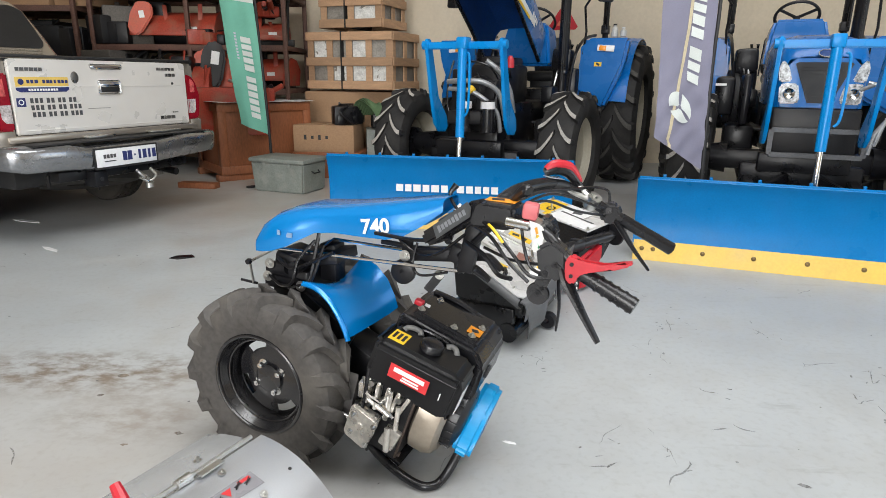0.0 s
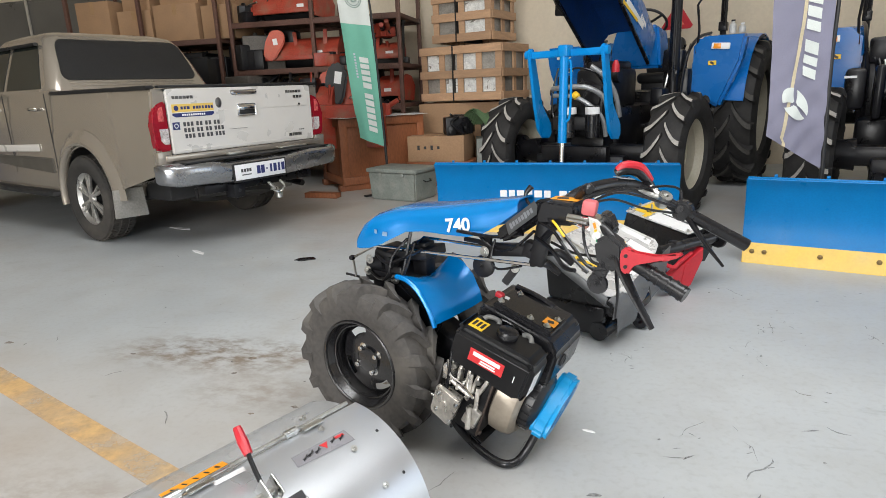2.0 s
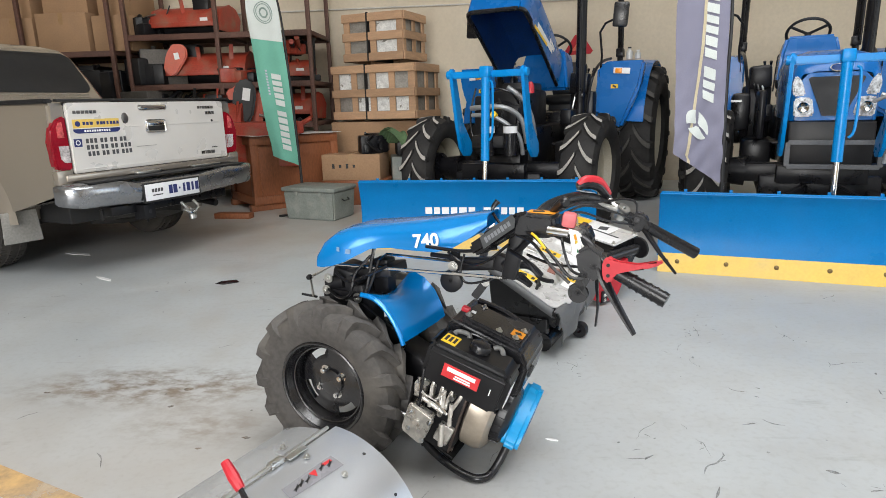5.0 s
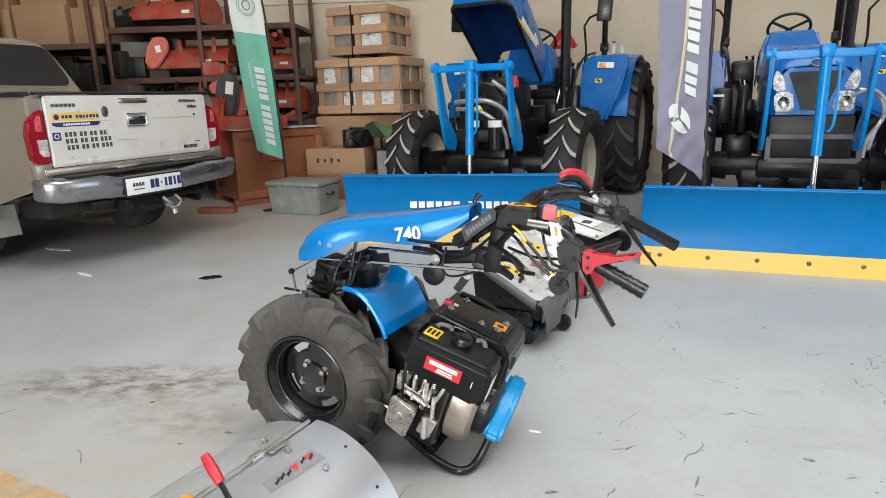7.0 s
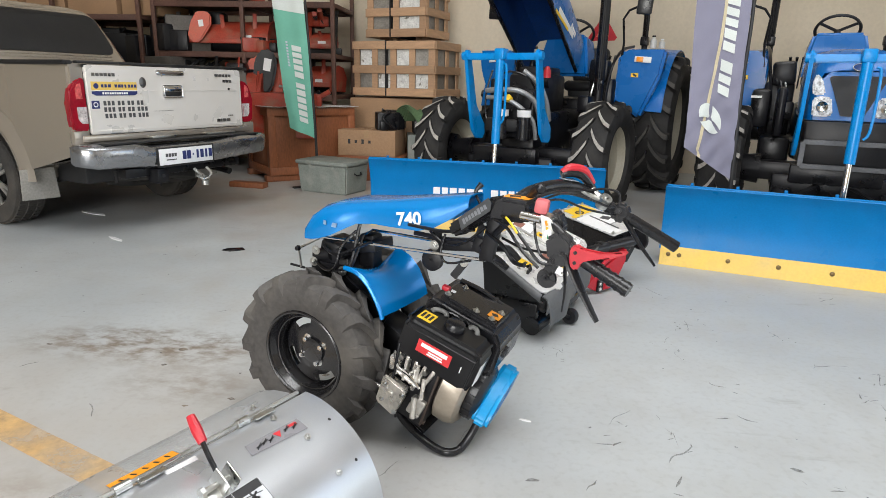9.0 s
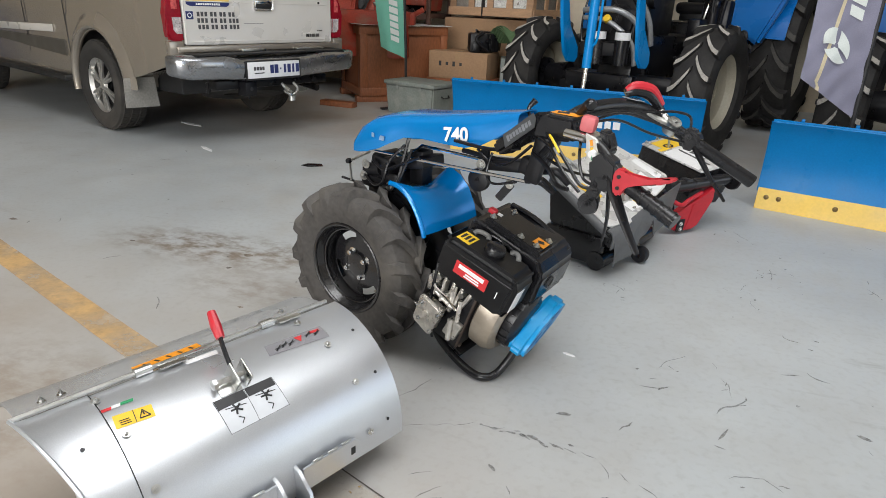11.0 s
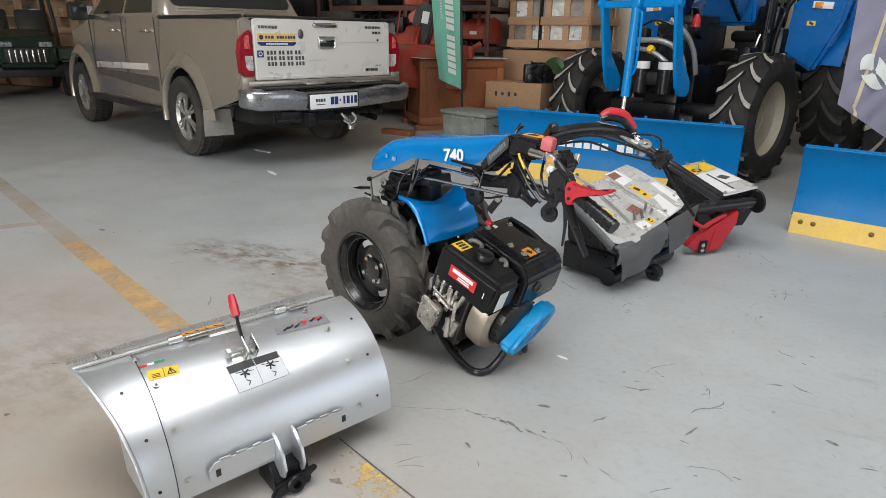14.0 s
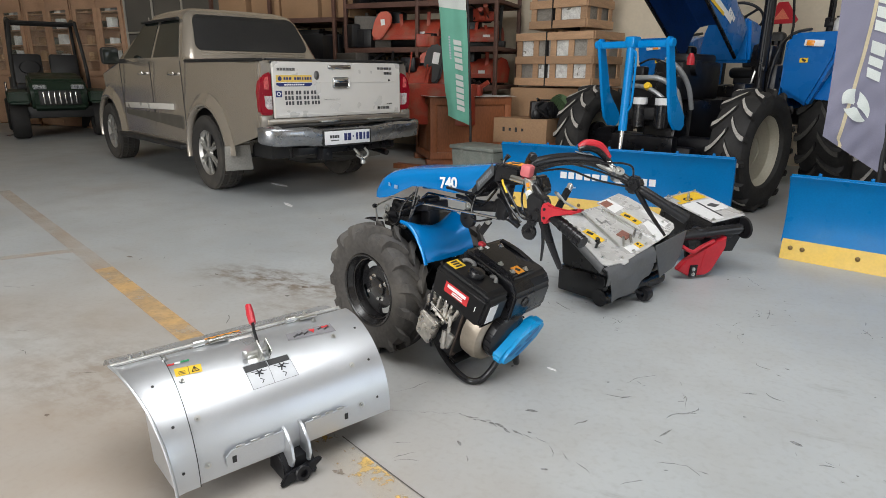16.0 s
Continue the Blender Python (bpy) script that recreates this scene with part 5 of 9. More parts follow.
def build_tractor(origin, angle, opened, label):
    th = empty("farm_tractor", pose(origin[0], origin[1], 0, 0, 0, angle), label, "tractor", "farm tractors")
    for sx in (-1, 1):
        big_wheel(th, "front_wheel", 0.525, 0.165, 0.31, (0.80 * sx, 0, 0.525), 87, sx, 15)
        big_wheel(th, "rear_wheel", 0.765, 0.22, 0.44, (0.92 * sx, 2.0, 0.765), 90, sx, 17, LUG_DULL)
    bm = shape()
    box(bm, (1.3, 0.16, 0.16), (0, 0, 0.52), (0, 0, 0), 0.03)
    box(bm, (0.34, 0.34, 0.30), (0, 0, 0.56), (0, 0, 0), 0.04)
    for sx in (-1, 1):
        rod(bm, (0.52 * sx, 0, 0.525), (0.74 * sx, 0, 0.525), 0.13, 0.10, seg=20)
    rod(bm, (-0.7, 0.16, 0.50), (0.7, 0.16, 0.50), 0.02, seg=10)
    part("front_axle", bm, STEEL_DARK, th, "black cast front axle")
    bm = shape()
    box(bm, (0.42, 1.2, 0.42), (0, 0.65, 0.72), (0, 0, 0), 0.04)
    box(bm, (0.50, 1.1, 0.55), (0, 1.75, 0.78), (0, 0, 0), 0.05)
    rod(bm, (-0.95, 2.0, 0.765), (0.95, 2.0, 0.765), 0.14, seg=20)
    part("chassis", bm, STEEL_DARK, th, "black engine block and gearbox housing")
    # dozer sub-frame
    bm = shape()
    for sx in (-1, 1):
        bar(bm, (0.34 * sx, -1.05, 0.28), (0.40 * sx, 0.6, 0.50), 0.08, 0.12, 0.01)
        bar(bm, (0.46 * sx, -0.95, 0.30), (0.1 * sx, -0.45, 0.45), 0.05, 0.06, 0.006)
    box(bm, (0.95, 0.10, 0.10), (0, -0.98, 0.30), (0, 0, 0), 0.01)
    box(bm, (0.62, 0.10, 0.14), (0, -0.42, 0.55), (0, 0, 0), 0.01)
    box(bm, (0.85, 0.12, 0.22), (0, -0.30, 0.42), (0, 0, 0), 0.02)
    part("dozer_frame", bm, STEEL_DARK, th, "black dozer push frame")
    # rear fenders, platform
    for sx in (-1, 1):
        rows = []
        for a in np.linspace(168, 62, 12):
            q = radians(a)
            r = 0.845
            y, z = 2.0 - r * math.cos(radians(180 - a)) * 1.0, 0.765 + r * math.sin(q)
            rows.append([(sx * (0.56 + 0.0 * i), y, z) if i == 0 else (sx * (0.80 if i == 1 else 1.05), y, z + (0.0 if i < 2 else -0.015)) for i in range(3)])
        bm = shape()
        sheet(bm, rows, 0.01)
        f = part("rear_fender", bm, BLUE, th, "blue steel rear fender")
        bm = shape()
        prism(bm, [(1.12, 0.80), (1.15, 1.30), (1.36, 1.50), (1.75, 1.60), (2.3, 1.58), (2.35, 1.45), (2.35, 0.85)], sx * 0.56 - 0.008, sx * 0.56 + 0.008, "yz", 0.002)
        part("inner_panel", bm, BLUE, f)
        bm = shape()
        prism(bm, [(sx * 0.57, 1.02), (sx * 0.57, 1.50), (sx * 0.64, 1.555), (sx * 1.06, 1.555), (sx * 1.02, 1.30), (sx * 0.84, 0.86)] if sx > 0 else [(sx * 0.84, 0.86), (sx * 1.02, 1.30), (sx * 1.06, 1.555), (sx * 0.64, 1.555), (sx * 0.57, 1.50), (sx * 0.57, 1.02)], 1.08, 1.24, "xz", 0.03)
        part("front_panel", bm, BLUE, f, "rounded blue fender front")
        lamp = part("marker_lamp", box(shape(), (0.17, 0.03, 0.06), (sx * 0.83, 1.078, 1.455), (0, 4 * sx, 0), 0.006), WHITE, f, "clear and amber marker lamp")
        part("amber_lens", box(shape(), (0.07, 0.032, 0.05), (sx * 0.80, 1.075, 1.456), (0, 4 * sx, 0), 0.006), AMBER, f)
        part("yellow_sticker", box(shape(), (0.075, 0.004, 0.042), (sx * 0.76, 1.076, 1.30)), DECAL_YELLOW, f)
        part("sticker_mark", box(shape(), (0.04, 0.004, 0.02), (sx * 0.76, 1.074, 1.30), (0, 30, 0)), DECAL_BLACK, f)
    part("footplate", box(shape(), (1.1, 0.9, 0.03), (0, 1.15, 0.72), (0, 0, 0), 0.01), STEEL_DARK, th)
    for sx in (-1, 1):
        bm = box(shape(), (0.30, 0.22, 0.02), (0.52 * sx, 0.95, 0.45), (0, 0, 0), 0.005)
        box(bm, (0.02, 0.22, 0.28), (0.66 * sx, 0.95, 0.58), (0, 0, 0), 0.005)
        part("step", bm, STEEL_DARK, th)
        part("battery_box", box(shape(), (0.26, 0.42, 0.30), (0.42 * sx, 0.70, 0.62), (0, 0, 0), 0.05), STEEL_DARK, th)
    bm = shape()
    box(bm, (0.40, 0.42, 0.12), (0, 1.85, 1.18), (0, 0, 0), 0.05, 3)
    box(bm, (0.42, 0.14, 0.42), (0, 2.08, 1.42), (-10, 0, 0), 0.06, 3)
    box(bm, (0.30, 0.34, 0.4), (0, 1.85, 0.95), (0, 0, 0), 0.02)
    part("seat", bm, SEAT, th, "black vinyl driver's seat")
    # dashboard and steering wheel
    bm = shape()
    loft(bm, [[(-0.27, 1.02, 1.28), (0.27, 1.02, 1.28), (0.27, 1.30, 1.28), (-0.27, 1.30, 1.28)], [(-0.25, 1.02, 1.54), (0.25, 1.02, 1.54), (0.25, 1.34, 1.56), (-0.25, 1.34, 1.56)], [(-0.21, 1.06, 1.715), (0.21, 1.06, 1.715), (0.22, 1.34, 1.67), (-0.22, 1.34, 1.67)]])
    bmesh.ops.bevel(bm, geom=bm.edges[:], offset=0.03, segments=3, affect="EDGES")
    part("dashboard", bm, BLUE, th, "blue dashboard cowl")
    sw = part("steering_wheel", lathe(shape(), [(0.185, -0.014), (0.199, -0.01), (0.205, 0), (0.199, 0.012), (0.185, 0.014), (0.175, 0)], pose(0, 1.42, 1.76, -40, 0, 0), 36, True), SEAT, th, "black steering wheel")
    bm = shape()
    for a in (90, 210, 330):
        rod(bm, (0, 1.42, 1.75), (0.18 * math.cos(radians(a)), 1.42 + 0.14 * math.sin(radians(a)), 1.76 - 0.115 * math.sin(radians(a))), 0.014, seg=8)
    rod(bm, (0, 1.30, 1.56), (0, 1.42, 1.75), 0.03, seg=12)
    part("hub", bm, SEAT, sw)
    # roll bar and mirrors
    bm = shape()
    for sx in (-1, 1):
        tube(bm, [(0.56 * sx, 2.32, 0.9), (0.56 * sx, 2.32, 1.6), (0.54 * sx, 2.30, 2.4), (0.40 * sx, 2.30, 2.52), (0, 2.30, 2.53)], 0.035, 8)
        rod(bm, (0.585 * sx, 2.27, 1.72), (0.585 * sx, 2.27, 2.30), 0.02, seg=8)
        box(bm, (0.09, 0.10, 0.10), (0.56 * sx, 2.32, 1.72), (0, 0, 0), 0.01)
    part("roll_bar", bm, STEEL_DARK, th, "black folding roll bar")
    for sx in (-1, 1):
        bm = shape()
        tube(bm, [(0.60 * sx, 1.10, 1.40), (0.62 * sx, 1.08, 1.62), (0.60 * sx, 1.05, 1.85), (0.66 * sx, 1.02, 1.93), (0.80 * sx, 1.0, 1.98)], 0.012, 8, curved=False)
        post = part("mirror_arm", bm, STEEL_DARK, th)
        part("mirror", box(shape(), (0.15, 0.04, 0.24), (0.82 * sx, 0.98, 2.0), (0, 4, 8 * sx), 0.02), BLACK, post, "black plastic mirror housing")
        bm = shape()
        tube(bm, [(0.50 * sx, 1.0, 0.75), (0.50 * sx, 0.98, 1.10), (0.54 * sx, 1.02, 1.40), (0.56 * sx, 1.30, 1.56), (0.58 * sx, 1.7, 1.62)], 0.016, 8)
        part("grab_rail", bm, STEEL_DARK, th, "black grab rail")
        bm = shape()
        for k in range(3):
            tube(bm, [(0.35 * sx + 0.04 * k, 1.35, 1.2), (0.36 * sx + 0.05 * k, 1.33, 1.42), (0.37 * sx + 0.06 * k, 1.30, 1.5)], [0.007, 0.007, 0.016], 8)
        part("control_lever", bm, BLACK, th, "black control levers")
    # exhaust pipe
    bm = shape()
    ex = 0.44
    rod(bm, (ex, 0.92, 0.95), (ex, 0.92, 1.20), 0.045, seg=14)
    rod(bm, (ex, 0.92, 1.20), (ex, 0.92, 2.75), 0.052, seg=16)
    box(bm, (0.09, 0.09, 0.05), (ex, 0.92, 1.22), (0, 0, 0), 0.008)
    rod(bm, (ex, 0.87, 1.14), (ex, 0.86, 2.4), 0.016, seg=8)
    part("exhaust_pipe", bm, STEEL_DARK, th, "black upright exhaust pipe")
    # bonnet
    L, half, rise = (1.25, 0.29, 0.46) if opened else (1.35, 0.30, 0.555)
    bm = shape()
    sheet(bm, hood_shell(L, half, rise), 0.012)
    if opened:
        hm = pose(-0.06, 0.80, 1.30) @ pose(0, 0, 0, -33, 0, 0) @ pose(0, -L, 0)
    else:
        hm = pose(0.035, -0.42, 0.965)
    hood = part("hood", bm, BLUE, th, "blue hood raised on its hinge" if opened else "glossy blue closed hood", angle=45, m=hm)
    bm = shape()
    prism(bm, [(-half * 0.84, 0.0), (half * 0.84, 0.0), (half * 0.84, rise * 0.5), (half * 0.6, rise * 0.64), (-half * 0.6, rise * 0.64), (-half * 0.84, rise * 0.5)], -0.008, 0.012, "xz", 0.006)
    part("nose_panel", bm, BLUE, hood)
    if opened:
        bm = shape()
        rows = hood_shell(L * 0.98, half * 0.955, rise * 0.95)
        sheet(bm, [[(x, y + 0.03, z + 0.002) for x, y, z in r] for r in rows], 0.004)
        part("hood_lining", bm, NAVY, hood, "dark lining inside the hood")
        for sx in (-1, 1):
            part("hood_rim", bar(shape(), (sx * half * 0.97, 0.1, 0.012), (sx * half * 0.97, L - 0.02, 0.012), 0.03, 0.03, 0.006), BLACK, hood)
        bm = shape()
        tube(bm, [(-half * 0.8, 0.01, 0.0), (-half * 0.95, 0.06, 0.005), (-half * 1.0, 0.2, 0.005)], 0.022, 8)
        tube(bm, [(half * 0.8, 0.01, 0.0), (half * 0.95, 0.06, 0.005), (half * 1.0, 0.2, 0.005)], 0.022, 8)
        rod(bm, (-half * 0.8, 0.01, 0), (half * 0.8, 0.01, 0), 0.022, seg=8)
        part("hood_seal", bm, BLACK, hood)
        for sx in (-1, 1):
            part("side_stripe", box(shape(), (0.003, 0.50, 0.06), (sx * (half + 0.004), 0.62, rise * 0.30), (9, 0, 0)), WHITE, hood, "white and yellow side stripe")
            part("stripe_edge", box(shape(), (0.003, 0.40, 0.03), (sx * (half + 0.005), 0.5, rise * 0.30 - 0.06), (12, 0, 0)), DECAL_YELLOW, hood)
            letter_bars(hood, pose(sx * (half + 0.006), 0.75, rise * 0.42, 90, 0, 90 * sx), [0.03, 0.012, 0.03, 0.03, 0.03], 0.05, 0.008, WHITE)
        # bare engine under the raised hood
        bm = shape()
        box(bm, (0.44, 0.10, 0.44), (0, -0.30, 0.92), (0, 0, 0), 0.015)
        box(bm, (0.30, 0.80, 0.36), (0, 0.30, 1.10), (0, 0, 0), 0.04)
        box(bm, (0.22, 0.60, 0.10), (0, 0.35, 1.30), (0, 0, 0), 0.03)
        rod(bm, (-0.18, 0.1, 1.22), (0.20, 0.1, 1.22), 0.07, seg=16)
        lathe(bm, [(0.0005, 0.02), (0.17, 0.02), (0.18, 0), (0.17, -0.02), (0.0005, -0.02)], pose(0, -0.2, 1.0, 90, 0, 0), 24)
        box(bm, (0.34, 0.20, 0.12), (-0.02, -0.40, 0.82), (0, 0, 0), 0.02)
        box(bm, (0.10, 0.05, 0.16), (0.16, -0.36, 1.05), (0, 10, 0), 0.01)
        box(bm, (0.12, 0.10, 0.10), (-0.16, -0.30, 1.18), (0, 0, 0), 0.02)
        part("engine", bm, BLACK_METAL, th, "black engine laid bare")
        for x in (-0.03, 0.185):
            c = part("filter_canister", rod(shape(), (x, -0.48, 0.70), (x, -0.48, 0.97), 0.062, seg=20), BLACK, th, "black filter canister with white label")
            part("label", rod(shape(), (x, -0.48, 0.90), (x, -0.48, 0.96), 0.0632, seg=20, caps=False), WHITE, c)
        part("reservoir", lathe(shape(), [(0.0005, 0.10), (0.014, 0.10), (0.032, 0.06), (0.034, 0.0), (0.0005, 0.0)], pose(0.31, -0.30, 1.24), 18), RED, th, "red reservoir bottle")
        part("oil_cap", lathe(shape(), [(0.0005, 0.04), (0.03, 0.036), (0.034, 0.0), (0.0005, 0.0)], pose(0.03, -0.47, 1.05, 60, 0, 0), 18), DECAL_YELLOW, th, "yellow plastic cap")
        for pts, r in (([(-0.22, -0.42, 1.12), (-0.05, -0.46, 1.13), (0.12, -0.44, 1.12), (0.24, -0.36, 1.02), (0.28, -0.30, 0.80)], 0.024),
                       ([(-0.20, -0.44, 1.06), (0.0, -0.48, 1.05), (0.14, -0.46, 0.98), (0.24, -0.40, 0.86), (0.26, -0.36, 0.70)], 0.020),
                       ([(0.12, -0.38, 1.30), (0.24, -0.34, 1.20), (0.30, -0.26, 1.05), (0.32, -0.2, 0.86)], 0.022)):
            part("coolant_hose", tube(shape(), pts, r, 10), HOSE_GREY, th, "grey hose")
        for pts in ([(-0.15, -0.35, 1.25), (0.0, -0.4, 1.29), (0.15, -0.38, 1.25), (0.2, -0.3, 1.15)], [(0.05, -0.42, 1.2), (0.1, -0.44, 1.1), (0.05, -0.45, 0.95)], [(-0.2, -0.35, 1.3), (-0.24, -0.38, 1.1), (-0.22, -0.42, 0.9), (-0.15, -0.45, 0.8)]):
            part("engine_cable", tube(shape(), pts, 0.009, 7), BLACK, th)
    else:
        bm = shape()
        prism(bm, [(-0.075, 0.035), (0.075, 0.035), (0.185, 0.315), (0.165, 0.325), (-0.165, 0.325), (-0.185, 0.315)], -0.016, 0.004, "xz", 0.004)
        part("grille", bm, GRILLE, hood, "black mesh grille", m=pose(0, -0.004, 0))
        for k in range(11):
            z = 0.055 + 0.024 * k
            part("grille_slat", box(shape(), (0.14 + 0.76 * (z - 0.035), 0.006, 0.008), (0, -0.022, z)), GRILLE, hood)
        for sx in (-1, 1):
            bm = shape()
            prism(bm, [(sx * 0.125, 0.045), (sx * 0.15, 0.028), (sx * 0.262, 0.028), (sx * 0.272, 0.16), (sx * 0.24, 0.178), (sx * 0.15, 0.172)], -0.035, 0.06, "xz", 0.012)
            part("headlight", bm, LENS, hood, "clear headlight")
            bm = shape()
            prism(bm, [(sx * 0.19, 0.19), (sx * 0.275, 0.182), (sx * 0.29, 0.27), (sx * 0.27, 0.345), (sx * 0.225, 0.30)], -0.022, 0.10, "xz", 0.012)
            part("headlight", bm, LENS, hood, "clear upper headlight")
            part("lamp_bowl", lathe(shape(), [(0.006, 0.0), (0.02, 0.01), (0.04, 0.016)], pose(sx * 0.205, -0.034, 0.10, 90, 0, 0), 20), CHROME, hood)
        part("badge", lathe(shape(), [(0.0005, 0.008), (0.035, 0.006), (0.042, 0.0)], pose(0.0, -0.006, 0.385, 55, 0, 0) @ Matrix.Diagonal((1.25, 0.8, 1, 1)), 24), NAVY, hood, "oval badge with silver rim")
        part("badge_rim", lathe(shape(), [(0.036, 0.009), (0.042, 0.009), (0.044, 0.0)], pose(0.0, -0.007, 0.385, 55, 0, 0) @ Matrix.Diagonal((1.25, 0.8, 1, 1)), 24), CHROME, hood)
        bm = shape()
        box(bm, (0.58, 0.36, 0.35), (0.035, -0.27, 0.785), (0, 0, 0), 0.02)
        part("front_weight_box", bm, BLACK_METAL, th, "black front support box")
        bm = shape()
        for (a, b) in (((-0.26, 0.63), (0.34, 0.63)), ((-0.26, 0.81), (0.34, 0.81)), ((-0.26, 0.63), (-0.26, 0.81)), ((0.34, 0.63), (0.34, 0.81))):
            bar(bm, (a[0], -0.60, a[1]), (b[0], -0.60, b[1]), 0.035, 0.035, 0.004, up=(0, 1, 0))
        part("bumper_frame", bm, BUMPER_STEEL, th, "grey steel bumper frame")
        bm = shape()
        tube(bm, [(0.30, -0.56, 1.15), (0.42, -0.58, 1.10), (0.46, -0.6, 0.95), (0.38, -0.62, 0.80), (0.36, -0.62, 0.66)], 0.015, 8)
        tube(bm, [(0.26, -0.56, 1.10), (0.38, -0.60, 1.14), (0.48, -0.58, 1.02), (0.42, -0.62, 0.86), (0.39, -0.62, 0.72)], 0.014, 8)
        part("hydraulic_hose", bm, HOSE_GREY, th, "wrapped hydraulic hoses")
        bm = shape()
        box(bm, (0.07, 0.5, 0.42), (-0.42, 0.35, 1.0), (0, 0, 0), 0.03)
        box(bm, (0.16, 0.3, 0.34), (-0.58, 0.55, 1.02), (0, 0, 0), 0.04)
        part("side_tank", bm, STEEL_DARK, th, "black side tank")
        part("bracket_white", box(shape(), (0.09, 0.02, 0.02), (-0.62, 0.35, 1.12)), WHITE, th)
    # valve blocks and pipes beside the dashboard
    for sx in (-1, 1):
        bm = box(shape(), (0.26, 0.22, 0.52), (sx * 0.43, 1.12, 1.0), (0, 0, 0), 0.03)
        box(bm, (0.20, 0.16, 0.22), (sx * 0.41, 1.02, 1.34), (0, 4 * sx, 0), 0.03)
        box(bm, (0.12, 0.30, 0.16), (sx * 0.36, 0.80, 1.0), (0, 0, 0), 0.02)
        part("valve_block", bm, STEEL_DARK, th, "black hydraulic valve block")
        for k in range(3):
            part("hydraulic_pipe", tube(shape(), [(sx * (0.33 + 0.05 * k), 0.99, 0.95 + 0.1 * k), (sx * (0.36 + 0.05 * k), 0.93, 1.10 + 0.08 * k), (sx * (0.40 + 0.04 * k), 0.96, 1.30), (sx * (0.44 + 0.02 * k), 1.0, 1.42)], 0.010, 7), BLACK if k else ZINC, th)
    # blade lift frame with cylinder
    fx, fy = (0.23, -1.11) if opened else (-0.027, -1.10)
    w = 0.31
    bm = shape()
    bar(bm, (fx - w, fy, 1.385), (fx + w, fy, 1.385), 0.045, 0.052, 0.008)
    for sx in (-1, 1):
        prism(bm, [(fy - 0.04, 1.41), (fy - 0.02, 1.435), (fy + 0.03, 1.435), (fy + 0.05, 1.40), (fy + 0.17, 1.00), (fy + 0.34, 0.84), (fy + 0.35, 0.76), (fy + 0.31, 0.72), (fy + 0.20, 0.73), (fy + 0.12, 0.80), (fy + 0.06, 1.0)], fx + sx * (w - 0.008) - 0.013, fx + sx * (w - 0.008) + 0.013, "yz", 0.005)
        rod(bm, (fx + sx * (w + 0.03), fy, 1.39), (fx + sx * (w - 0.03), fy, 1.39), 0.032, seg=18)
    part("lift_frame", bm, LIFT_BLUE, th, "bright blue steel lift frame")
    cx = fx + 0.01
    bm = shape()
    rod(bm, (cx, fy - 0.045, 1.44), (cx, fy - 0.075, 0.72), 0.034, seg=20)
    box(bm, (0.08, 0.11, 0.085), (cx, fy - 0.03, 1.40), (0, 0, 0), 0.012)
    tube(bm, [(cx + 0.05, fy - 0.08, 1.33), (cx + 0.075, fy - 0.09, 1.28), (cx + 0.075, fy - 0.10, 0.95), (cx + 0.045, fy - 0.10, 0.88)], 0.009, 8)
    cyl = part("hydraulic_cylinder", bm, LIFT_BLUE, th, "bright blue hydraulic cylinder")
    part("piston_rod", rod(shape(), (cx, fy - 0.074, 0.73), (cx, fy - 0.09, 0.48), 0.019, seg=14), CHROME, cyl, "chrome piston rod")
    return th


LIFT_BLUE = mat("bright_blue_paint", (0.0, 0.225, 0.60), 0.3, coat=0.15, spec=0.25, var=0.06, fine=120)

ta = build_tractor((0.40, 5.75), -24, True, "blue farm tractor with its hood raised behind a dozer blade")
bm = shape()
prism(bm, [(-0.155, 1.765), (0.155, 1.765), (0.185, 1.80), (0.05, 2.005), (-0.05, 2.005), (-0.185, 1.80)], 2.385, 2.39, "xz", 0.002)
sign = part("warning_triangle", bm, RED, ta, "red slow-vehicle triangle", m=pose(0.02, 0, -0.03))
part("triangle_centre", prism(shape(), [(-0.085, 1.815), (0.085, 1.815), (0.0, 1.935)], 2.3825, 2.3845, "xz"), mat("orange_reflector", (0.75, 0.2, 0.12), 0.4), sign, m=pose(0.0, 0, 0))
part("triangle_post", box(shape(), (0.03, 0.012, 0.75), (0, 2.397, 1.40)), STEEL_DARK, sign)


def fender_bottle(x, y, r, h, cap, label):
    """A small capped bottle left standing on the fender."""
    th = empty("bottle", ta.matrix_world @ pose(x, y, 1.618), label, "bottle", "bottles on the fender")
    part("bottle_body", lathe(shape(), [(0.0005, 0.0), (r, 0.002), (r * 1.02, h * 0.1), (r, h * 0.62), (r * 0.45, h * 0.8), (r * 0.42, h * 0.9), (0.0005, h * 0.9)], None, 18), mat("milky_plastic_" + cap.name, (0.55, 0.55, 0.53), 0.3, var=0.15), th)
    part("bottle_cap", lathe(shape(), [(0.0005, h), (r * 0.55, h), (r * 0.58, h * 0.88), (0.0005, h * 0.88)], None, 16), cap, th)


fender_bottle(0.73, 2.0, 0.036, 0.14, BLACK, "milky plastic bottle with black cap on the tractor fender")
fender_bottle(0.83, 1.98, 0.034, 0.10, WHITE, "small milky plastic bottle on the tractor fender")
tb = build_tractor((2.90, 5.0), -21, False, "blue farm tractor with closed hood behind a dozer blade")
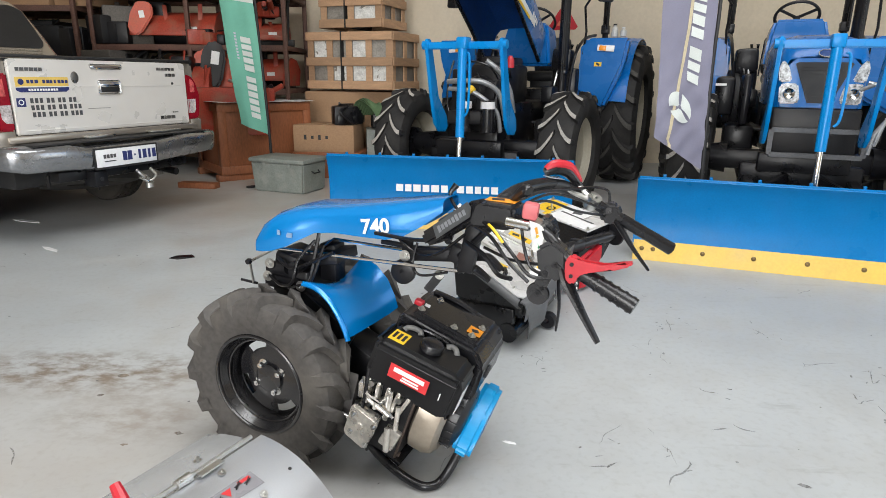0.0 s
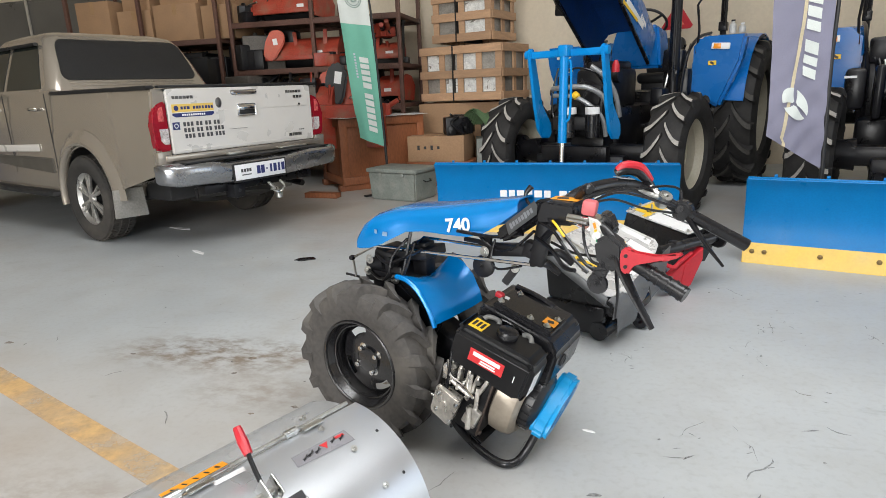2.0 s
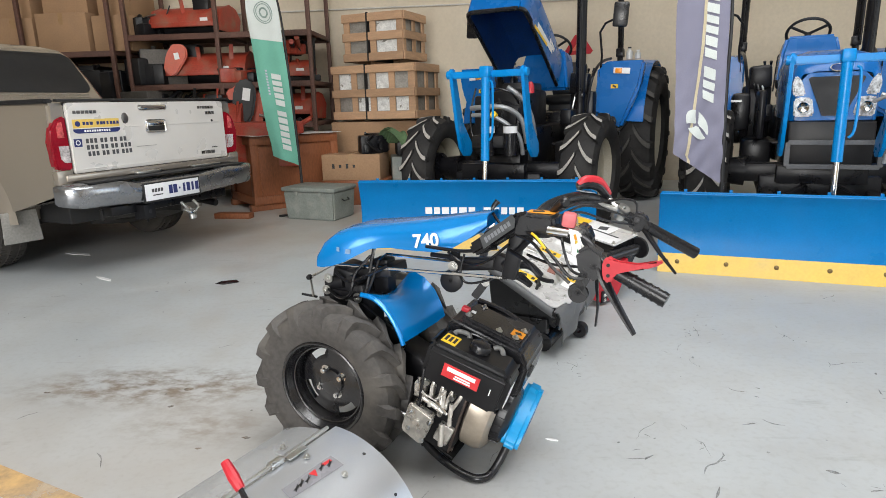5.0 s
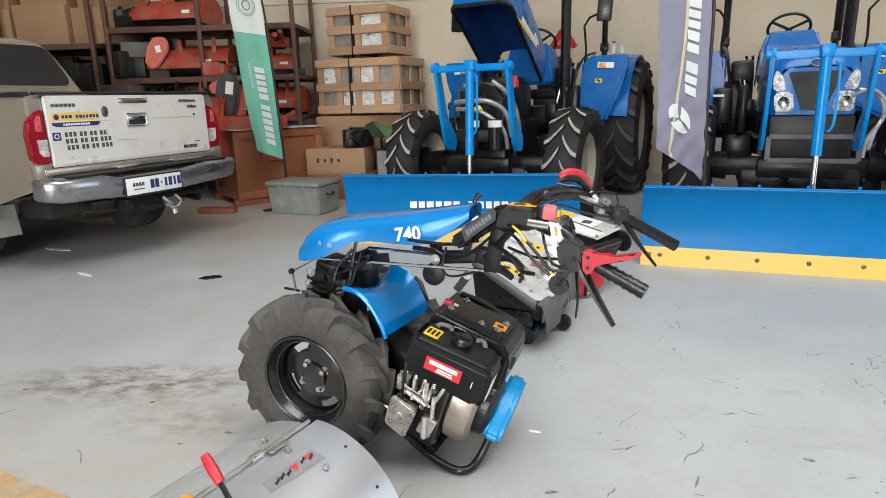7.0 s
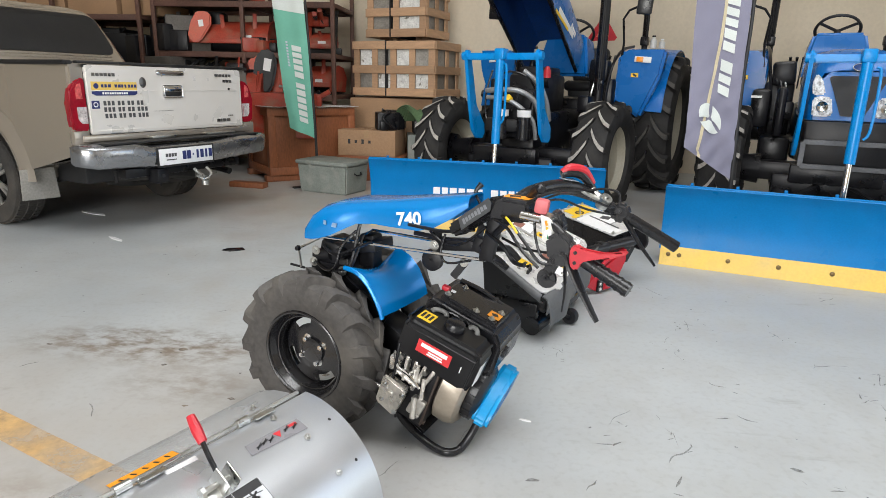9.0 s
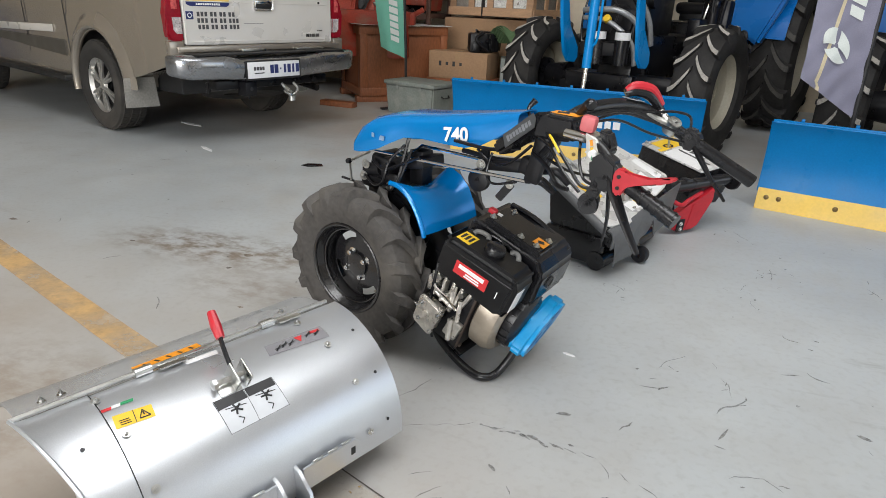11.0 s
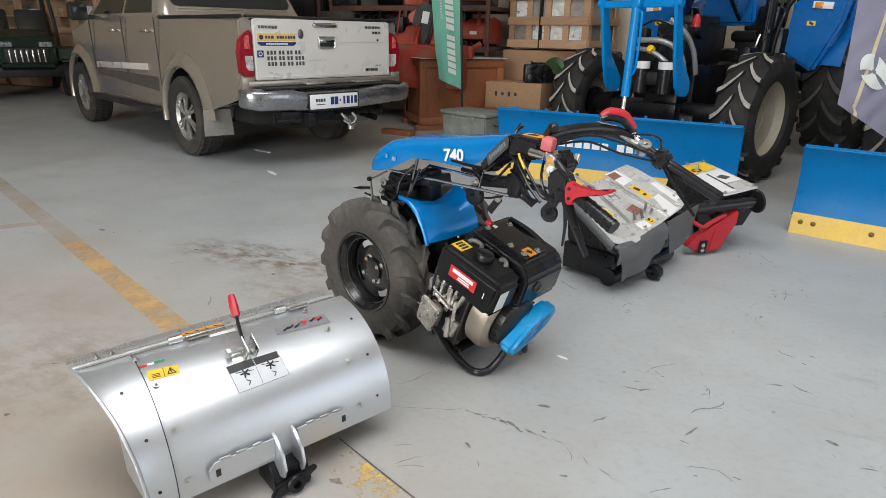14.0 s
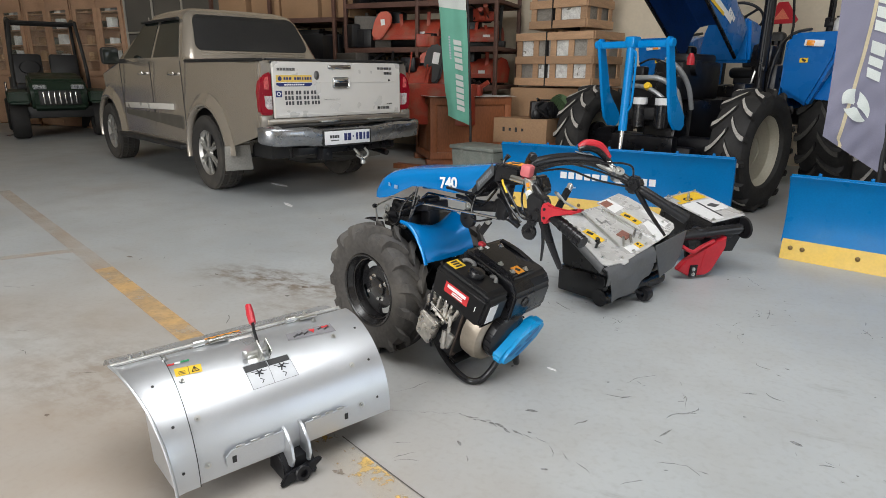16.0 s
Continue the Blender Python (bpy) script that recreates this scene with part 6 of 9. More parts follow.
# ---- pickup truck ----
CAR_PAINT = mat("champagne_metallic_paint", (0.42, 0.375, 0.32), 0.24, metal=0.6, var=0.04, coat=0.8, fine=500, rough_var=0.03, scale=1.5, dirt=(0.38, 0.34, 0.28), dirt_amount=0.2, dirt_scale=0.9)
CAR_GLASS = mat("tinted_glass", (0.016, 0.02, 0.018), 0.05, var=0.3, scale=3, rough_var=0.02, spec=0.45)
CAR_BLACK = mat("black_trim", (0.014, 0.014, 0.015), 0.55, var=0.2)
BUMPER = mat("dusty_chrome_bumper", (0.36, 0.37, 0.39), 0.24, metal=0.9, var=0.15, dirt=(0.2, 0.19, 0.18), dirt_amount=0.45, dirt_scale=6)
TAIL_RED = mat("tail_lamp_red", (0.26, 0.006, 0.016), 0.12, var=0.15, coat=0.5)
TAIL_CLEAR = mat("tail_lamp_clear", (0.5, 0.46, 0.46), 0.12, var=0.45, scale=25, fine=90, coat=0.4)
DIGIT = mat("grey_vinyl_figure", (0.07, 0.07, 0.075), 0.6, var=0.05)
NAVY_VINYL = mat("navy_vinyl", (0.02, 0.03, 0.13), 0.5, var=0.05)
PLATE = mat("number_plate_white", (0.75, 0.76, 0.78), 0.45, var=0.05)
ALLOY = mat("alloy_wheel", (0.55, 0.54, 0.52), 0.35, metal=0.8, var=0.12, dirt=(0.2, 0.18, 0.15), dirt_amount=0.5)
RUBBER_ROAD = mat("road_tyre_rubber", (0.03, 0.028, 0.026), 0.85, var=0.25, bump=0.2, dirt=(0.11, 0.095, 0.08), dirt_amount=0.5)

AXLE, WB, TR = 1.127, 3.08, 0.37


def arch(cx, r, a0, a1, n=14):
    return [(cx + r * math.cos(radians(a)), TR + r * math.sin(radians(a))) for a in np.linspace(a0, a1, n)]


def road_wheel(th, at, near):
    w = part("wheel", lathe(shape(), [(0.225, -0.10), (0.232, -0.095), (0.222, -0.085), (0.20, -0.03), (0.20, 0.07), (0.222, 0.09), (0.232, 0.10)], pose(0, 0, 0, -90, 0, 0), 40), ALLOY, th, "dusty alloy wheel", m=pose(*at))
    bm = shape()
    lathe(bm, [(0.225, -0.105), (0.27, -0.125), (0.325, -0.13), (0.355, -0.115), (0.366, -0.09), (0.37, 0), (0.366, 0.09), (0.355, 0.115), (0.325, 0.13), (0.27, 0.125), (0.225, 0.105)], pose(0, 0, 0, -90, 0, 0), 48)
    part("tyre", bm, RUBBER_ROAD, w, "dusty road tyre")
    bm = shape()
    for k in range(48):
        a = 2 * math.pi * k / 48
        for sy in (-0.07, 0.0, 0.07):
            box(bm, (0.012, 0.055, 0.03), (0.366 * math.cos(a + sy), sy, 0.366 * math.sin(a + sy)), (0, -math.degrees(a + sy), 12))
    tagged(part("tread", bm, RUBBER_ROAD, w), kind="stuff")
    yo = near * 0.085
    for k in range(6):
        for d in (-8, 8):
            a = radians(60 * k + 90)
            b = radians(60 * k + 90 + d)
            bm = shape()
            bar(bm, (0.04 * math.cos(a), yo * 1.02, 0.04 * math.sin(a)), (0.215 * math.cos(b), yo * 0.95, 0.215 * math.sin(b)), 0.026, 0.028, 0.006, up=(0, 1, 0))
            part("spoke", bm, ALLOY, w)
    part("hub_cap", lathe(shape(), [(0.0005, 0.012), (0.035, 0.01), (0.045, 0.0), (0.06, -0.01)], pose(0, yo, 0, 90 if near < 0 else -90, 0, 0), 24), ALLOY, w)
    part("brake_disc", lathe(shape(), [(0.0005, 0.0), (0.19, 0.0)], pose(0, near * 0.02, 0, -90, 0, 0), 32), STEEL_DARK, w)
    return w


def build_pickup():
    th = empty("pickup_truck", pose(-2.457, 4.463, 0, 0, 0, 157.1), "champagne silver double-cab pickup truck with dusty paint, parked indoors", "pickup truck")
    f = AXLE + WB
    # lower body with wheel openings
    low = [(0.0, 0.70), (0.0, 1.246), (1.56, 1.246), (1.60, 1.30), (3.75, 1.27), (3.95, 1.20), (4.55, 1.13), (4.86, 1.02), (4.93, 0.85), (4.95, 0.55), (4.88, 0.42), (f + 0.47, 0.42)] + arch(f, 0.46, 0, 180) + [(f - 0.46, 0.42), (AXLE + 0.47, 0.42)] + arch(AXLE, 0.46, 0, 180) + [(AXLE - 0.47, 0.48), (0.03, 0.60)]
    bm = shape()
    prism(bm, low[::-1], -0.84, 0.84, "xz", 0.018)
    for v in bm.verts:
        k = max(0.0, v.co.z - 0.95)
        v.co.y *= 1 - 0.10 * k
        if v.co.x > 4.2:
            v.co.y *= 1 - 0.22 * ((v.co.x - 4.2) / 0.75) ** 2
    body = part("body", bm, CAR_PAINT, th, "champagne silver body", angle=30)
    # dark wheel wells and underside
    bm = shape()
    box(bm, (4.4, 1.2, 0.16), (2.5, 0, 0.44), (0, 0, 0), 0.02)
    for cx in (AXLE, f):
        rod(bm, (cx, -0.8, TR), (cx, 0.8, TR), 0.06, seg=12)
        sheet(bm, [[(cx + 0.452 * math.cos(a), y, TR + 0.452 * math.sin(a)) for a in np.linspace(-0.05, math.pi + 0.05, 20)] for y in (-0.835, 0.835)], 0.004)
    part("underside", bm, CAR_BLACK, th, "black chassis underside and wheel wells")
    for cx in (AXLE, f):
        for sy in (-1, 1):
            road_wheel(th, (cx, sy * 0.755, TR), sy)
    # flares
    for cx, ends in ((AXLE, (-10, 178)), (f, (-10, 178))):
        for sy in (-1, 1):
            bm = shape()
            rows = []
            for a in np.linspace(ends[0], ends[1], 26):
                q = radians(a)
                c, s = math.cos(q), math.sin(q)
                rows.append([(cx + r * c, sy * y, TR + r * s) for r, y in ((0.448, 0.83), (0.452, 0.872), (0.468, 0.883), (0.50, 0.876), (0.55, 0.852), (0.585, 0.834))])
            sheet(bm, rows, 0.006)
            part("wheel_flare", bm, CAR_PAINT, th, "rounded wheel arch flare", angle=60)
    # cab greenhouse
    def ring(z):
        zs = (1.22, 1.30, 1.50, 1.70, 1.775, 1.815, 1.83)
        x0 = np.interp(z, zs, (1.585, 1.60, 1.70, 1.82, 1.90, 2.02, 2.16))
        x1 = np.interp(z, zs, (3.92, 3.80, 3.42, 3.02, 2.90, 2.74, 2.60))
        hy = np.interp(z, zs, (0.805, 0.80, 0.735, 0.665, 0.62, 0.52, 0.40))
        return float(x0), float(x1), float(hy)

    bm = shape()
    secs = []
    for z in (1.22, 1.30, 1.40, 1.50, 1.60, 1.70, 1.74, 1.775, 1.80, 1.815, 1.83):
        x0, x1, hy = ring(z)
        rc = 0.10
        pts = []
        for cx, cy, a0 in ((x1 - rc, hy - rc, 0), (x0 + rc, hy - rc, 90), (x0 + rc, -hy + rc, 180), (x1 - rc, -hy + rc, 270)):
            for a in np.linspace(a0, a0 + 90, 6):
                pts.append((cx + rc * math.cos(radians(a)), cy + rc * math.sin(radians(a)), z))
        secs.append(pts)
    loft(bm, secs)
    cab = part("cab", bm, CAR_PAINT, th, "champagne cab roof and pillars", angle=40)

    def back_glass(y_low, y_high, z0, z1, out):
        rows = []
        rad = 0.075
        for z in [z0 + rad * (1 - math.cos(a * math.pi / 12)) for a in range(7)] + [(z0 + z1) / 2] + [z1 - rad * (1 - math.cos(a * math.pi / 12)) for a in range(6, -1, -1)]:
            k = (z - z0) / (z1 - z0)
            e = max(0.0, rad - min(z - z0, z1 - z))
            h = y_low + (y_high - y_low) * k - rad + math.sqrt(max(0.0, rad * rad - e * e))
            x0 = ring(z)[0]
            rows.append([(x0 - out - 0.0 * abs(y), y, z) for y in np.linspace(-h, h, 9)])
        return rows

    for z in (1.295, 1.325, 1.352):
        part("cab_rib", box(shape(), (0.012, 1.24, 0.010), (ring(z)[0] - 0.003, 0, z), (0, 0, 0), 0.004), CAR_PAINT, cab)
    rear = part("rear_window", sheet(shape(), back_glass(0.672, 0.597, 1.372, 1.738, 0.004), 0.006), CAR_BLACK, th, "black-bordered rear window")
    part("pane", sheet(shape(), back_glass(0.650, 0.575, 1.392, 1.718, 0.009), 0.005), mat("grey_green_glass", (0.035, 0.040, 0.033), 0.05, var=0.12, scale=2.2, rough_var=0.0, spec=0.7), rear, "grey-green tinted pane")
    for sy in (-1, 1):
        for xa0, xb0, xa1, xb1 in ((1.78, 2.52, 1.98, 2.50), (2.60, 3.55, 2.58, 3.02)):
            rows = []
            for z in np.linspace(1.305, 1.69, 5):
                k = (z - 1.305) / 0.385
                a, b = xa0 + (xa1 - xa0) * k, xb0 + (xb1 - xb0) * k
                hy = ring(z)[2]
                rows.append([(x, sy * (hy + 0.005), z) for x in np.linspace(a, b, 5)])
            part("side_window", sheet(shape(), rows, 0.005), CAR_GLASS, th, "dark side window")
            visor = [(x, sy * (ring(1.70)[2] + 0.03), 1.695 + 0.004) for x in np.linspace(xa1 - 0.02, xb1 + 0.02, 6)]
            part("window_visor", tube(shape(), visor, 0.022, 8, flat=0.7), CAR_BLACK, th, "smoked plastic window visor")
        # door seams, handles, mouldings, step
        for x in (1.66, 2.56, 3.62):
            part("door_seam", box(shape(), (0.008, 0.006, 0.72), (x, sy * 0.8385, 0.90), (0, 0, 0)), CAR_BLACK, th)
        for x in (1.93, 2.88):
            h = part("door_handle", box(shape(), (0.15, 0.03, 0.032), (x, sy * 0.845, 1.13), (0, 0, 0), 0.012), CHROME, th, "chrome door handle")
        bm = shape()
        prism(bm, [(1.72, 0.56), (3.55, 0.63), (3.55, 0.70), (1.72, 0.70)], sy * 0.835 - 0.012, sy * 0.835 + 0.012, "xz", 0.008)
        part("side_moulding", bm, mat("taupe_cladding", (0.085, 0.078, 0.066), 0.45, var=0.1) if sy < 0 else bpy.data.materials["taupe_cladding"], th, "dark lower door cladding")
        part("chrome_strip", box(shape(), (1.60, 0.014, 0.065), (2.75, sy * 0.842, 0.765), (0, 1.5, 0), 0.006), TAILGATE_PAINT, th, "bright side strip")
        bm = shape()
        box(bm, (2.05, 0.16, 0.05), (2.65, sy * 0.86, 0.385), (0, 0, 0), 0.015)
        for x in (1.95, 2.65, 3.35):
            box(bm, (0.06, 0.25, 0.04), (x, sy * 0.70, 0.40), (0, 0, 0), 0.006)
        part("side_step", bm, CAR_BLACK, th, "black side step")
        m = part("mirror", box(shape(), (0.10, 0.20, 0.20), (3.48, sy * 0.98, 1.33), (0, 0, 0), 0.04, 3), CAR_BLACK, th, "black door mirror")
        part("mirror_arm", box(shape(), (0.06, 0.12, 0.05), (3.5, sy * 0.86, 1.27), (0, 0, 0), 0.01), CAR_BLACK, m)
        part("mirror_back", box(shape(), (0.012, 0.17, 0.17), (3.426, sy * 0.98, 1.33), (0, 0, 0), 0.004), CAR_GLASS, m)
        part("bed_rail", bar(shape(), (0.01, sy * 0.80, 1.258), (1.58, sy * 0.80, 1.258), 0.075, 0.03, 0.01), CAR_BLACK, th, "black bed rail cap")
        # mud flap
        part("mud_flap", prism(shape(), [(sy * 0.64, 0.24), (sy * 0.92, 0.25), (sy * 0.91, 0.48), (sy * 0.66, 0.48)][::1 if sy > 0 else -1], 0.60, 0.615, "yz", 0.004), mat("grey_mud_flap", (0.27, 0.26, 0.24), 0.6, var=0.2) if sy < 0 else bpy.data.materials["grey_mud_flap"], th, "grey mud flap")
        # lamp cluster
        s = sy
        def lamp(pts, x0, x1, mm, name, label=""):
            q = [(s * y, z) for y, z in pts]
            if s > 0:
                q = q[::-1]
            bm = shape()
            prism(bm, q, x0, x1, "yz", 0.012 if name == "tail_lamp" else 0.008)
            return part(name, bm, mm, th, label)
        lamp([(0.716, 0.79), (0.80, 0.793), (0.832, 0.81), (0.842, 0.85), (0.842, 0.99), (0.832, 1.07), (0.80, 1.125), (0.76, 1.15), (0.716, 1.158)], -0.018, 0.045, TAIL_RED, "tail_lamp", "red and clear tail lamp")
        lamp([(0.722, 0.835), (0.775, 0.838), (0.80, 0.87), (0.803, 0.966), (0.722, 0.966)], -0.023, 0.03, TAIL_CLEAR, "reversing_lamp", "clear reversing lamp")
        lamp([(0.740, 1.005), (0.80, 1.005), (0.80, 1.085), (0.782, 1.118), (0.745, 1.13)], -0.023, 0.03, mat("ruby_reflector", (0.5, 0.09, 0.09), 0.15, var=0.4, scale=30) if sy < 0 else bpy.data.materials["ruby_reflector"], "brake_lamp")
        lamp([(0.722, 0.972), (0.836, 0.972), (0.836, 0.988), (0.722, 0.988)], -0.0225, 0.03, TAIL_CLEAR, "lamp_divider")
        part("corner_panel", box(shape(), (0.06, 0.11, 0.10), (0.01, sy * 0.785, 0.745), (0, 0, 0), 0.01), CAR_PAINT, th)
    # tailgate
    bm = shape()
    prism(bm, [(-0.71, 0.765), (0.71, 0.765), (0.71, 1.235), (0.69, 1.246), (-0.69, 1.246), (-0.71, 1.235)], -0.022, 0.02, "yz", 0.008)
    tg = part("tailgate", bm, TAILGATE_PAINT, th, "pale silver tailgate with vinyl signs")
    part("tailgate_gap", box(shape(), (0.01, 1.428, 0.487), (0.004, 0, 1.005), (0, 0, 0)), CAR_BLACK, th)
    part("rear_sill", box(shape(), (0.04, 1.56, 0.045), (-0.012, 0, 0.737), (0, 0, 0), 0.008), CAR_PAINT, th)
    bm = shape()
    box(bm, (0.05, 1.52, 0.02), (0.0, 0, 1.262), (0, 0, 0), 0.008)
    part("tailgate_cap", bm, CAR_BLACK, th, "black top cap")
    for z in (0.80, 1.07):
        part("crease", box(shape(), (0.004, 1.30, 0.006), (-0.0235, 0, z if z > 1 else 0.79), (0, 0, 0), 0.001), TAILGATE_PAINT, tg)
    part("handle_surround", box(shape(), (0.02, 0.19, 0.10), (-0.024, 0.013, 1.063), (0, 0, 0), 0.02, 3), CHROME, tg, "chrome handle surround")
    part("handle_recess", box(shape(), (0.012, 0.15, 0.045), (-0.031, 0.013, 1.05), (0, 0, 0), 0.008), CAR_BLACK, tg)
    part("handle_bar", box(shape(), (0.018, 0.15, 0.032), (-0.036, 0.013, 1.078), (0, 0, 0), 0.008), CHROME, tg)
    part("brake_light_trim", box(shape(), (0.016, 0.26, 0.036), (-0.024, 0.022, 1.205), (0, 0, 0), 0.014), CHROME, tg, "chrome high brake light")
    part("brake_light_lens", box(shape(), (0.012, 0.20, 0.016), (-0.031, 0.022, 1.205), (0, 0, 0), 0.005), mat("smoked_lens", (0.12, 0.1, 0.09), 0.2), tg)

    def tile(name, y0, y1, z0, z1, mm, out=0.0236, parent=tg, label=""):
        return part(name, box(shape(), (0.0012, abs(y0 - y1), abs(z1 - z0)), (-out, (y0 + y1) / 2, (z0 + z1) / 2)), mm, parent, label)

    tile("yellow_sign", 0.678, 0.322, 1.072, 1.132, mat("yellow_vinyl", (0.72, 0.5, 0.12), 0.5, var=0.06), label="yellow vinyl sign with dark bars")
    part("sign_roundel", rod(shape(), (-0.0242, 0.642, 1.102), (-0.0252, 0.642, 1.102), 0.019, seg=20), NAVY_VINYL, tg)
    for i, w in enumerate((0.022, 0.022, 0.028, 0, 0.022, 0.026, 0.018, 0.018, 0.024, 0.022, 0.022)):
        if w:
            y = 0.605 - i * 0.026
            tile("letter_bar", y, y - w * 0.85, 1.092, 1.114, NAVY_VINYL, 0.0246)
    bm = shape()
    pts = [(0.678, 1.066), (0.322, 1.066), (0.322, 1.05), (0.345, 1.036), (0.65, 1.036), (0.678, 1.05)]
    prism(bm, pts, -0.0243, -0.0229, "yz")
    part("blue_sign", bm, NAVY_VINYL, tg, "navy vinyl band with pale bars")
    for i in range(11):
        tile("letter_bar", 0.60 - i * 0.0185, 0.60 - i * 0.0185 - 0.013, 1.044, 1.058, WHITE, 0.0250)
    tile("blue_square", 0.688, 0.630, 0.945, 1.0, NAVY_VINYL)
    part("square_ring", lathe(shape(), [(0.012, 0), (0.018, 0)], pose(-0.0248, 0.659, 0.973, 0, -90, 0), 20), WHITE, tg)
    for r, (z, n, y1) in enumerate(((0.982, (3, 2, 2, 2), 0.6), (0.937, (3, 2, 2, 3), 0.6), (0.892, (3, 2, 2, 3), 0.597))):
        y = y1
        for g in n:
            for k in range(g):
                tile("figure_bar", y, y - 0.021, z - 0.016, z + 0.016, DIGIT)
                y -= 0.0315
            y -= 0.015
    for y0, z, ws, h in ((0.665, 1.181, (0.022, 0.026, 0.024, 0.026, 0.022, 0.024), 0.022), (-0.42, 1.196, (0.026, 0.012, 0.024, 0.026, 0.026, 0.03), 0.022), (-0.50, 1.15, (0.028, 0.03, 0.028), 0.024), (-0.415, 0.822, (0.036, 0.014, 0.038, 0.04), 0.026), (-0.54, 0.86, (0.012, 0.012, 0.02), 0.01)):
        y = y0
        for w in ws:
            tile("emblem_bar", y, y - w, z - h / 2, z + h / 2, EMBLEM, 0.0245)
            y -= w + 0.006
    part("round_badge", lathe(shape(), [(0.0005, 0.002), (0.026, 0.002), (0.032, 0)], pose(-0.023, 0.27, 1.13, 0, -90, 0) @ Matrix.Diagonal((1.25, 0.9, 1, 1)), 24), EMBLEM, tg)
    part("lock", rod(shape(), (-0.022, -0.565, 1.085), (-0.027, -0.565, 1.085), 0.01, seg=12), CAR_BLACK, tg)
    tile("scratch", 0.2, 0.02, 0.915, 0.918, EMBLEM, 0.0232)
    # bumper
    bm = shape()
    rows = []
    for y, out, zt, zb in ((0.885, 0.05, 0.690, 0.575), (0.865, 0.13, 0.697, 0.555), (0.79, 0.185, 0.70, 0.535), (0.5, 0.212, 0.70, 0.525), (0.38, 0.228, 0.672, 0.51), (-0.20, 0.228, 0.672, 0.51), (-0.5, 0.212, 0.70, 0.525), (-0.79, 0.185, 0.70, 0.535), (-0.865, 0.13, 0.697, 0.555), (-0.885, 0.05, 0.690, 0.575)):
        rows.append([(-0.02, y, zt), (-out * 0.55, y, zt + 0.004), (-out * 0.92, y, zt - 0.008), (-out, y, zt - 0.03), (-out, y, (zt + zb) / 2), (-out * 0.95, y, zb + 0.02), (-out * 0.85, y, zb), (-0.02, y, zb)])
    loft(bm, rows)
    bump = part("rear_bumper", bm, BUMPER, th, "dusty chromed step bumper", angle=50)
    bm = shape()
    box(bm, (0.15, 1.46, 0.012), (-0.105, 0, 0.704), (0, 0, 0), 0.004)
    part("step_pad", bm, CAR_BLACK, bump, "black step pad")
    bm = shape()
    box(bm, (0.05, 0.22, 0.02), (-0.055, 0.16, 0.721), (0, 0, 0), 0.006)
    part("latch_bar", bm, ZINC, bump)
    part("latch_bar", box(shape(), (0.04, 0.30, 0.016), (-0.05, -0.42, 0.719), (0, 0, 0), 0.006), ZINC, bump)
    pl = part("number_plate", box(shape(), (0.006, 0.50, 0.122), (-0.236, 0.10, 0.585), (0, 0, 0), 0.002), PLATE, bump, "white number plate with dark bars")
    part("plate_frame", box(shape(), (0.008, 0.53, 0.15), (-0.2315, 0.10, 0.582), (0, 0, 0), 0.006), CAR_BLACK, bump)
    for i, w in enumerate((0.034, 0.036, 0.012, 0.02, 0.032, 0.02, 0.032)):
        y = 0.125 - i * 0.042
        h = 0.066 if i != 2 else 0.014
        part("plate_bar", box(shape(), (0.002, w, h), (-0.2398, y, 0.588)), NAVY_VINYL, pl)
    for k in range(4):
        part("plate_bar", box(shape(), (0.002, 0.020, 0.026), (-0.2398, 0.285 - 0.026 * k, 0.597)), DIGIT, pl)
    part("plate_bar", box(shape(), (0.002, 0.09, 0.008), (-0.2398, 0.245, 0.562)), DIGIT, pl)
    # hitch, hanging chain and spare wheel
    bm = shape()
    box(bm, (0.12, 1.1, 0.07), (-0.05, 0, 0.47), (0, 0, 0), 0.008)
    box(bm, (0.12, 0.10, 0.11), (-0.14, 0.30, 0.44), (0, 0, 0), 0.006)
    rod(bm, (-0.16, 0.30, 0.40), (-0.16, 0.30, 0.36), 0.008, seg=8)
    rod(bm, (-0.10, 0.62, 0.5), (-0.10, 0.62, 0.42), 0.012, seg=8)
    part("tow_frame", bm, STEEL_DARK, th, "black tow frame")
    part("hitch_hole", rod(shape(), (-0.199, 0.30, 0.44), (-0.203, 0.30, 0.44), 0.014, seg=14), DECAL_BLACK, th)
    bm = shape()
    for p in ([(-0.16, -0.02, 0.46), (-0.19, -0.04, 0.42), (-0.17, -0.08, 0.40), (-0.14, -0.06, 0.44)], [(-0.16, -0.14, 0.46), (-0.19, -0.16, 0.41), (-0.17, -0.13, 0.37), (-0.13, -0.12, 0.40)], [(-0.15, -0.05, 0.40), (-0.18, -0.10, 0.36), (-0.15, -0.16, 0.35)]):
        tube(bm, p, 0.012, 7)
    rod(bm, (-0.15, -0.13, 0.36), (-0.15, -0.13, 0.31), 0.03, seg=12)
    part("tow_shackle", bm, ZINC, th, "rusty tow shackles and ball")
    bm = shape()
    lathe(bm, [(0.17, -0.08), (0.28, -0.10), (0.345, -0.085), (0.355, 0), (0.345, 0.085), (0.28, 0.10), (0.17, 0.08)], pose(0.36, 0.0, 0.40, 6, 12, 0), 36, True)
    sp = part("spare_wheel", bm, RUBBER_ROAD, th, "spare tyre slung under the bed")
    # exhaust pipe
    part("exhaust_pipe", tube(shape(), [(0.9, -0.5, 0.42), (0.4, -0.55, 0.40), (0.05, -0.58, 0.36)], 0.03, 10), STEEL_DARK, th)
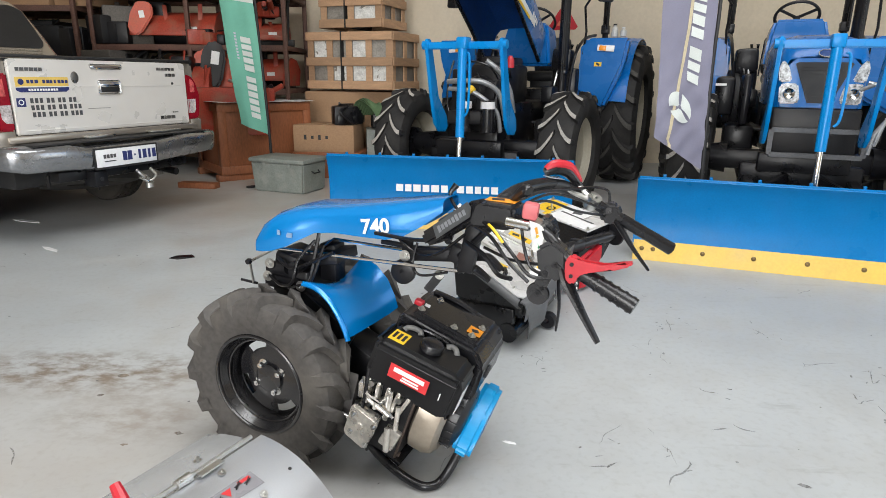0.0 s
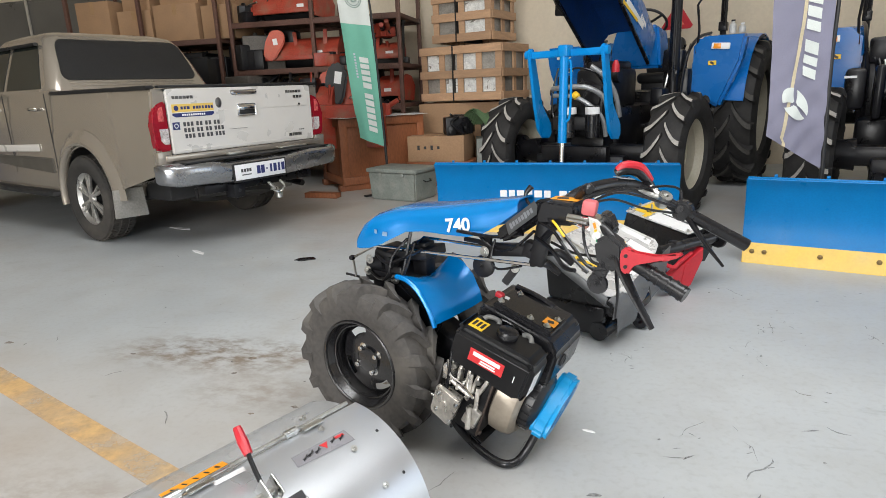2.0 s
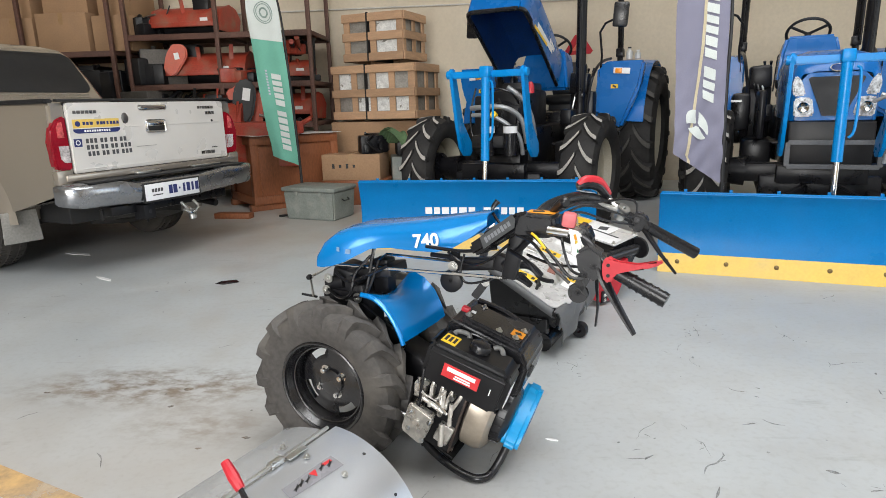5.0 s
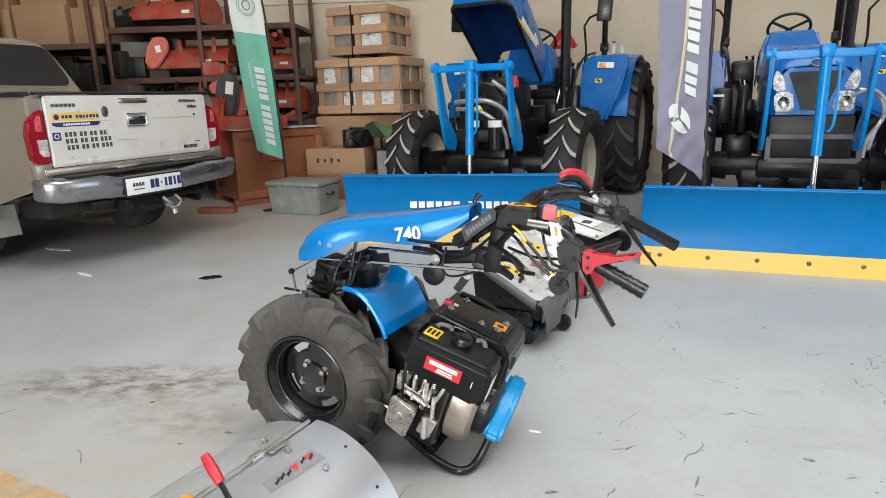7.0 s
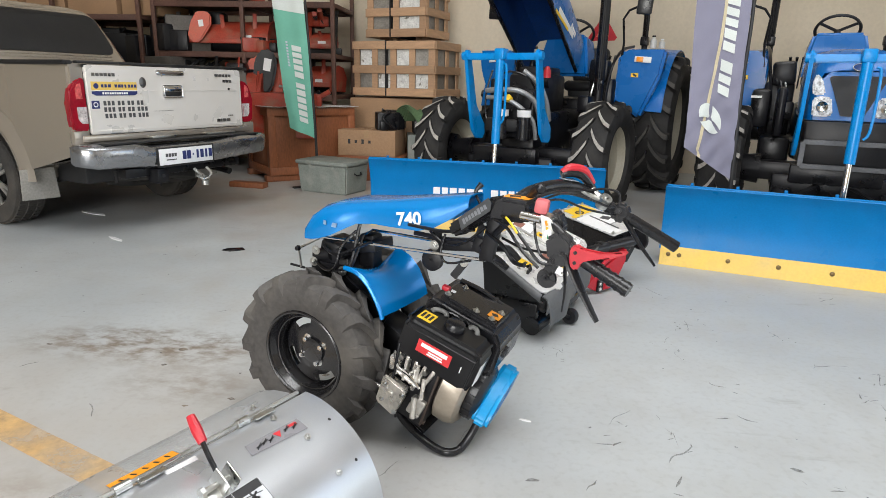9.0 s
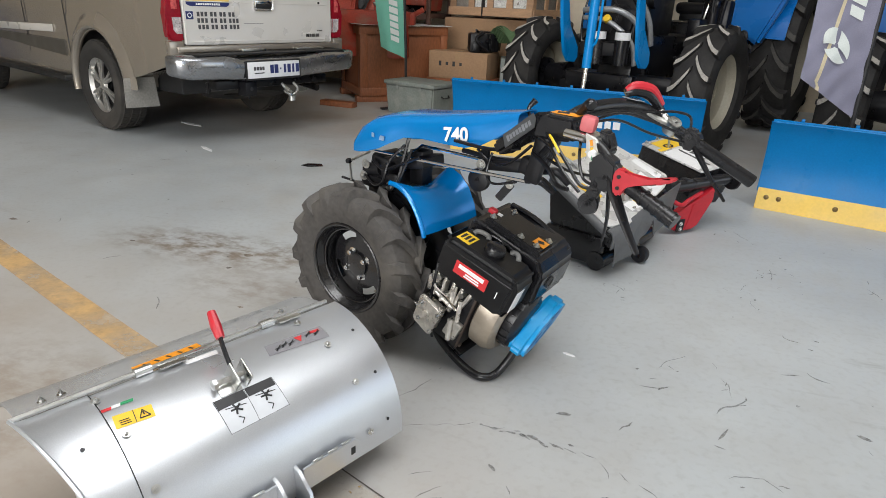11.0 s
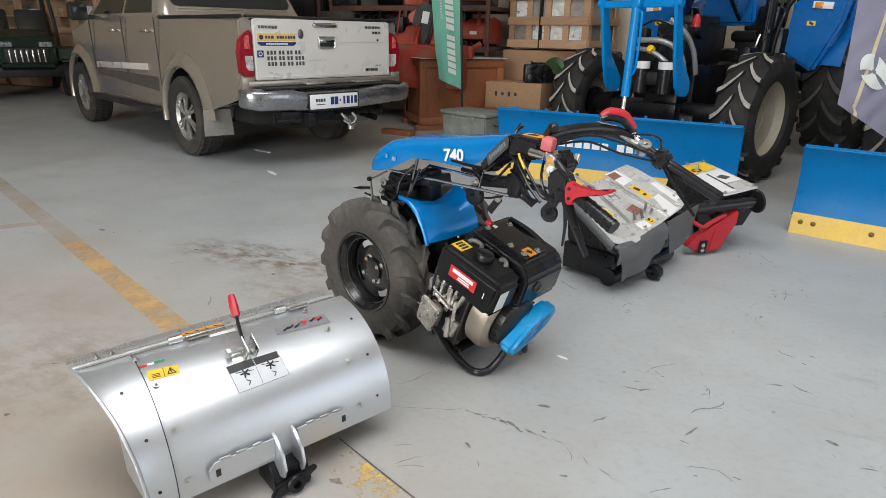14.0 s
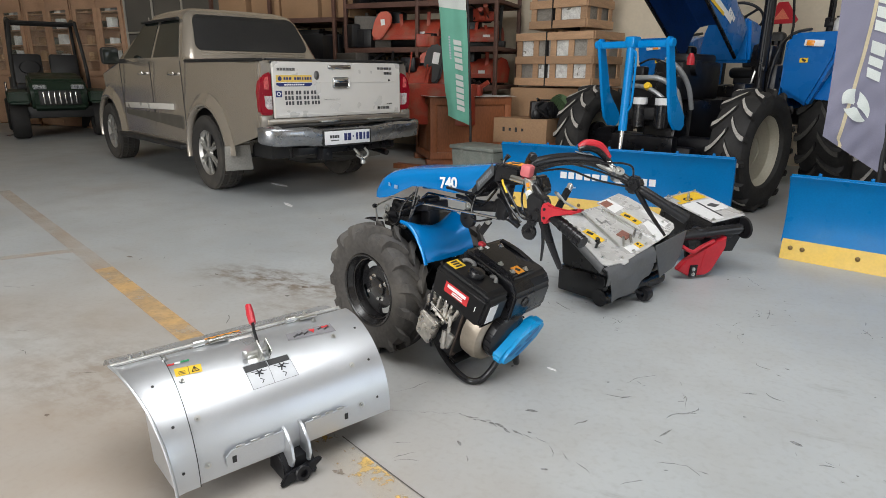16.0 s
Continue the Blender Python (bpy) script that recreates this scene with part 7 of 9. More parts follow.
    # front end
    for sy in (-1, 1):
        part("headlamp", box(shape(), (0.25, 0.20, 0.16), (4.78, sy * 0.58, 0.90), (0, 0, -25 * sy), 0.05, 3), LENS, th, "clear headlamp")
    part("front_bumper", box(shape(), (0.30, 1.55, 0.30), (4.86, 0, 0.58), (0, 0, 0), 0.09, 3), CAR_PAINT, th)
    part("windscreen", sheet(shape(), [[(ring(z)[1] + 0.006, y, z) for y in np.linspace(-ring(z)[2] + 0.14, ring(z)[2] - 0.14, 5)] for z in np.linspace(1.29, 1.70, 5)], 0.006), CAR_GLASS, th, "windscreen")
    return th


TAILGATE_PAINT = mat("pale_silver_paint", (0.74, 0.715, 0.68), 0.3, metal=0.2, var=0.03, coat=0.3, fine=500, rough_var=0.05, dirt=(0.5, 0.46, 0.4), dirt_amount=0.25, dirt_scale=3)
EMBLEM = mat("dull_chrome_emblem", (0.22, 0.21, 0.2), 0.3, metal=0.8, var=0.1)
build_pickup()
# ---- feather banners ----
BANNER_GREEN = mat("green_banner_cloth", (0.17, 0.44, 0.34), 0.8, var=0.1, scale=5, fine=200, spec=0.1)
BANNER_WHITE = mat("white_banner_cloth", (0.62, 0.66, 0.64), 0.8, var=0.08, scale=5, fine=200, spec=0.1)
BANNER_VIOLET = mat("violet_grey_banner_cloth", (0.225, 0.222, 0.295), 0.8, var=0.1, scale=4, fine=200, spec=0.1)
BANNER_CREAM = mat("cream_banner_print", (0.55, 0.48, 0.33), 0.8, var=0.1, spec=0.1)
BANNER_LILAC = mat("lilac_banner_print", (0.50, 0.50, 0.60), 0.8, var=0.08, spec=0.1)


def build_banner(name, base, pole_pts, left_pts, tip, label, kind):
    """A feather flag: leaning pole, cloth hanging from it. Points are (x, z) beside the base."""
    th = empty(name, pose(base[0], base[1], 0), label, "banner", "feather banners")
    bm = shape()
    tube(bm, [(x, 0, z) for x, z in pole_pts], [0.016, 0.015, 0.013, 0.011, 0.008], 10)
    part("pole", bm, CAR_BLACK, th, "black pole")
    bm = shape()
    for a in (45, -45):
        box(bm, (0.60, 0.05, 0.02), (pole_pts[0][0], 0, 0.01), (0, 0, a), 0.004)
    rod(bm, (pole_pts[0][0], 0, 0.0), (pole_pts[0][0], 0, 0.16), 0.025, seg=12)
    part("cross_base", bm, CAR_BLACK, th, "black cross foot")
    px, pz = [p[0] for p in pole_pts], [p[1] for p in pole_pts]
    lx, lz = [p[0] for p in left_pts], [p[1] for p in left_pts]

    def at(u, v, lift=0.0):
        """u from the loose edge to the pole, v from the bottom to the top."""
        z0 = left_pts[0][1] + (tip[1] - left_pts[0][1]) * u
        z = z0 + (lz[-1] - z0) * v
        xl, xr = float(np.interp(z, lz, lx)), float(np.interp(z, pz, px)) - 0.01
        if v < 0.12:
            xl = left_pts[0][0] + (xl - left_pts[0][0]) * min(1, v / 0.12)
        x = xl + (xr - xl) * u
        wave = 0.018 * math.sin(z * 5 + u * 4) * (1 - u) + 0.01 * math.sin(u * 9 + z * 2)
        if kind != "green":
            low = max(0.0, 1 - v * 1.6)
            wave += 0.007 * math.sin(z * 21 + u * 9 + 1.5 * math.sin(z * 6)) * (0.35 + low) * u * (1 - 0.4 * u) + 0.006 * low * math.sin(z * 33 - u * 14)
        return (x, wave - lift, z)

    def cloth(name, u0, u1, v0, v1, mm, lift=0.0, n=22, k=90, label="", parent=th):
        bm = shape()
        sheet(bm, [[at(u, v, lift) for u in np.linspace(u0, u1, n)] for v in np.linspace(v0, v1, k)])
        return part(name, bm, mm, parent, label, angle=80)

    main = cloth("cloth", 0, 1, 0, 1, BANNER_GREEN if kind == "green" else BANNER_VIOLET, label="hanging banner cloth")
    if kind == "green":
        cloth("white_panel", 0, 1, 0.545, 1, BANNER_WHITE, 0.004, parent=main)
        ring = shape()
        for r in (0.105, 0.085, 0.045):
            pts = []
            for a in np.linspace(0, 360, 33):
                u, v = 0.52 + r * 2.7 * math.cos(radians(a)), 0.665 + r * 0.44 * math.sin(radians(a))
                pts.append(at(min(max(u, 0.02), 0.98), v, 0.008))
            tube(ring, pts, 0.0045 if r > 0.05 else 0.009, 5, curved=False)
        part("emblem", ring, mat("grey_green_print", (0.25, 0.33, 0.3), 0.8), main, "round emblem")
        v = 0.055
        for w in (0.026, 0.028, 0.026, 0.028, 0.03, 0.026, -0.014, 0.03, 0.026, 0.024, 0.024, 0.028):
            if w > 0:
                cloth("letter_bar", 0.47, 0.78, v, v + w * 0.86, BANNER_WHITE, 0.007, 2, 2, parent=main)
            v += abs(w) + 0.0035
        for k in range(9):
            cloth("small_bar", 0.30, 0.36, 0.30 + k * 0.013, 0.308 + k * 0.013, BANNER_LILAC, 0.007, 2, 2, parent=main)
    else:
        bm = shape()
        rows = []
        for v in np.linspace(0.0, 1, 90):
            c = 0.30 + 0.24 * math.sin((v - 0.08) * 3.2) * (v > 0.02)
            rows.append([at(min(max(c + d, 0.01), 0.97), v, 0.005) for d in (-0.028, 0.028)])
        sheet(bm, rows)
        part("swoosh", bm, BANNER_CREAM, main, "cream curved stripe")
        bm = shape()
        for k in range(3):
            a0 = 90 + 120 * k
            rows = []
            for f in np.linspace(0.14, 1, 8):
                cut = 14 * (1 - f) / 0.86 + 8
                rows.append([at(0.46 + 0.25 * f * math.cos(radians(a)), 0.155 + 0.048 * f * math.sin(radians(a)), 0.009) for a in np.linspace(a0 + cut, a0 + 120 - cut, 12)])
            sheet(bm, rows)
        part("emblem", bm, BANNER_WHITE, main, "pale three-leaf emblem")
        v = 0.255
        for w in (0.034, 0.03, 0.042, -0.016, 0.034, 0.036, 0.028, 0.028, 0.034, 0.034, 0.034):
            if w > 0:
                cloth("letter_bar", 0.56, 0.78, v, v + w * 0.86, BANNER_WHITE, 0.008, 5, 5, parent=main)
            v += abs(w) + 0.005
    return th


build_banner("feather_banner", (-1.90, 6.45), [(0.0, 0.0), (0.0, 0.5), (-0.04, 1.45), (-0.10, 2.25), (-0.30, 3.0)], [(-0.30, 0.655), (-0.40, 1.46), (-0.44, 2.2), (-0.42, 2.6), (-0.32, 2.95)], (-0.01, 0.545), "green and white feather banner on a black pole", "green")
build_banner("feather_banner", (1.85, 4.22), [(0.0, 0.0), (0.0, 0.5), (-0.02, 1.2), (-0.025, 1.8), (-0.12, 2.7)], [(-0.362, 0.77), (-0.372, 1.32), (-0.393, 1.77), (-0.36, 2.3), (-0.20, 2.65)], (-0.005, 0.548), "violet grey feather banner with pale lettering bars on a black pole", "violet")

# ---- mower attachments on the floor ----
PLATE_ZINC = mat("bare_zinc_plate", (0.70, 0.70, 0.70), 0.3, metal=0.35, var=0.12, scale=8, dirt=(0.35, 0.33, 0.3), dirt_amount=0.4)
RUST = mat("worn_brown_paint", (0.28, 0.12, 0.09), 0.6, var=0.3)


def on_axes(origin, u, n):
    """A placing matrix from its origin, the direction of its x axis and its upward normal."""
    u, n = Vector(u).normalized(), Vector(n).normalized()
    v = n.cross(u)
    m = Matrix((u, v, n)).transposed().to_4x4()
    m.translation = origin
    return m


def build_flail_mower():
    th = empty("flail_mower", pose(-0.018, 0.004, 0, 0, 0, 64.5), "black flail mower attachment with zinc top plate and rubber flaps", "mower")
    B, C = 0.1116, 0.3884

    def top(x, y):
        """Height of the sloping top plate."""
        return -0.2247 + B * x + C * y

    m = on_axes((2.5, 0.75, top(2.5, 0.75)), (1, 0, B), (-B, -C, 1))
    bm = shape()
    prism(bm, [(0.64, 0.11), (0.62, 0.20), (0.64, 0.235), (0.98, 0.375), (1.0, 0.33), (0.98, 0.14)], 2.40, 2.95, "yz", 0.015)
    for v in bm.verts:
        v.co.z += B * (v.co.x - 2.3) * (v.co.z > 0.15)
    for x in (2.40, 2.92):
        box(bm, (0.04, 0.30, 0.14), (x, 0.83, 0.09), (0, 0, 0), 0.01)
    rod(bm, (2.37, 0.70, 0.046), (2.94, 0.70, 0.046), 0.045, seg=16)
    part("housing", bm, BLACK, th, "black mower housing with a low roller")

    def onp(name, bm, mm, label=""):
        bm.transform(m)
        return part(name, bm, mm, plate, label)

    def flat(pts, z0, z1, bevel=0.0012):
        return prism(shape(), [(x - 2.5, (y - 0.75) * 1.073) for x, y in pts], z0, z1, "xy", bevel)

    bm = flat([(2.252, 0.622), (2.27, 0.60), (2.346, 0.588), (2.358, 0.568), (2.398, 0.57), (2.41, 0.584), (2.62, 0.592), (2.695, 0.598), (2.70, 0.955), (2.44, 0.985), (2.36, 0.95)], -0.003, 0.004)
    bm.transform(m)
    plate = part("top_plate", bm, PLATE_ZINC, th, "bare zinc top plate with slots and stickers")
    onp("side_plate", flat([(2.702, 0.60), (2.85, 0.612), (2.935, 0.63), (2.975, 0.66), (2.962, 0.94), (2.94, 0.995), (2.72, 0.99)], -0.010, -0.004), PLATE_ZINC, "zinc side plate")
    onp("fold", box(shape(), (0.012, 0.37, 0.014), (0.197, 0.02, 0.004), (0, 0, 0), 0.003), PLATE_ZINC)
    for x, y, w, h, mm in ((2.41, 0.79, 0.048, 0.115, DECAL_YELLOW), (2.77, 0.80, 0.05, 0.118, DECAL_YELLOW), (2.575, 0.628, 0.045, 0.040, DECAL_YELLOW), (2.76, 0.955, 0.075, 0.05, RUST)):
        z = -0.0032 if x > 2.7 else 0.0048
        onp("sticker", box(shape(), (w, h, 0.001), (x - 2.5, (y - 0.75) * 1.073, z), (0, 0, 2)), mm, "worn brown sticker" if mm is RUST else "yellow warning sticker")
        if mm is not RUST:
            onp("sticker_mark", box(shape(), (w * 0.45, h * 0.3, 0.001), (x - 2.5, (y - 0.75) * 1.073 + h * 0.22, z + 0.0008), (0, 0, 20)), DECAL_BLACK)
            onp("sticker_mark", box(shape(), (w * 0.5, h * 0.14, 0.001), (x - 2.5, (y - 0.75) * 1.073 - h * 0.22, z + 0.0008)), DECAL_BLACK)
    # worn white labels; the second patch is white glare painted on the side plate
    for pts, z in (([(2.71, 0.875), (2.83, 0.885), (2.82, 0.985), (2.72, 0.985)], -0.0038), ([(2.72, 0.605), (2.83, 0.618), (2.85, 0.745), (2.795, 0.74)], -0.0038), ([(2.47, 0.605), (2.545, 0.60), (2.55, 0.65), (2.475, 0.655)], 0.0042), ([(2.88, 0.66), (2.94, 0.67), (2.945, 0.82), (2.90, 0.82)], -0.0038)):
        onp("paper_label", flat(pts, z, z + 0.001, 0), WHITE, "white patch, worn label and painted glare")
    for x, y, w, h in ((2.555, 0.86, 0.012, 0.055), (2.575, 0.842, 0.055, 0.012), (2.592, 0.83, 0.012, 0.05)):
        onp("slot", box(shape(), (w, h, 0.001), (x - 2.5, (y - 0.75) * 1.073, 0.0046), (0, 0, -12)), mat("slot_shade", (0.25, 0.25, 0.25), 0.6) if "slot_shade" not in bpy.data.materials else bpy.data.materials["slot_shade"])
    bm = shape()
    bar(bm, (0.017, 0.19, 0.011), (-0.049, -0.09, 0.011), 0.012, 0.010, 0.002)
    bar(bm, (0.16, 0.18, 0.011), (0.175, -0.05, 0.011), 0.012, 0.010, 0.002)
    onp("rail", bm, ZINC, "bright adjusting rails")
    onp("rail_slide", box(shape(), (0.07, 0.06, 0.004), (0.075, -0.035, 0.006), (0, 0, 8), 0.001), RUST, "rust-brown slide plate")
    for p0, p1 in (((-0.02, -0.10), (0.03, -0.055)), ((0.03, -0.11), (0.085, -0.06)), ((0.10, -0.075), (0.155, -0.045)), ((0.12, -0.10), (0.15, -0.085))):
        onp("toggle", rod(shape(), (*p0, 0.014), (*p1, 0.022), 0.008, 0.006, seg=10), ZINC, "bright toggle clamp")
    for x, y in ((-0.20, -0.10), (-0.16, 0.02), (-0.12, 0.14), (-0.11, -0.155), (0.0, -0.15), (0.12, -0.145), (0.175, 0.14), (0.02, 0.215), (0.24, -0.12), (0.42, -0.06)):
        onp("bolt", bolt_head(shape(), (x, y, 0.004 if x < 0.2 else -0.004), (0, 0, 1), 0.006), ZINC)
    bm = shape()
    rod(bm, (-0.165, -0.03, 0.0), (-0.165, -0.03, 0.035), 0.008, seg=8)
    box(bm, (0.05, 0.014, 0.016), (-0.165, -0.03, 0.038), (0, 0, 30), 0.004)
    box(bm, (0.03, 0.012, 0.014), (-0.15, -0.02, 0.03), (0, 20, -40), 0.003)
    onp("wing_knob", bm, BLACK, "black wing knob")
    # rolled rubber apron round the front and the side, flaps below it
    rows = []
    for x in np.linspace(2.245, 2.652, 16):
        p = top(x, 0.595)
        bulge = 0.008 * math.sin(x * 23)
        rows.append([(x, 0.605, p - 0.006), (x, 0.585, p - 0.012), (x, 0.572 + bulge * 0.5, p - 0.035), (x, 0.575 + bulge, p - 0.085)])
    part("front_apron", sheet(shape(), rows, 0.006), FLAP, th, "grey rubber apron", angle=70)
    rows = []
    for k in np.linspace(0, 1, 10):
        x, y = 2.25 + 0.10 * k, 0.61 + 0.35 * k
        p = top(x, y)
        rows.append([(x + 0.006, y, p - 0.006), (x - 0.010, y, p - 0.012), (x - 0.012, y, p - 0.03), (x + 0.03, y, p - 0.05)])
    part("side_apron", sheet(shape(), rows, 0.006), FLAP, th, "black rubber apron", angle=70)
    rows = []
    for k in np.linspace(0, 1, 12):
        x = 2.262 + 0.385 * k
        p = top(x, 0.59)
        low = 0.067 + 0.075 * k ** 1.5
        w = 0.010 * math.sin(k * 9)
        rows.append([(x, 0.578, p - 0.05), (x + 0.012 * (1 - k), 0.572 + w * 0.4, p - 0.10), (x + 0.03 * (1 - k), 0.578 + w, (p - 0.1 + low) / 2), (x + 0.046 * (1 - k), 0.588 + w * 1.4, low)])
    part("rubber_flap", sheet(shape(), rows, 0.005), FLAP, th, "grey rubber flap", angle=70)
    rows = []
    for k in np.linspace(0, 1, 10):
        x0, x1 = 2.665 + 0.315 * k, 2.795 + 0.20 * k
        p, low = top(x0, 0.60), 0.089 + 0.085 * k
        w = 0.008 * math.sin(k * 7 + 1)
        rows.append([(x0 + (x1 - x0) * f, 0.585 + 0.02 * f + w * f, p - 0.008 + (low - p + 0.008) * f) for f in (0, 0.12, 0.33, 0.66, 1)])
    part("rubber_flap", sheet(shape(), rows, 0.005), FLAP, th, "grey rubber flap", angle=70)
    w = part("gauge_wheel", lathe(shape(), [(0.012, -0.024), (0.036, -0.024), (0.041, 0), (0.036, 0.024), (0.012, 0.024)], pose(2.624, 0.591, 0.042, 0, 90, 0), 20, True), BLACK_METAL, th, "small black gauge wheel")
    part("wheel_arm", bar(shape(), (2.60, 0.60, 0.05), (2.50, 0.66, 0.10), 0.03, 0.014, 0.002), BLACK_METAL, w)
    bm = shape()
    bar(bm, (2.33, 0.99, 0.44), (2.45, 1.0, 0.565), 0.03, 0.034, 0.005)
    part("hitch_bracket", bm, BLACK_METAL, th, "black upright hitch bracket")
    bm = shape()
    bar(bm, (2.44, 0.995, 0.555), (2.47, 1.0, 0.59), 0.026, 0.03, 0.004)
    bar(bm, (2.345, 1.0, 0.56), (2.40, 0.985, 0.50), 0.03, 0.012, 0.002)
    bar(bm, (2.40, 0.985, 0.505), (2.52, 0.93, 0.43), 0.04, 0.010, 0.002)
    part("hitch_arm", bm, ZINC, th, "bare zinc hitch arm")
    return th


build_flail_mower()


def build_sweeper():
    th = empty("tiller_attachment", pose(0.873, 3.25, 0, 0, 0, 37), "black and red tiller attachment with a stickered top plate", "tiller")
    m = on_axes((0, 0, 0.322), (1, 0, 0.17), (-0.17, -0.10, 1))
    bm = shape()
    prism(bm, [(0.0, 0.006), (0.01, 0.0), (0.215, 0.0), (0.228, 0.012), (0.235, 0.50), (0.215, 0.515), (0.01, 0.515), (0.0, 0.505)], -0.004, 0.004, "xy", 0.002, m)
    pl = part("top_plate", bm, PLATE_ZINC, th, "zinc top plate with stickers")

    def onp(name, bm, mm, label=""):
        bm.transform(m)
        return part(name, bm, mm, pl, label)

    onp("yellow_sticker", box(shape(), (0.17, 0.13, 0.001), (0.13, 0.42, 0.0052)), DECAL_YELLOW, "yellow warning sticker")
    onp("ring_mark", lathe(shape(), [(0.018, 0.001), (0.030, 0.001)], pose(0.10, 0.39, 0.0056), 20), DECAL_BLACK)
    onp("handle_loop", tube(shape(), [(0.085, 0.37, 0.004), (0.09, 0.375, 0.035), (0.11, 0.395, 0.04), (0.12, 0.405, 0.004)], 0.006, 8), ZINC)
    onp("white_sticker", box(shape(), (0.20, 0.19, 0.001), (0.118, 0.235, 0.0052)), WHITE, "white instruction sticker")
    onp("white_sticker", box(shape(), (0.085, 0.30, 0.001), (0.05, 0.17, 0.0048)), WHITE, "white sticker")
    onp("dark_bar", box(shape(), (0.012, 0.26, 0.001), (0.105, 0.18, 0.0066), (0, 0, -3)), DIGIT)
    onp("drawing", box(shape(), (0.05, 0.06, 0.001), (0.16, 0.22, 0.0066), (0, 0, 20)), DIGIT)
    onp("yellow_tab", box(shape(), (0.05, 0.035, 0.001), (0.035, 0.36, 0.0056)), DECAL_YELLOW)
    for x, y in ((0.02, 0.02), (0.21, 0.025), (0.22, 0.49), (0.03, 0.50), (0.12, 0.51)):
        onp("bolt", bolt_head(shape(), (x, y, 0.004), (0, 0, 1), 0.008, 0.012), ZINC)
    bm = shape()
    loft(bm, [[(-0.02, 0.06, 0.12), (0.21, 0.06, 0.12), (0.21, 0.50, 0.12), (-0.02, 0.50, 0.12)], [(-0.03, 0.02, 0.22), (0.22, 0.02, 0.22), (0.22, 0.51, 0.24), (-0.03, 0.51, 0.24)], [m @ Vector(p) for p in ((0.005, 0.005, -0.012), (0.225, 0.005, -0.012), (0.225, 0.505, -0.012), (0.005, 0.505, -0.012))]])
    part("housing", bm, BLACK, th, "black housing")
    bm = shape()
    rod(bm, (-0.22, -0.01, 0.255), (0.185, -0.02, 0.285), 0.032, seg=18)
    for x in (-0.1, 0.0, 0.1):
        box(bm, (0.05, 0.06, 0.07), (x, -0.005, 0.265), (0, 0, 0), 0.01)
    part("front_roll", bm, BLACK, th, "black front tube")
    bm = shape()
    lathe(bm, [(0.014, -0.008), (0.05, -0.008), (0.064, -0.004), (0.066, 0.008), (0.05, 0.012), (0.014, 0.012)], pose(0.20, -0.022, 0.286, 0, 86, 0), 28, True)
    part("drive_flange", bm, BLACK_METAL, th, "black round drive flange")
    bm = shape()
    prism(bm, [(-0.24, 0.06), (-0.16, 0.018), (-0.05, 0.018), (-0.01, 0.04), (0.07, 0.18), (0.07, 0.25), (-0.01, 0.205), (-0.11, 0.155), (-0.19, 0.115)], -0.055, -0.012, "xz", 0.006)
    red = part("scraper", bm, RED, th, "glossy red steel scraper")
    part("scraper_rib", prism(shape(), [(-0.10, 0.025), (-0.06, 0.03), (-0.04, 0.17), (-0.07, 0.17)], -0.059, -0.054, "xz", 0.002), RED, red)
    part("scraper_bracket", prism(shape(), [(-0.165, 0.018), (-0.115, 0.016), (-0.11, 0.088), (-0.16, 0.088)], -0.063, -0.0555, "xz", 0.002), BLACK_METAL, th)
    for z in (0.032, 0.062):
        part("bolt", bolt_head(shape(), (-0.138, -0.063, z), (0, -1, 0), 0.007), ZINC, th)
    for x, y in ((-0.09, 0.08), (0.08, 0.12), (0.02, 0.42)):
        part("leg", bar(shape(), (x, y + 0.05, 0.24), (x, y - 0.04, 0.003), 0.03, 0.02, 0.003), BLACK_METAL, th)
    part("hose", tube(shape(), [(-0.21, -0.02, 0.20), (-0.16, -0.06, 0.17), (-0.10, -0.05, 0.19), (0.0, -0.03, 0.22)], 0.012, 8), RED, th)
    return th


build_sweeper()

# ---- crates, boxes and racks along the back wall ----
def slat_mesh(name, size, material):
    return finish(box(shape(), size, (0, 0, 0), (0, 0, 0), 0.004, 1), material, name)


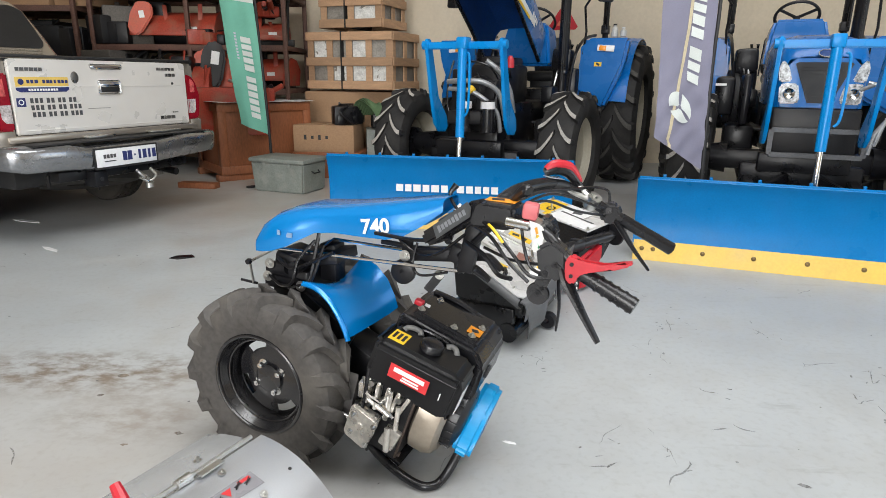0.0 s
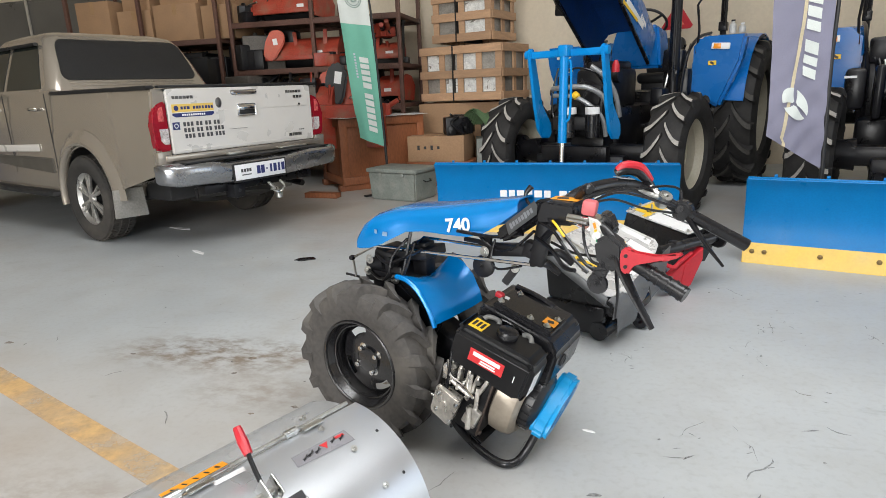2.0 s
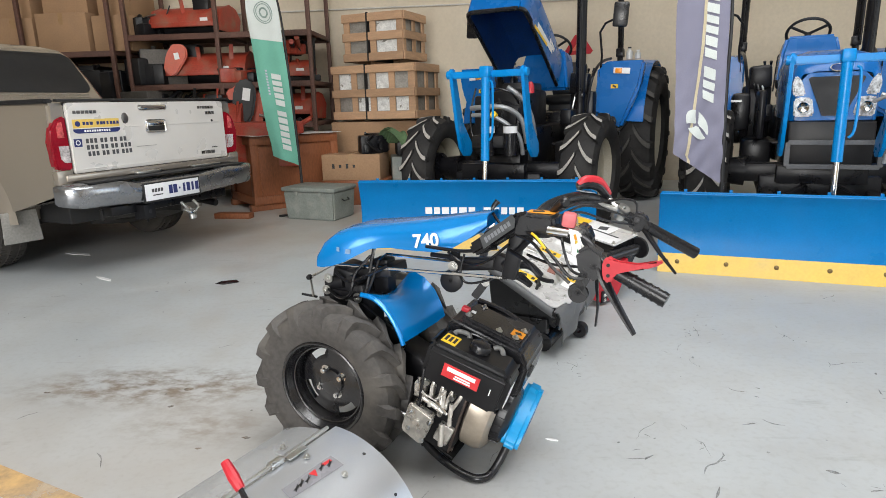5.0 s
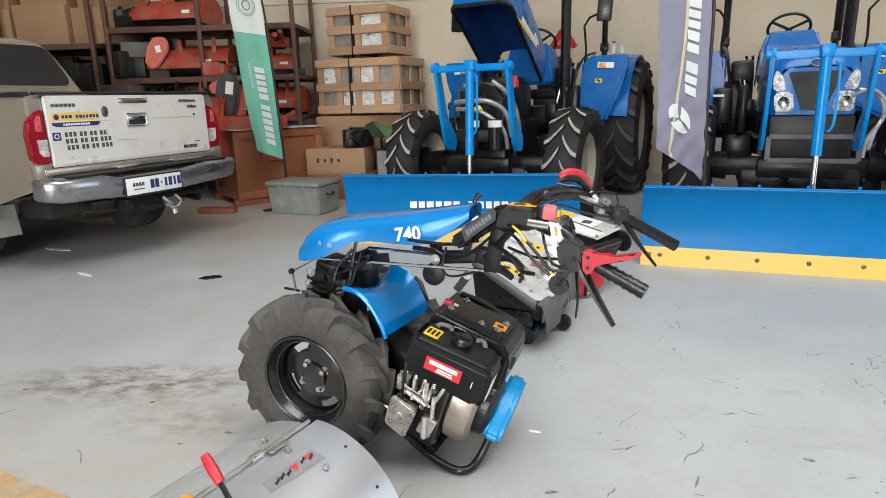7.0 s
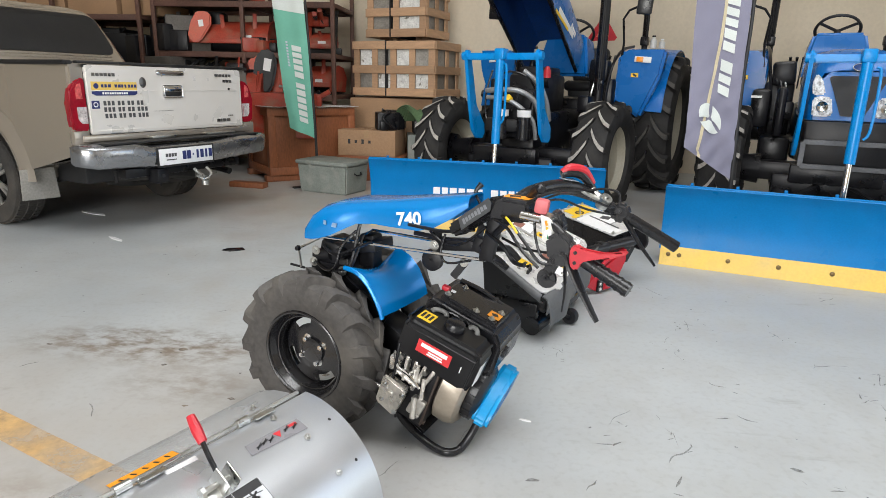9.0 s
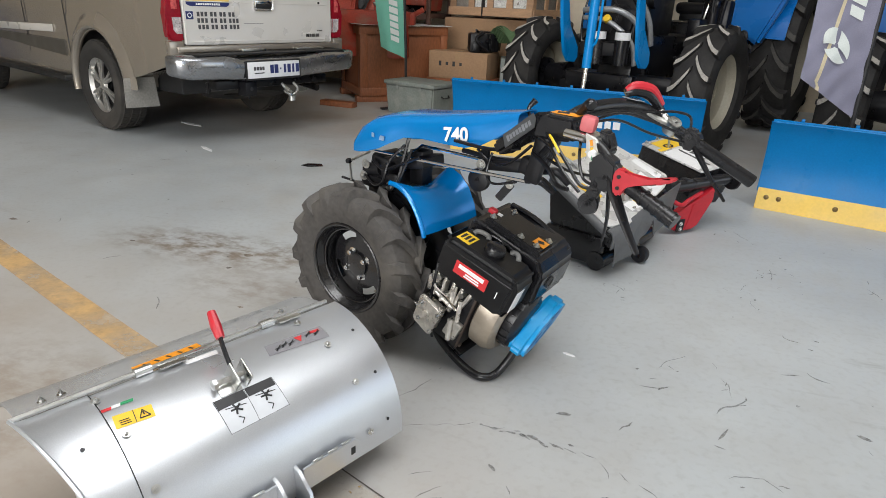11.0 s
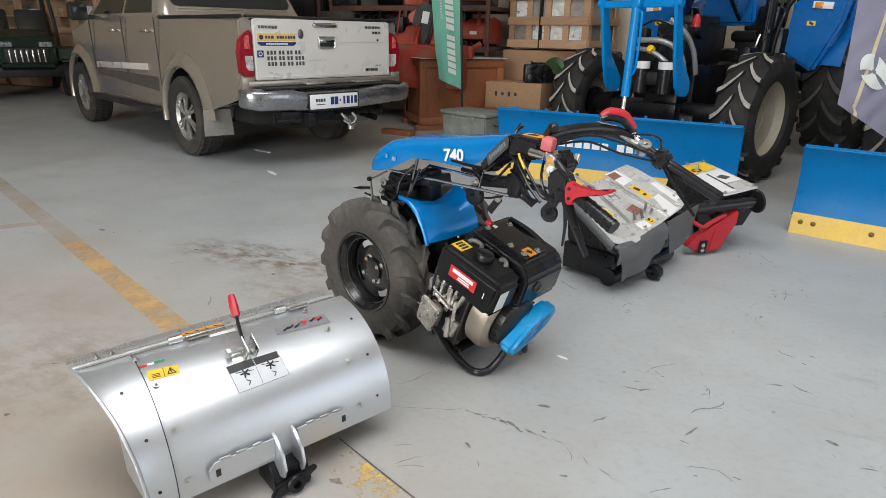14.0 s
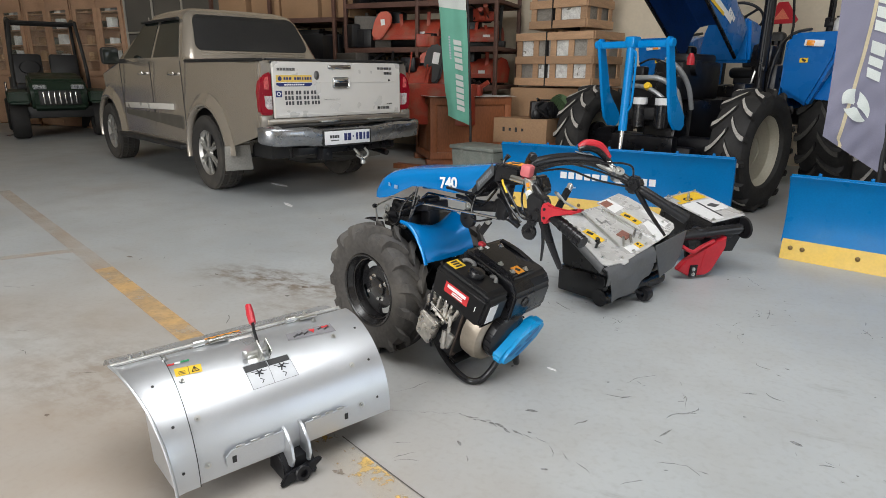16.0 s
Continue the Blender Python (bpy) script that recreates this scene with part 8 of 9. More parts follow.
def build_crate(at, angle, w, d, h, cols, rows_z, label):
    """An open slatted crate with wrapped goods inside."""
    th = empty("slatted_crate", pose(*at, 0, 0, angle), label, "crate", "slatted crates")
    # load in a darkened wrap colour, which paints the shade between the slats
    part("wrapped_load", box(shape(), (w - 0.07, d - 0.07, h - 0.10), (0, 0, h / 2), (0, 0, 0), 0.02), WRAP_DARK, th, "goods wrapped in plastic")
    long_me, short_me = slat_mesh("slat", (w, 0.018, 0.10), WOOD), slat_mesh("slat", (0.018, d, 0.10), WOOD)
    up_me, upd_me = slat_mesh("upright", (0.085, 0.02, h), WOOD), slat_mesh("upright", (0.02, 0.085, h), WOOD)

    def put(me, name, x, y, z):
        ob = new(name, me)
        ob.parent = th
        ob.location = (x, y, z)
        return ob

    for z in rows_z:
        for s in (-1, 1):
            put(long_me, "slat", 0, s * (d / 2 + 0.01), z)
            put(short_me, "slat", s * (w / 2 + 0.012), 0, z)
    for k in range(cols):
        x = -w / 2 + 0.05 + (w - 0.10) * k / (cols - 1)
        for s in (-1, 1):
            put(up_me, "upright", x, s * (d / 2 - 0.012), h / 2)
    for s in (-1, 1):
        for y in (-d / 2 + 0.05, 0, d / 2 - 0.05):
            put(upd_me, "upright", s * (w / 2 - 0.012), y, h / 2)
    for k in range(cols - 1):
        x = -w / 2 + 0.05 + (w - 0.10) * (k + 0.5) / (cols - 1)
        for j in range(len(rows_z) - 1):
            zc = (rows_z[j] + rows_z[j + 1]) / 2
            bm = shape()
            gw, gh = (w - 0.1) / (cols - 1) - 0.09, rows_z[j + 1] - rows_z[j] - 0.11
            if random.random() < 0.8:
                n = 6
                sheet(bm, [[(x + gw * (a / n - 0.5), -d / 2 + 0.028 + 0.008 * random.random(), zc + gh * (b / n - 0.5)) for a in range(n + 1)] for b in range(n + 1)])
                part("plastic_wrap", bm, FOIL, th, "white crinkled wrap", angle=10)
    for x in (-w * 0.08,):
        part("strap", box(shape(), (0.018, d + 0.05, h + 0.01), (x, 0, h / 2 + 0.004)), CAR_BLACK, th, "black packing strap")
    return th


# darker copy of the wrap, for shade in the crate gaps
WRAP_DARK = mat("gap_shade_wrap", (0.3, 0.28, 0.25), 0.5, var=0.3, scale=10, bump=0.4)
build_crate((-1.12, 8.08, 1.0), -20, 1.2, 0.75, 0.68, 5, (0.05, 0.33, 0.63), "open slatted pine crate with white wrapped goods")
build_crate((-1.11, 8.09, 1.73), -20, 0.86, 0.66, 0.58, 3, (0.05, 0.30, 0.53), "smaller slatted pine crate stacked on another crate")
bm = shape()
box(bm, (1.4, 0.75, 0.86), (-1.12, 8.12, 0.54), (0, 0, 0), 0.01)
tagged(part("plywood_box", bm, CARD), "plain plywood box under the crates", "box")
pal = empty("pallet", pose(-1.12, 8.12, 0), "rough wooden pallet on the floor", "pallet")
for k in range(5):
    part("board", box(shape(), (1.4, 0.10, 0.02), (0, -0.33 + 0.165 * k, 0.10), (0, 0, 0), 0.003), WOOD, pal)
for k in range(3):
    part("bearer", box(shape(), (0.09, 0.75, 0.09), (-0.6 + 0.6 * k, 0, 0.045), (0, 0, 0), 0.004), WOOD, pal)


def build_wood_case(at, angle):
    th = empty("packing_case", pose(*at, 0, 0, angle), "reddish plywood packing case with a plastic sheet on top", "packing case")
    w, d, h = 1.08, 0.82, 0.79
    part("body", box(shape(), (w - 0.03, d - 0.03, h), (w / 2, d / 2, h / 2 + 0.07), (0, 0, 0), 0.006), WOOD_RED, th)
    for x in (0.04, w - 0.04):
        for y in (0.0, d):
            part("corner_batten", box(shape(), (0.085, 0.02, h), (x, y, h / 2 + 0.07), (0, 0, 0), 0.003), WOOD_RED, th)
    for y in (0.04, d - 0.04):
        for x in (0.0, w):
            part("corner_batten", box(shape(), (0.02, 0.085, h), (x, y, h / 2 + 0.07), (0, 0, 0), 0.003), WOOD_RED, th)
    for z in (0.12, h + 0.02):
        part("rail_batten", box(shape(), (w, 0.024, 0.09), (w / 2, -0.001, z), (0, 0, 0), 0.003), WOOD_RED, th)
        part("rail_batten", box(shape(), (0.024, d, 0.09), (-0.001, d / 2, z), (0, 0, 0), 0.003), WOOD_RED, th)
    for y in (0.06, d - 0.06):
        part("runner", box(shape(), (w + 0.1, 0.10, 0.07), (w / 2, y, 0.035), (0, 0, 0), 0.005), WOOD_RED, th)
    part("paper_label", box(shape(), (0.001, 0.10, 0.06), (-0.0145, 0.55, 0.68)), WHITE, th)
    part("paper_label", box(shape(), (0.001, 0.10, 0.07), (-0.0145, 0.50, 0.55)), CARD, th)
    bm = shape()
    sheet(bm, [[(x, y, h + 0.082 + 0.02 * noise.noise((x * 4, y * 4, 1))) for x in np.linspace(-0.06, w + 0.05, 14)] for y in np.linspace(-0.05, d + 0.05, 10)], 0.002)
    part("plastic_sheet", bm, FOIL, th, "crumpled grey plastic sheet", angle=15)
    return th


build_wood_case((-2.50, 6.60, 0), 39)
bm = shape()
box(bm, (0.42, 0.12, 0.06), (0, 0, 0.03), (0, 0, 0), 0.006)
tagged(part("wood_offcut", bm, WOOD_RED, m=pose(-2.62, 6.22, 0, 0, 0, -8)), "reddish wood offcut lying on the floor", "offcut")
bm = shape()
box(bm, (0.09, 0.09, 0.14), (0, 0, 0.07), (0, 0, 0), 0.006)
tagged(part("wood_offcut", bm, WOOD, m=pose(-2.02, 6.42, 0, 0, 0, 20)), "pale wood block on the floor", "offcut")


def build_tote():
    th = empty("storage_box", pose(-1.64, 6.20, 0, 0, 0, -20), "scuffed grey-green metal storage box on the floor", "storage box")
    bm = shape()
    loft(bm, [[(-0.30, -0.20, 0), (0.30, -0.20, 0), (0.30, 0.20, 0), (-0.30, 0.20, 0)], [(-0.32, -0.215, 0.31), (0.32, -0.215, 0.31), (0.32, 0.215, 0.31), (-0.32, 0.215, 0.31)]])
    bmesh.ops.bevel(bm, geom=bm.edges[:], offset=0.015, segments=2, affect="EDGES")
    part("body", bm, TOTE, th)
    bm = shape()
    box(bm, (0.67, 0.46, 0.045), (0, 0, 0.325), (0, 0, 0), 0.014)
    part("lid", bm, TOTE, th, "lid with rolled rim")
    for s in (-1, 1):
        part("handle", tube(shape(), [(s * 0.315, -0.06, 0.22), (s * 0.34, -0.05, 0.20), (s * 0.34, 0.05, 0.20), (s * 0.315, 0.06, 0.22)], 0.007, 6, curved=False), STEEL_DARK, th)
        part("latch", box(shape(), (0.04, 0.008, 0.06), (s * 0.15, -0.219, 0.29), (0, 0, 0), 0.002), TOTE, th)
    return th


TOTE = mat("grey_green_box_paint", (0.20, 0.22, 0.20), 0.6, var=0.2, scale=6, bump=0.3, dirt=(0.35, 0.34, 0.3), dirt_amount=0.4, dirt_scale=9)
build_tote()


def build_carton(at, angle, size, label, marks=False, group=""):
    th = empty("cardboard_box", pose(*at, 0, 0, angle), label, "cardboard box", group)
    w, d, h = size
    part("body", box(shape(), size, (0, 0, h / 2), (0, 0, 0), 0.006), CARD, th)
    part("tape", box(shape(), (0.06, d + 0.002, h * 0.3), (0, 0, h * 0.853)), TAPE, th, "brown tape")
    part("flap_seam", box(shape(), (w * 0.98, 0.004, 0.002), (0, 0, h + 0.001)), TAPE, th)
    if marks:
        for k in range(4):
            part("print_mark", box(shape(), (0.03, 0.002, 0.055 if k % 2 == 0 else 0.035), (-w * 0.3 + 0.085 * k, -d / 2 - 0.001, h * 0.55)), DECAL_BLACK, th)
    return th


TAPE = mat("brown_tape", (0.36, 0.22, 0.11), 0.35, var=0.1)
build_carton((-1.42, 7.22, 0.30), -5, (0.72, 0.48, 0.31), "brown cardboard box printed with handling marks", True)
bm = shape()
box(bm, (0.8, 0.5, 0.30), (0, 0, 0.15), (0, 0, 0), 0.008)
tagged(part("wooden_box", bm, WOOD_RED, m=pose(-1.40, 7.22, 0, 0, 0, -5)), "low reddish wooden box under a carton", "box")
bm = shape()
box(bm, (0.42, 0.42, 0.55), (0, 0, 0.275), (0, 0, 0), 0.008)
tagged(part("grey_case", bm, TOTE, m=pose(-0.80, 7.45, 0, 0, 0, 10)), "dull grey case on the floor", "case")


def build_scrap(name, at, angle, seed, size, material, label, category="machine part"):
    """A small pile of castings, rods and discs."""
    rnd = random.Random(seed)
    th = empty(name, pose(*at, 0, 0, angle), label, category)
    w, d, h = size
    for k in range(5):
        bm = shape()
        c = Vector((rnd.uniform(-w / 3, w / 3), rnd.uniform(-d / 3, d / 3), 0))
        s = rnd.uniform(0.12, 0.28) * h / 0.3
        box(bm, (s * 1.2, s, min(s, h)), (c.x, c.y, min(s, h) / 2), (0, 0, rnd.uniform(0, 90)), 0.02)
        rod(bm, (c.x, c.y, s * 0.5), (c.x + rnd.uniform(-0.2, 0.2), c.y - 0.15, h * rnd.uniform(0.5, 1.0)), 0.03, seg=10)
        part("casting", bm, material if k % 2 else BLACK_METAL, th)
    for k in range(4):
        x = rnd.uniform(-w / 2, w / 2)
        part("pipe", tube(shape(), [(x, rnd.uniform(-d / 2, d / 2), 0.02), (x + rnd.uniform(-0.2, 0.2), 0, h * 0.6), (x + rnd.uniform(-0.3, 0.3), rnd.uniform(-d / 2, d / 2), h * rnd.uniform(0.7, 1.1))], rnd.uniform(0.008, 0.02), 8), ZINC if k == 0 else BLACK_METAL, th)
    for k in range(2):
        x = rnd.uniform(-w / 3, w / 3)
        part("disc", lathe(shape(), [(0.03, -0.02), (h * 0.36, -0.02), (h * 0.38, 0), (h * 0.36, 0.02), (0.03, 0.02)], pose(x, -d / 3, h * 0.39, 80, rnd.uniform(-20, 20), rnd.uniform(-30, 30)), 22, True), BLACK_METAL, th)
    return th


def build_red_tiller(at, angle, size, seed, tilt=0.0, label="red rotary tiller with black gearbox stored on the rack"):
    rnd = random.Random(seed)
    th = empty("rotary_tiller", pose(*at, tilt, 0, angle), label, "tiller", "stored tillers")
    w, d, h = size
    rows = []
    for x in np.linspace(-w / 2, w / 2, 6):
        rows.append([(x, -d * 0.5, h * 0.30), (x, -d * 0.47, h * 0.55), (x, -d * 0.33, h * 0.82), (x, -d * 0.1, h * 0.97), (x, d * 0.15, h), (x, d * 0.4, h * 0.86), (x, d * 0.5, h * 0.6)])
    part("hood", sheet(shape(), rows, 0.01), RED_OLD, th, "dusty red hood", angle=50)
    for s in (-1, 1):
        bm = shape()
        prism(bm, [(-d * 0.5, h * 0.1), (-d * 0.5, h * 0.5), (-d * 0.34, h * 0.84), (0, h * 1.03), (d * 0.3, h * 0.95), (d * 0.5, h * 0.6), (d * 0.4, h * 0.08)], s * w / 2 - 0.012, s * w / 2 + 0.012, "yz", 0.004)
        part("end_plate", bm, RED_OLD, th)
    part("rotor", rod(shape(), (-w / 2, 0, h * 0.3), (w / 2, 0, h * 0.3), h * 0.26, seg=14), BLACK_METAL, th)
    bm = shape()
    box(bm, (0.22, 0.24, 0.2), (rnd.uniform(-w / 5, w / 5), -0.05, h * 1.0), (0, 0, 0), 0.03)
    part("gearbox", bm, BLACK_METAL, th)
    part("frame_bar", box(shape(), (w, 0.06, 0.06), (0, -d * 0.46, h * 0.34), (0, 0, 0), 0.006), RED_OLD, th)
    for k in range(3):
        x = -w * 0.35 + w * 0.35 * k
        part("linkage_bar", bar(shape(), (x, -d * 0.42, h * 0.3), (x + rnd.uniform(-0.1, 0.1), -d * 0.3, h * rnd.uniform(1.0, 1.3)), 0.05, 0.014, 0.003), RED_OLD if k else BLACK_METAL, th)
    part("white_sticker", box(shape(), (0.10, 0.001, 0.07), (w * 0.28, -d * 0.488, h * 0.44), (0, 0, 0)), WHITE, th)
    for s in (-1, 1):
        part("foot", box(shape(), (0.06, d * 0.7, 0.04), (s * w * 0.42, 0, 0.02), (0, 0, 0), 0.005), BLACK_METAL, th)
    return th


RED_OLD = mat("dusty_red_paint", (0.40, 0.055, 0.03), 0.5, var=0.25, dirt=(0.26, 0.15, 0.10), dirt_amount=0.75, dirt_scale=5)
RED_BRIGHT = mat("orange_red_paint", (0.55, 0.075, 0.03), 0.4, var=0.15, dirt=(0.3, 0.16, 0.1), dirt_amount=0.4, dirt_scale=5)
DULL_CASTING = mat("dull_grey_casting", (0.11, 0.10, 0.09), 0.6, metal=0.3, var=0.3)
RACK = mat("rusty_brown_rack_paint", (0.12, 0.06, 0.045), 0.6, metal=0.2, var=0.3, bump=0.2)


def build_rack(x0, x1, y0, y1, levels, posts, label):
    th = empty("storage_rack", pose(x0, y0, 0), label, "rack", "storage racks")
    w, d, top = x1 - x0, y1 - y0, levels[-1] + 1.0
    for k in range(posts):
        x = w * k / (posts - 1)
        for y in (0, d):
            part("upright", box(shape(), (0.05, 0.05, top), (x, y, top / 2), (0, 0, 0), 0.004), RACK, th)
        for z in levels:
            part("cross_bar", box(shape(), (0.04, d, 0.05), (x, d / 2, z - 0.03), (0, 0, 0), 0.003), RACK, th)
    for z in levels:
        for y in (0, d):
            part("beam", box(shape(), (w, 0.04, 0.07), (w / 2, y, z - 0.035), (0, 0, 0), 0.004), RACK, th)
        part("deck", box(shape(), (w, d - 0.06, 0.02), (w / 2, d / 2, z - 0.01)), WOOD_DARK, th, "dark wooden deck")
    return th


WOOD_DARK = mat("dark_rack_boards", (0.14, 0.09, 0.06), 0.8, var=0.25, scale=4, bump=0.2)
build_rack(-4.25, -1.95, 7.45, 8.45, (0.5, 1.0, 1.5, 2.10), 3, "rusty brown steel rack filled with red farm implements")
build_rack(-6.75, -4.45, 7.45, 8.45, (0.5, 1.2, 1.93), 3, "brown steel rack stacked with cardboard boxes and engines")
build_red_tiller((-3.42, 7.85, 1.50), 3, (1.12, 0.62, 0.40), 1)
build_red_tiller((-3.52, 7.85, 2.10), -4, (0.92, 0.60, 0.36), 2)
build_red_tiller((-2.35, 7.85, 1.50), 8, (0.62, 0.55, 0.28), 3)
build_red_tiller((-2.35, 7.85, 1.00), -5, (0.72, 0.6, 0.36), 4)
build_red_tiller((-3.15, 7.30, 0.52), 6, (0.66, 0.5, 0.74), 5, label="tall red implement with black guard stored on the rack")
bm = shape()
prism(bm, [(-0.07, -0.27), (0.07, -0.27), (0.125, -0.18), (0.14, 0.10), (0.10, 0.22), (0.04, 0.27), (-0.04, 0.27), (-0.10, 0.22), (-0.14, 0.10), (-0.125, -0.18)], -0.04, 0.04, "xz", 0.03)
gd = tagged(part("belt_guard", bm, CAR_BLACK, m=pose(-2.80, 7.34, 1.27, -6, 10, 18)), "black oval belt guard with a white sticker", "belt guard")
part("white_sticker", box(shape(), (0.09, 0.002, 0.15), (0.02, -0.042, 0.08)), WHITE, gd)
bm = shape()
prism(bm, [(-0.24, -0.50), (0.22, -0.50), (0.26, -0.20), (0.22, 0.16), (0.08, 0.33), (-0.08, 0.34), (-0.20, 0.20), (-0.27, -0.15)], -0.05, 0.05, "xz", 0.04)
tagged(part("belt_cover", bm, RED_BRIGHT, m=pose(-2.87, 7.47, 1.20, -6, 10, 18)), "rounded red steel cover behind a black guard", "machine cover")
bm = shape()
prism(bm, [(-0.12, -0.17), (-0.01, -0.22), (0.05, -0.16), (0.12, 0.07), (0.09, 0.17), (0.02, 0.20), (-0.09, 0.16), (-0.13, 0.02)], -0.03, 0.03, "xz", 0.015)
gd = tagged(part("end_guard", bm, RED_BRIGHT, m=pose(-3.66, 7.48, 1.80, 0, 18, 10)), "orange-red chain guard with a white sticker", "machine cover")
part("white_sticker", box(shape(), (0.06, 0.002, 0.08), (0.0, -0.032, 0.04), (0, -25, 0)), WHITE, gd)
bm = shape()
for x, h in ((-0.34, 0.55), (-0.05, 0.42), (0.32, 0.5)):
    rod(bm, (x, 0, 0), (x + 0.02, 0, h), 0.022, seg=10)
    rod(bm, (x + 0.02, 0, h), (x + 0.02, 0, h + 0.03), 0.035, seg=10)
box(bm, (0.8, 0.10, 0.08), (0, 0, 0.04), (0, 0, 0), 0.01)
tagged(part("mast_frame", bm, CAR_BLACK, m=pose(-2.32, 7.72, 1.50, 0, 0, 4)), "black frame with upright posts stored on the rack", "machine part")
bm = shape()
box(bm, (0.9, 0.5, 0.52), (0, 0, 0.26), (0, 0, 0), 0.02)
tagged(part("red_cabinet", bm, RED_OLD, m=pose(-2.5, 7.05, 0.5, 0, 0, 4)), "dusty red steel machine body", "machine part")
for i, (x, y, z, w, d, h) in enumerate(((-4.85, 7.9, 1.2, 0.7, 0.6, 0.55), (-5.6, 7.9, 1.2, 0.8, 0.6, 0.45), (-6.3, 7.9, 1.2, 0.7, 0.6, 0.5), (-3.9, 7.8, 1.0, 0.5, 0.5, 0.40), (-3.0, 7.9, 1.0, 0.6, 0.5, 0.34), (-2.2, 7.8, 1.83, 0.5, 0.4, 0.22), (-3.7, 7.8, 0.5, 0.7, 0.6, 0.4), (-5.2, 7.8, 0.5, 0.9, 0.6, 0.5), (-1.25, 7.25, 0.61, 0.7, 0.4, 0.25), (-0.75, 7.45, 0.55, 0.45, 0.4, 0.3), (-4.75, 6.9, 0.0, 0.6, 0.5, 0.55), (-2.3, 7.2, 0.87, 0.7, 0.4, 0.22), (-5.1, 7.7, 1.2, 0.7, 0.5, 0.62), (-4.05, 7.6, 1.0, 0.5, 0.5, 0.5), (-3.35, 7.55, 1.0, 0.7, 0.4, 0.42), (-4.15, 7.7, 2.1, 0.35, 0.4, 0.3), (-4.05, 7.65, 1.5, 0.3, 0.4, 0.5), (-2.9, 7.6, 1.5, 0.5, 0.3, 0.2))):
    build_scrap("machine_scrap", (x, y, z), 12 * i, 40 + i, (w, d, h), (BLACK_METAL, DULL_CASTING, RED_OLD)[i % 3] if i not in (8, 9) else STEEL_DARK, "loose dark engine parts and castings piled together")
rnd = random.Random(8)
x = -6.7
while x < -4.7:
    w = rnd.uniform(0.5, 0.95)
    h = rnd.uniform(0.38, 0.6)
    build_carton((x + w / 2, 7.9, 1.93), rnd.uniform(-4, 4), (w * 0.94, 0.7, h), "plain brown cardboard box on the rack", group="rack boxes")
    if rnd.random() < 0.6:
        build_carton((x + w / 2, 7.95, 1.93 + h), rnd.uniform(-6, 6), (w * 0.8, 0.6, 0.34), "plain brown cardboard box on another box", group="rack boxes")
    x += w + 0.04
for k, (x, z, w, h) in enumerate(((-4.05, 2.46, 0.5, 0.35), (-6.25, 0.5, 0.8, 0.45))):
    if k:
        build_carton((x, 7.9, z), 3 * k, (w, 0.6, h), "plain brown cardboard box on the rack", group="rack boxes")
# green strap bundle on the scrap
bm = shape()
for k in range(9):
    a = k * 0.7
    tube(bm, [(-0.15 + 0.03 * k, 0.1, 0.0), (-0.05 + 0.03 * k, 0.0, 0.16 + 0.03 * math.sin(a)), (0.10 + 0.02 * k, -0.08, 0.10 - 0.012 * k), (0.22 + 0.02 * k, -0.16, -0.06)], 0.022, 6, flat=0.3)
tagged(part("green_webbing", bm, mat("faded_green_webbing", (0.10, 0.17, 0.08), 0.8, var=0.25), m=pose(-1.0, 7.15, 0.72)), "faded green webbing draped over the parts", "webbing")
bm = shape()
rod(bm, (-6.5, 8.69, 2.47), (3.0, 8.69, 2.52), 0.012, seg=8)
tagged(part("wall_pipe", bm, CEIL), "thin pale conduit along the wall", "pipe", kind="structure")

# ---- far end: glazed cabinets and utility vehicle ----
CAB_WOOD = mat("brown_display_wood", (0.48, 0.30, 0.20), 0.5, var=0.2, scale=3)


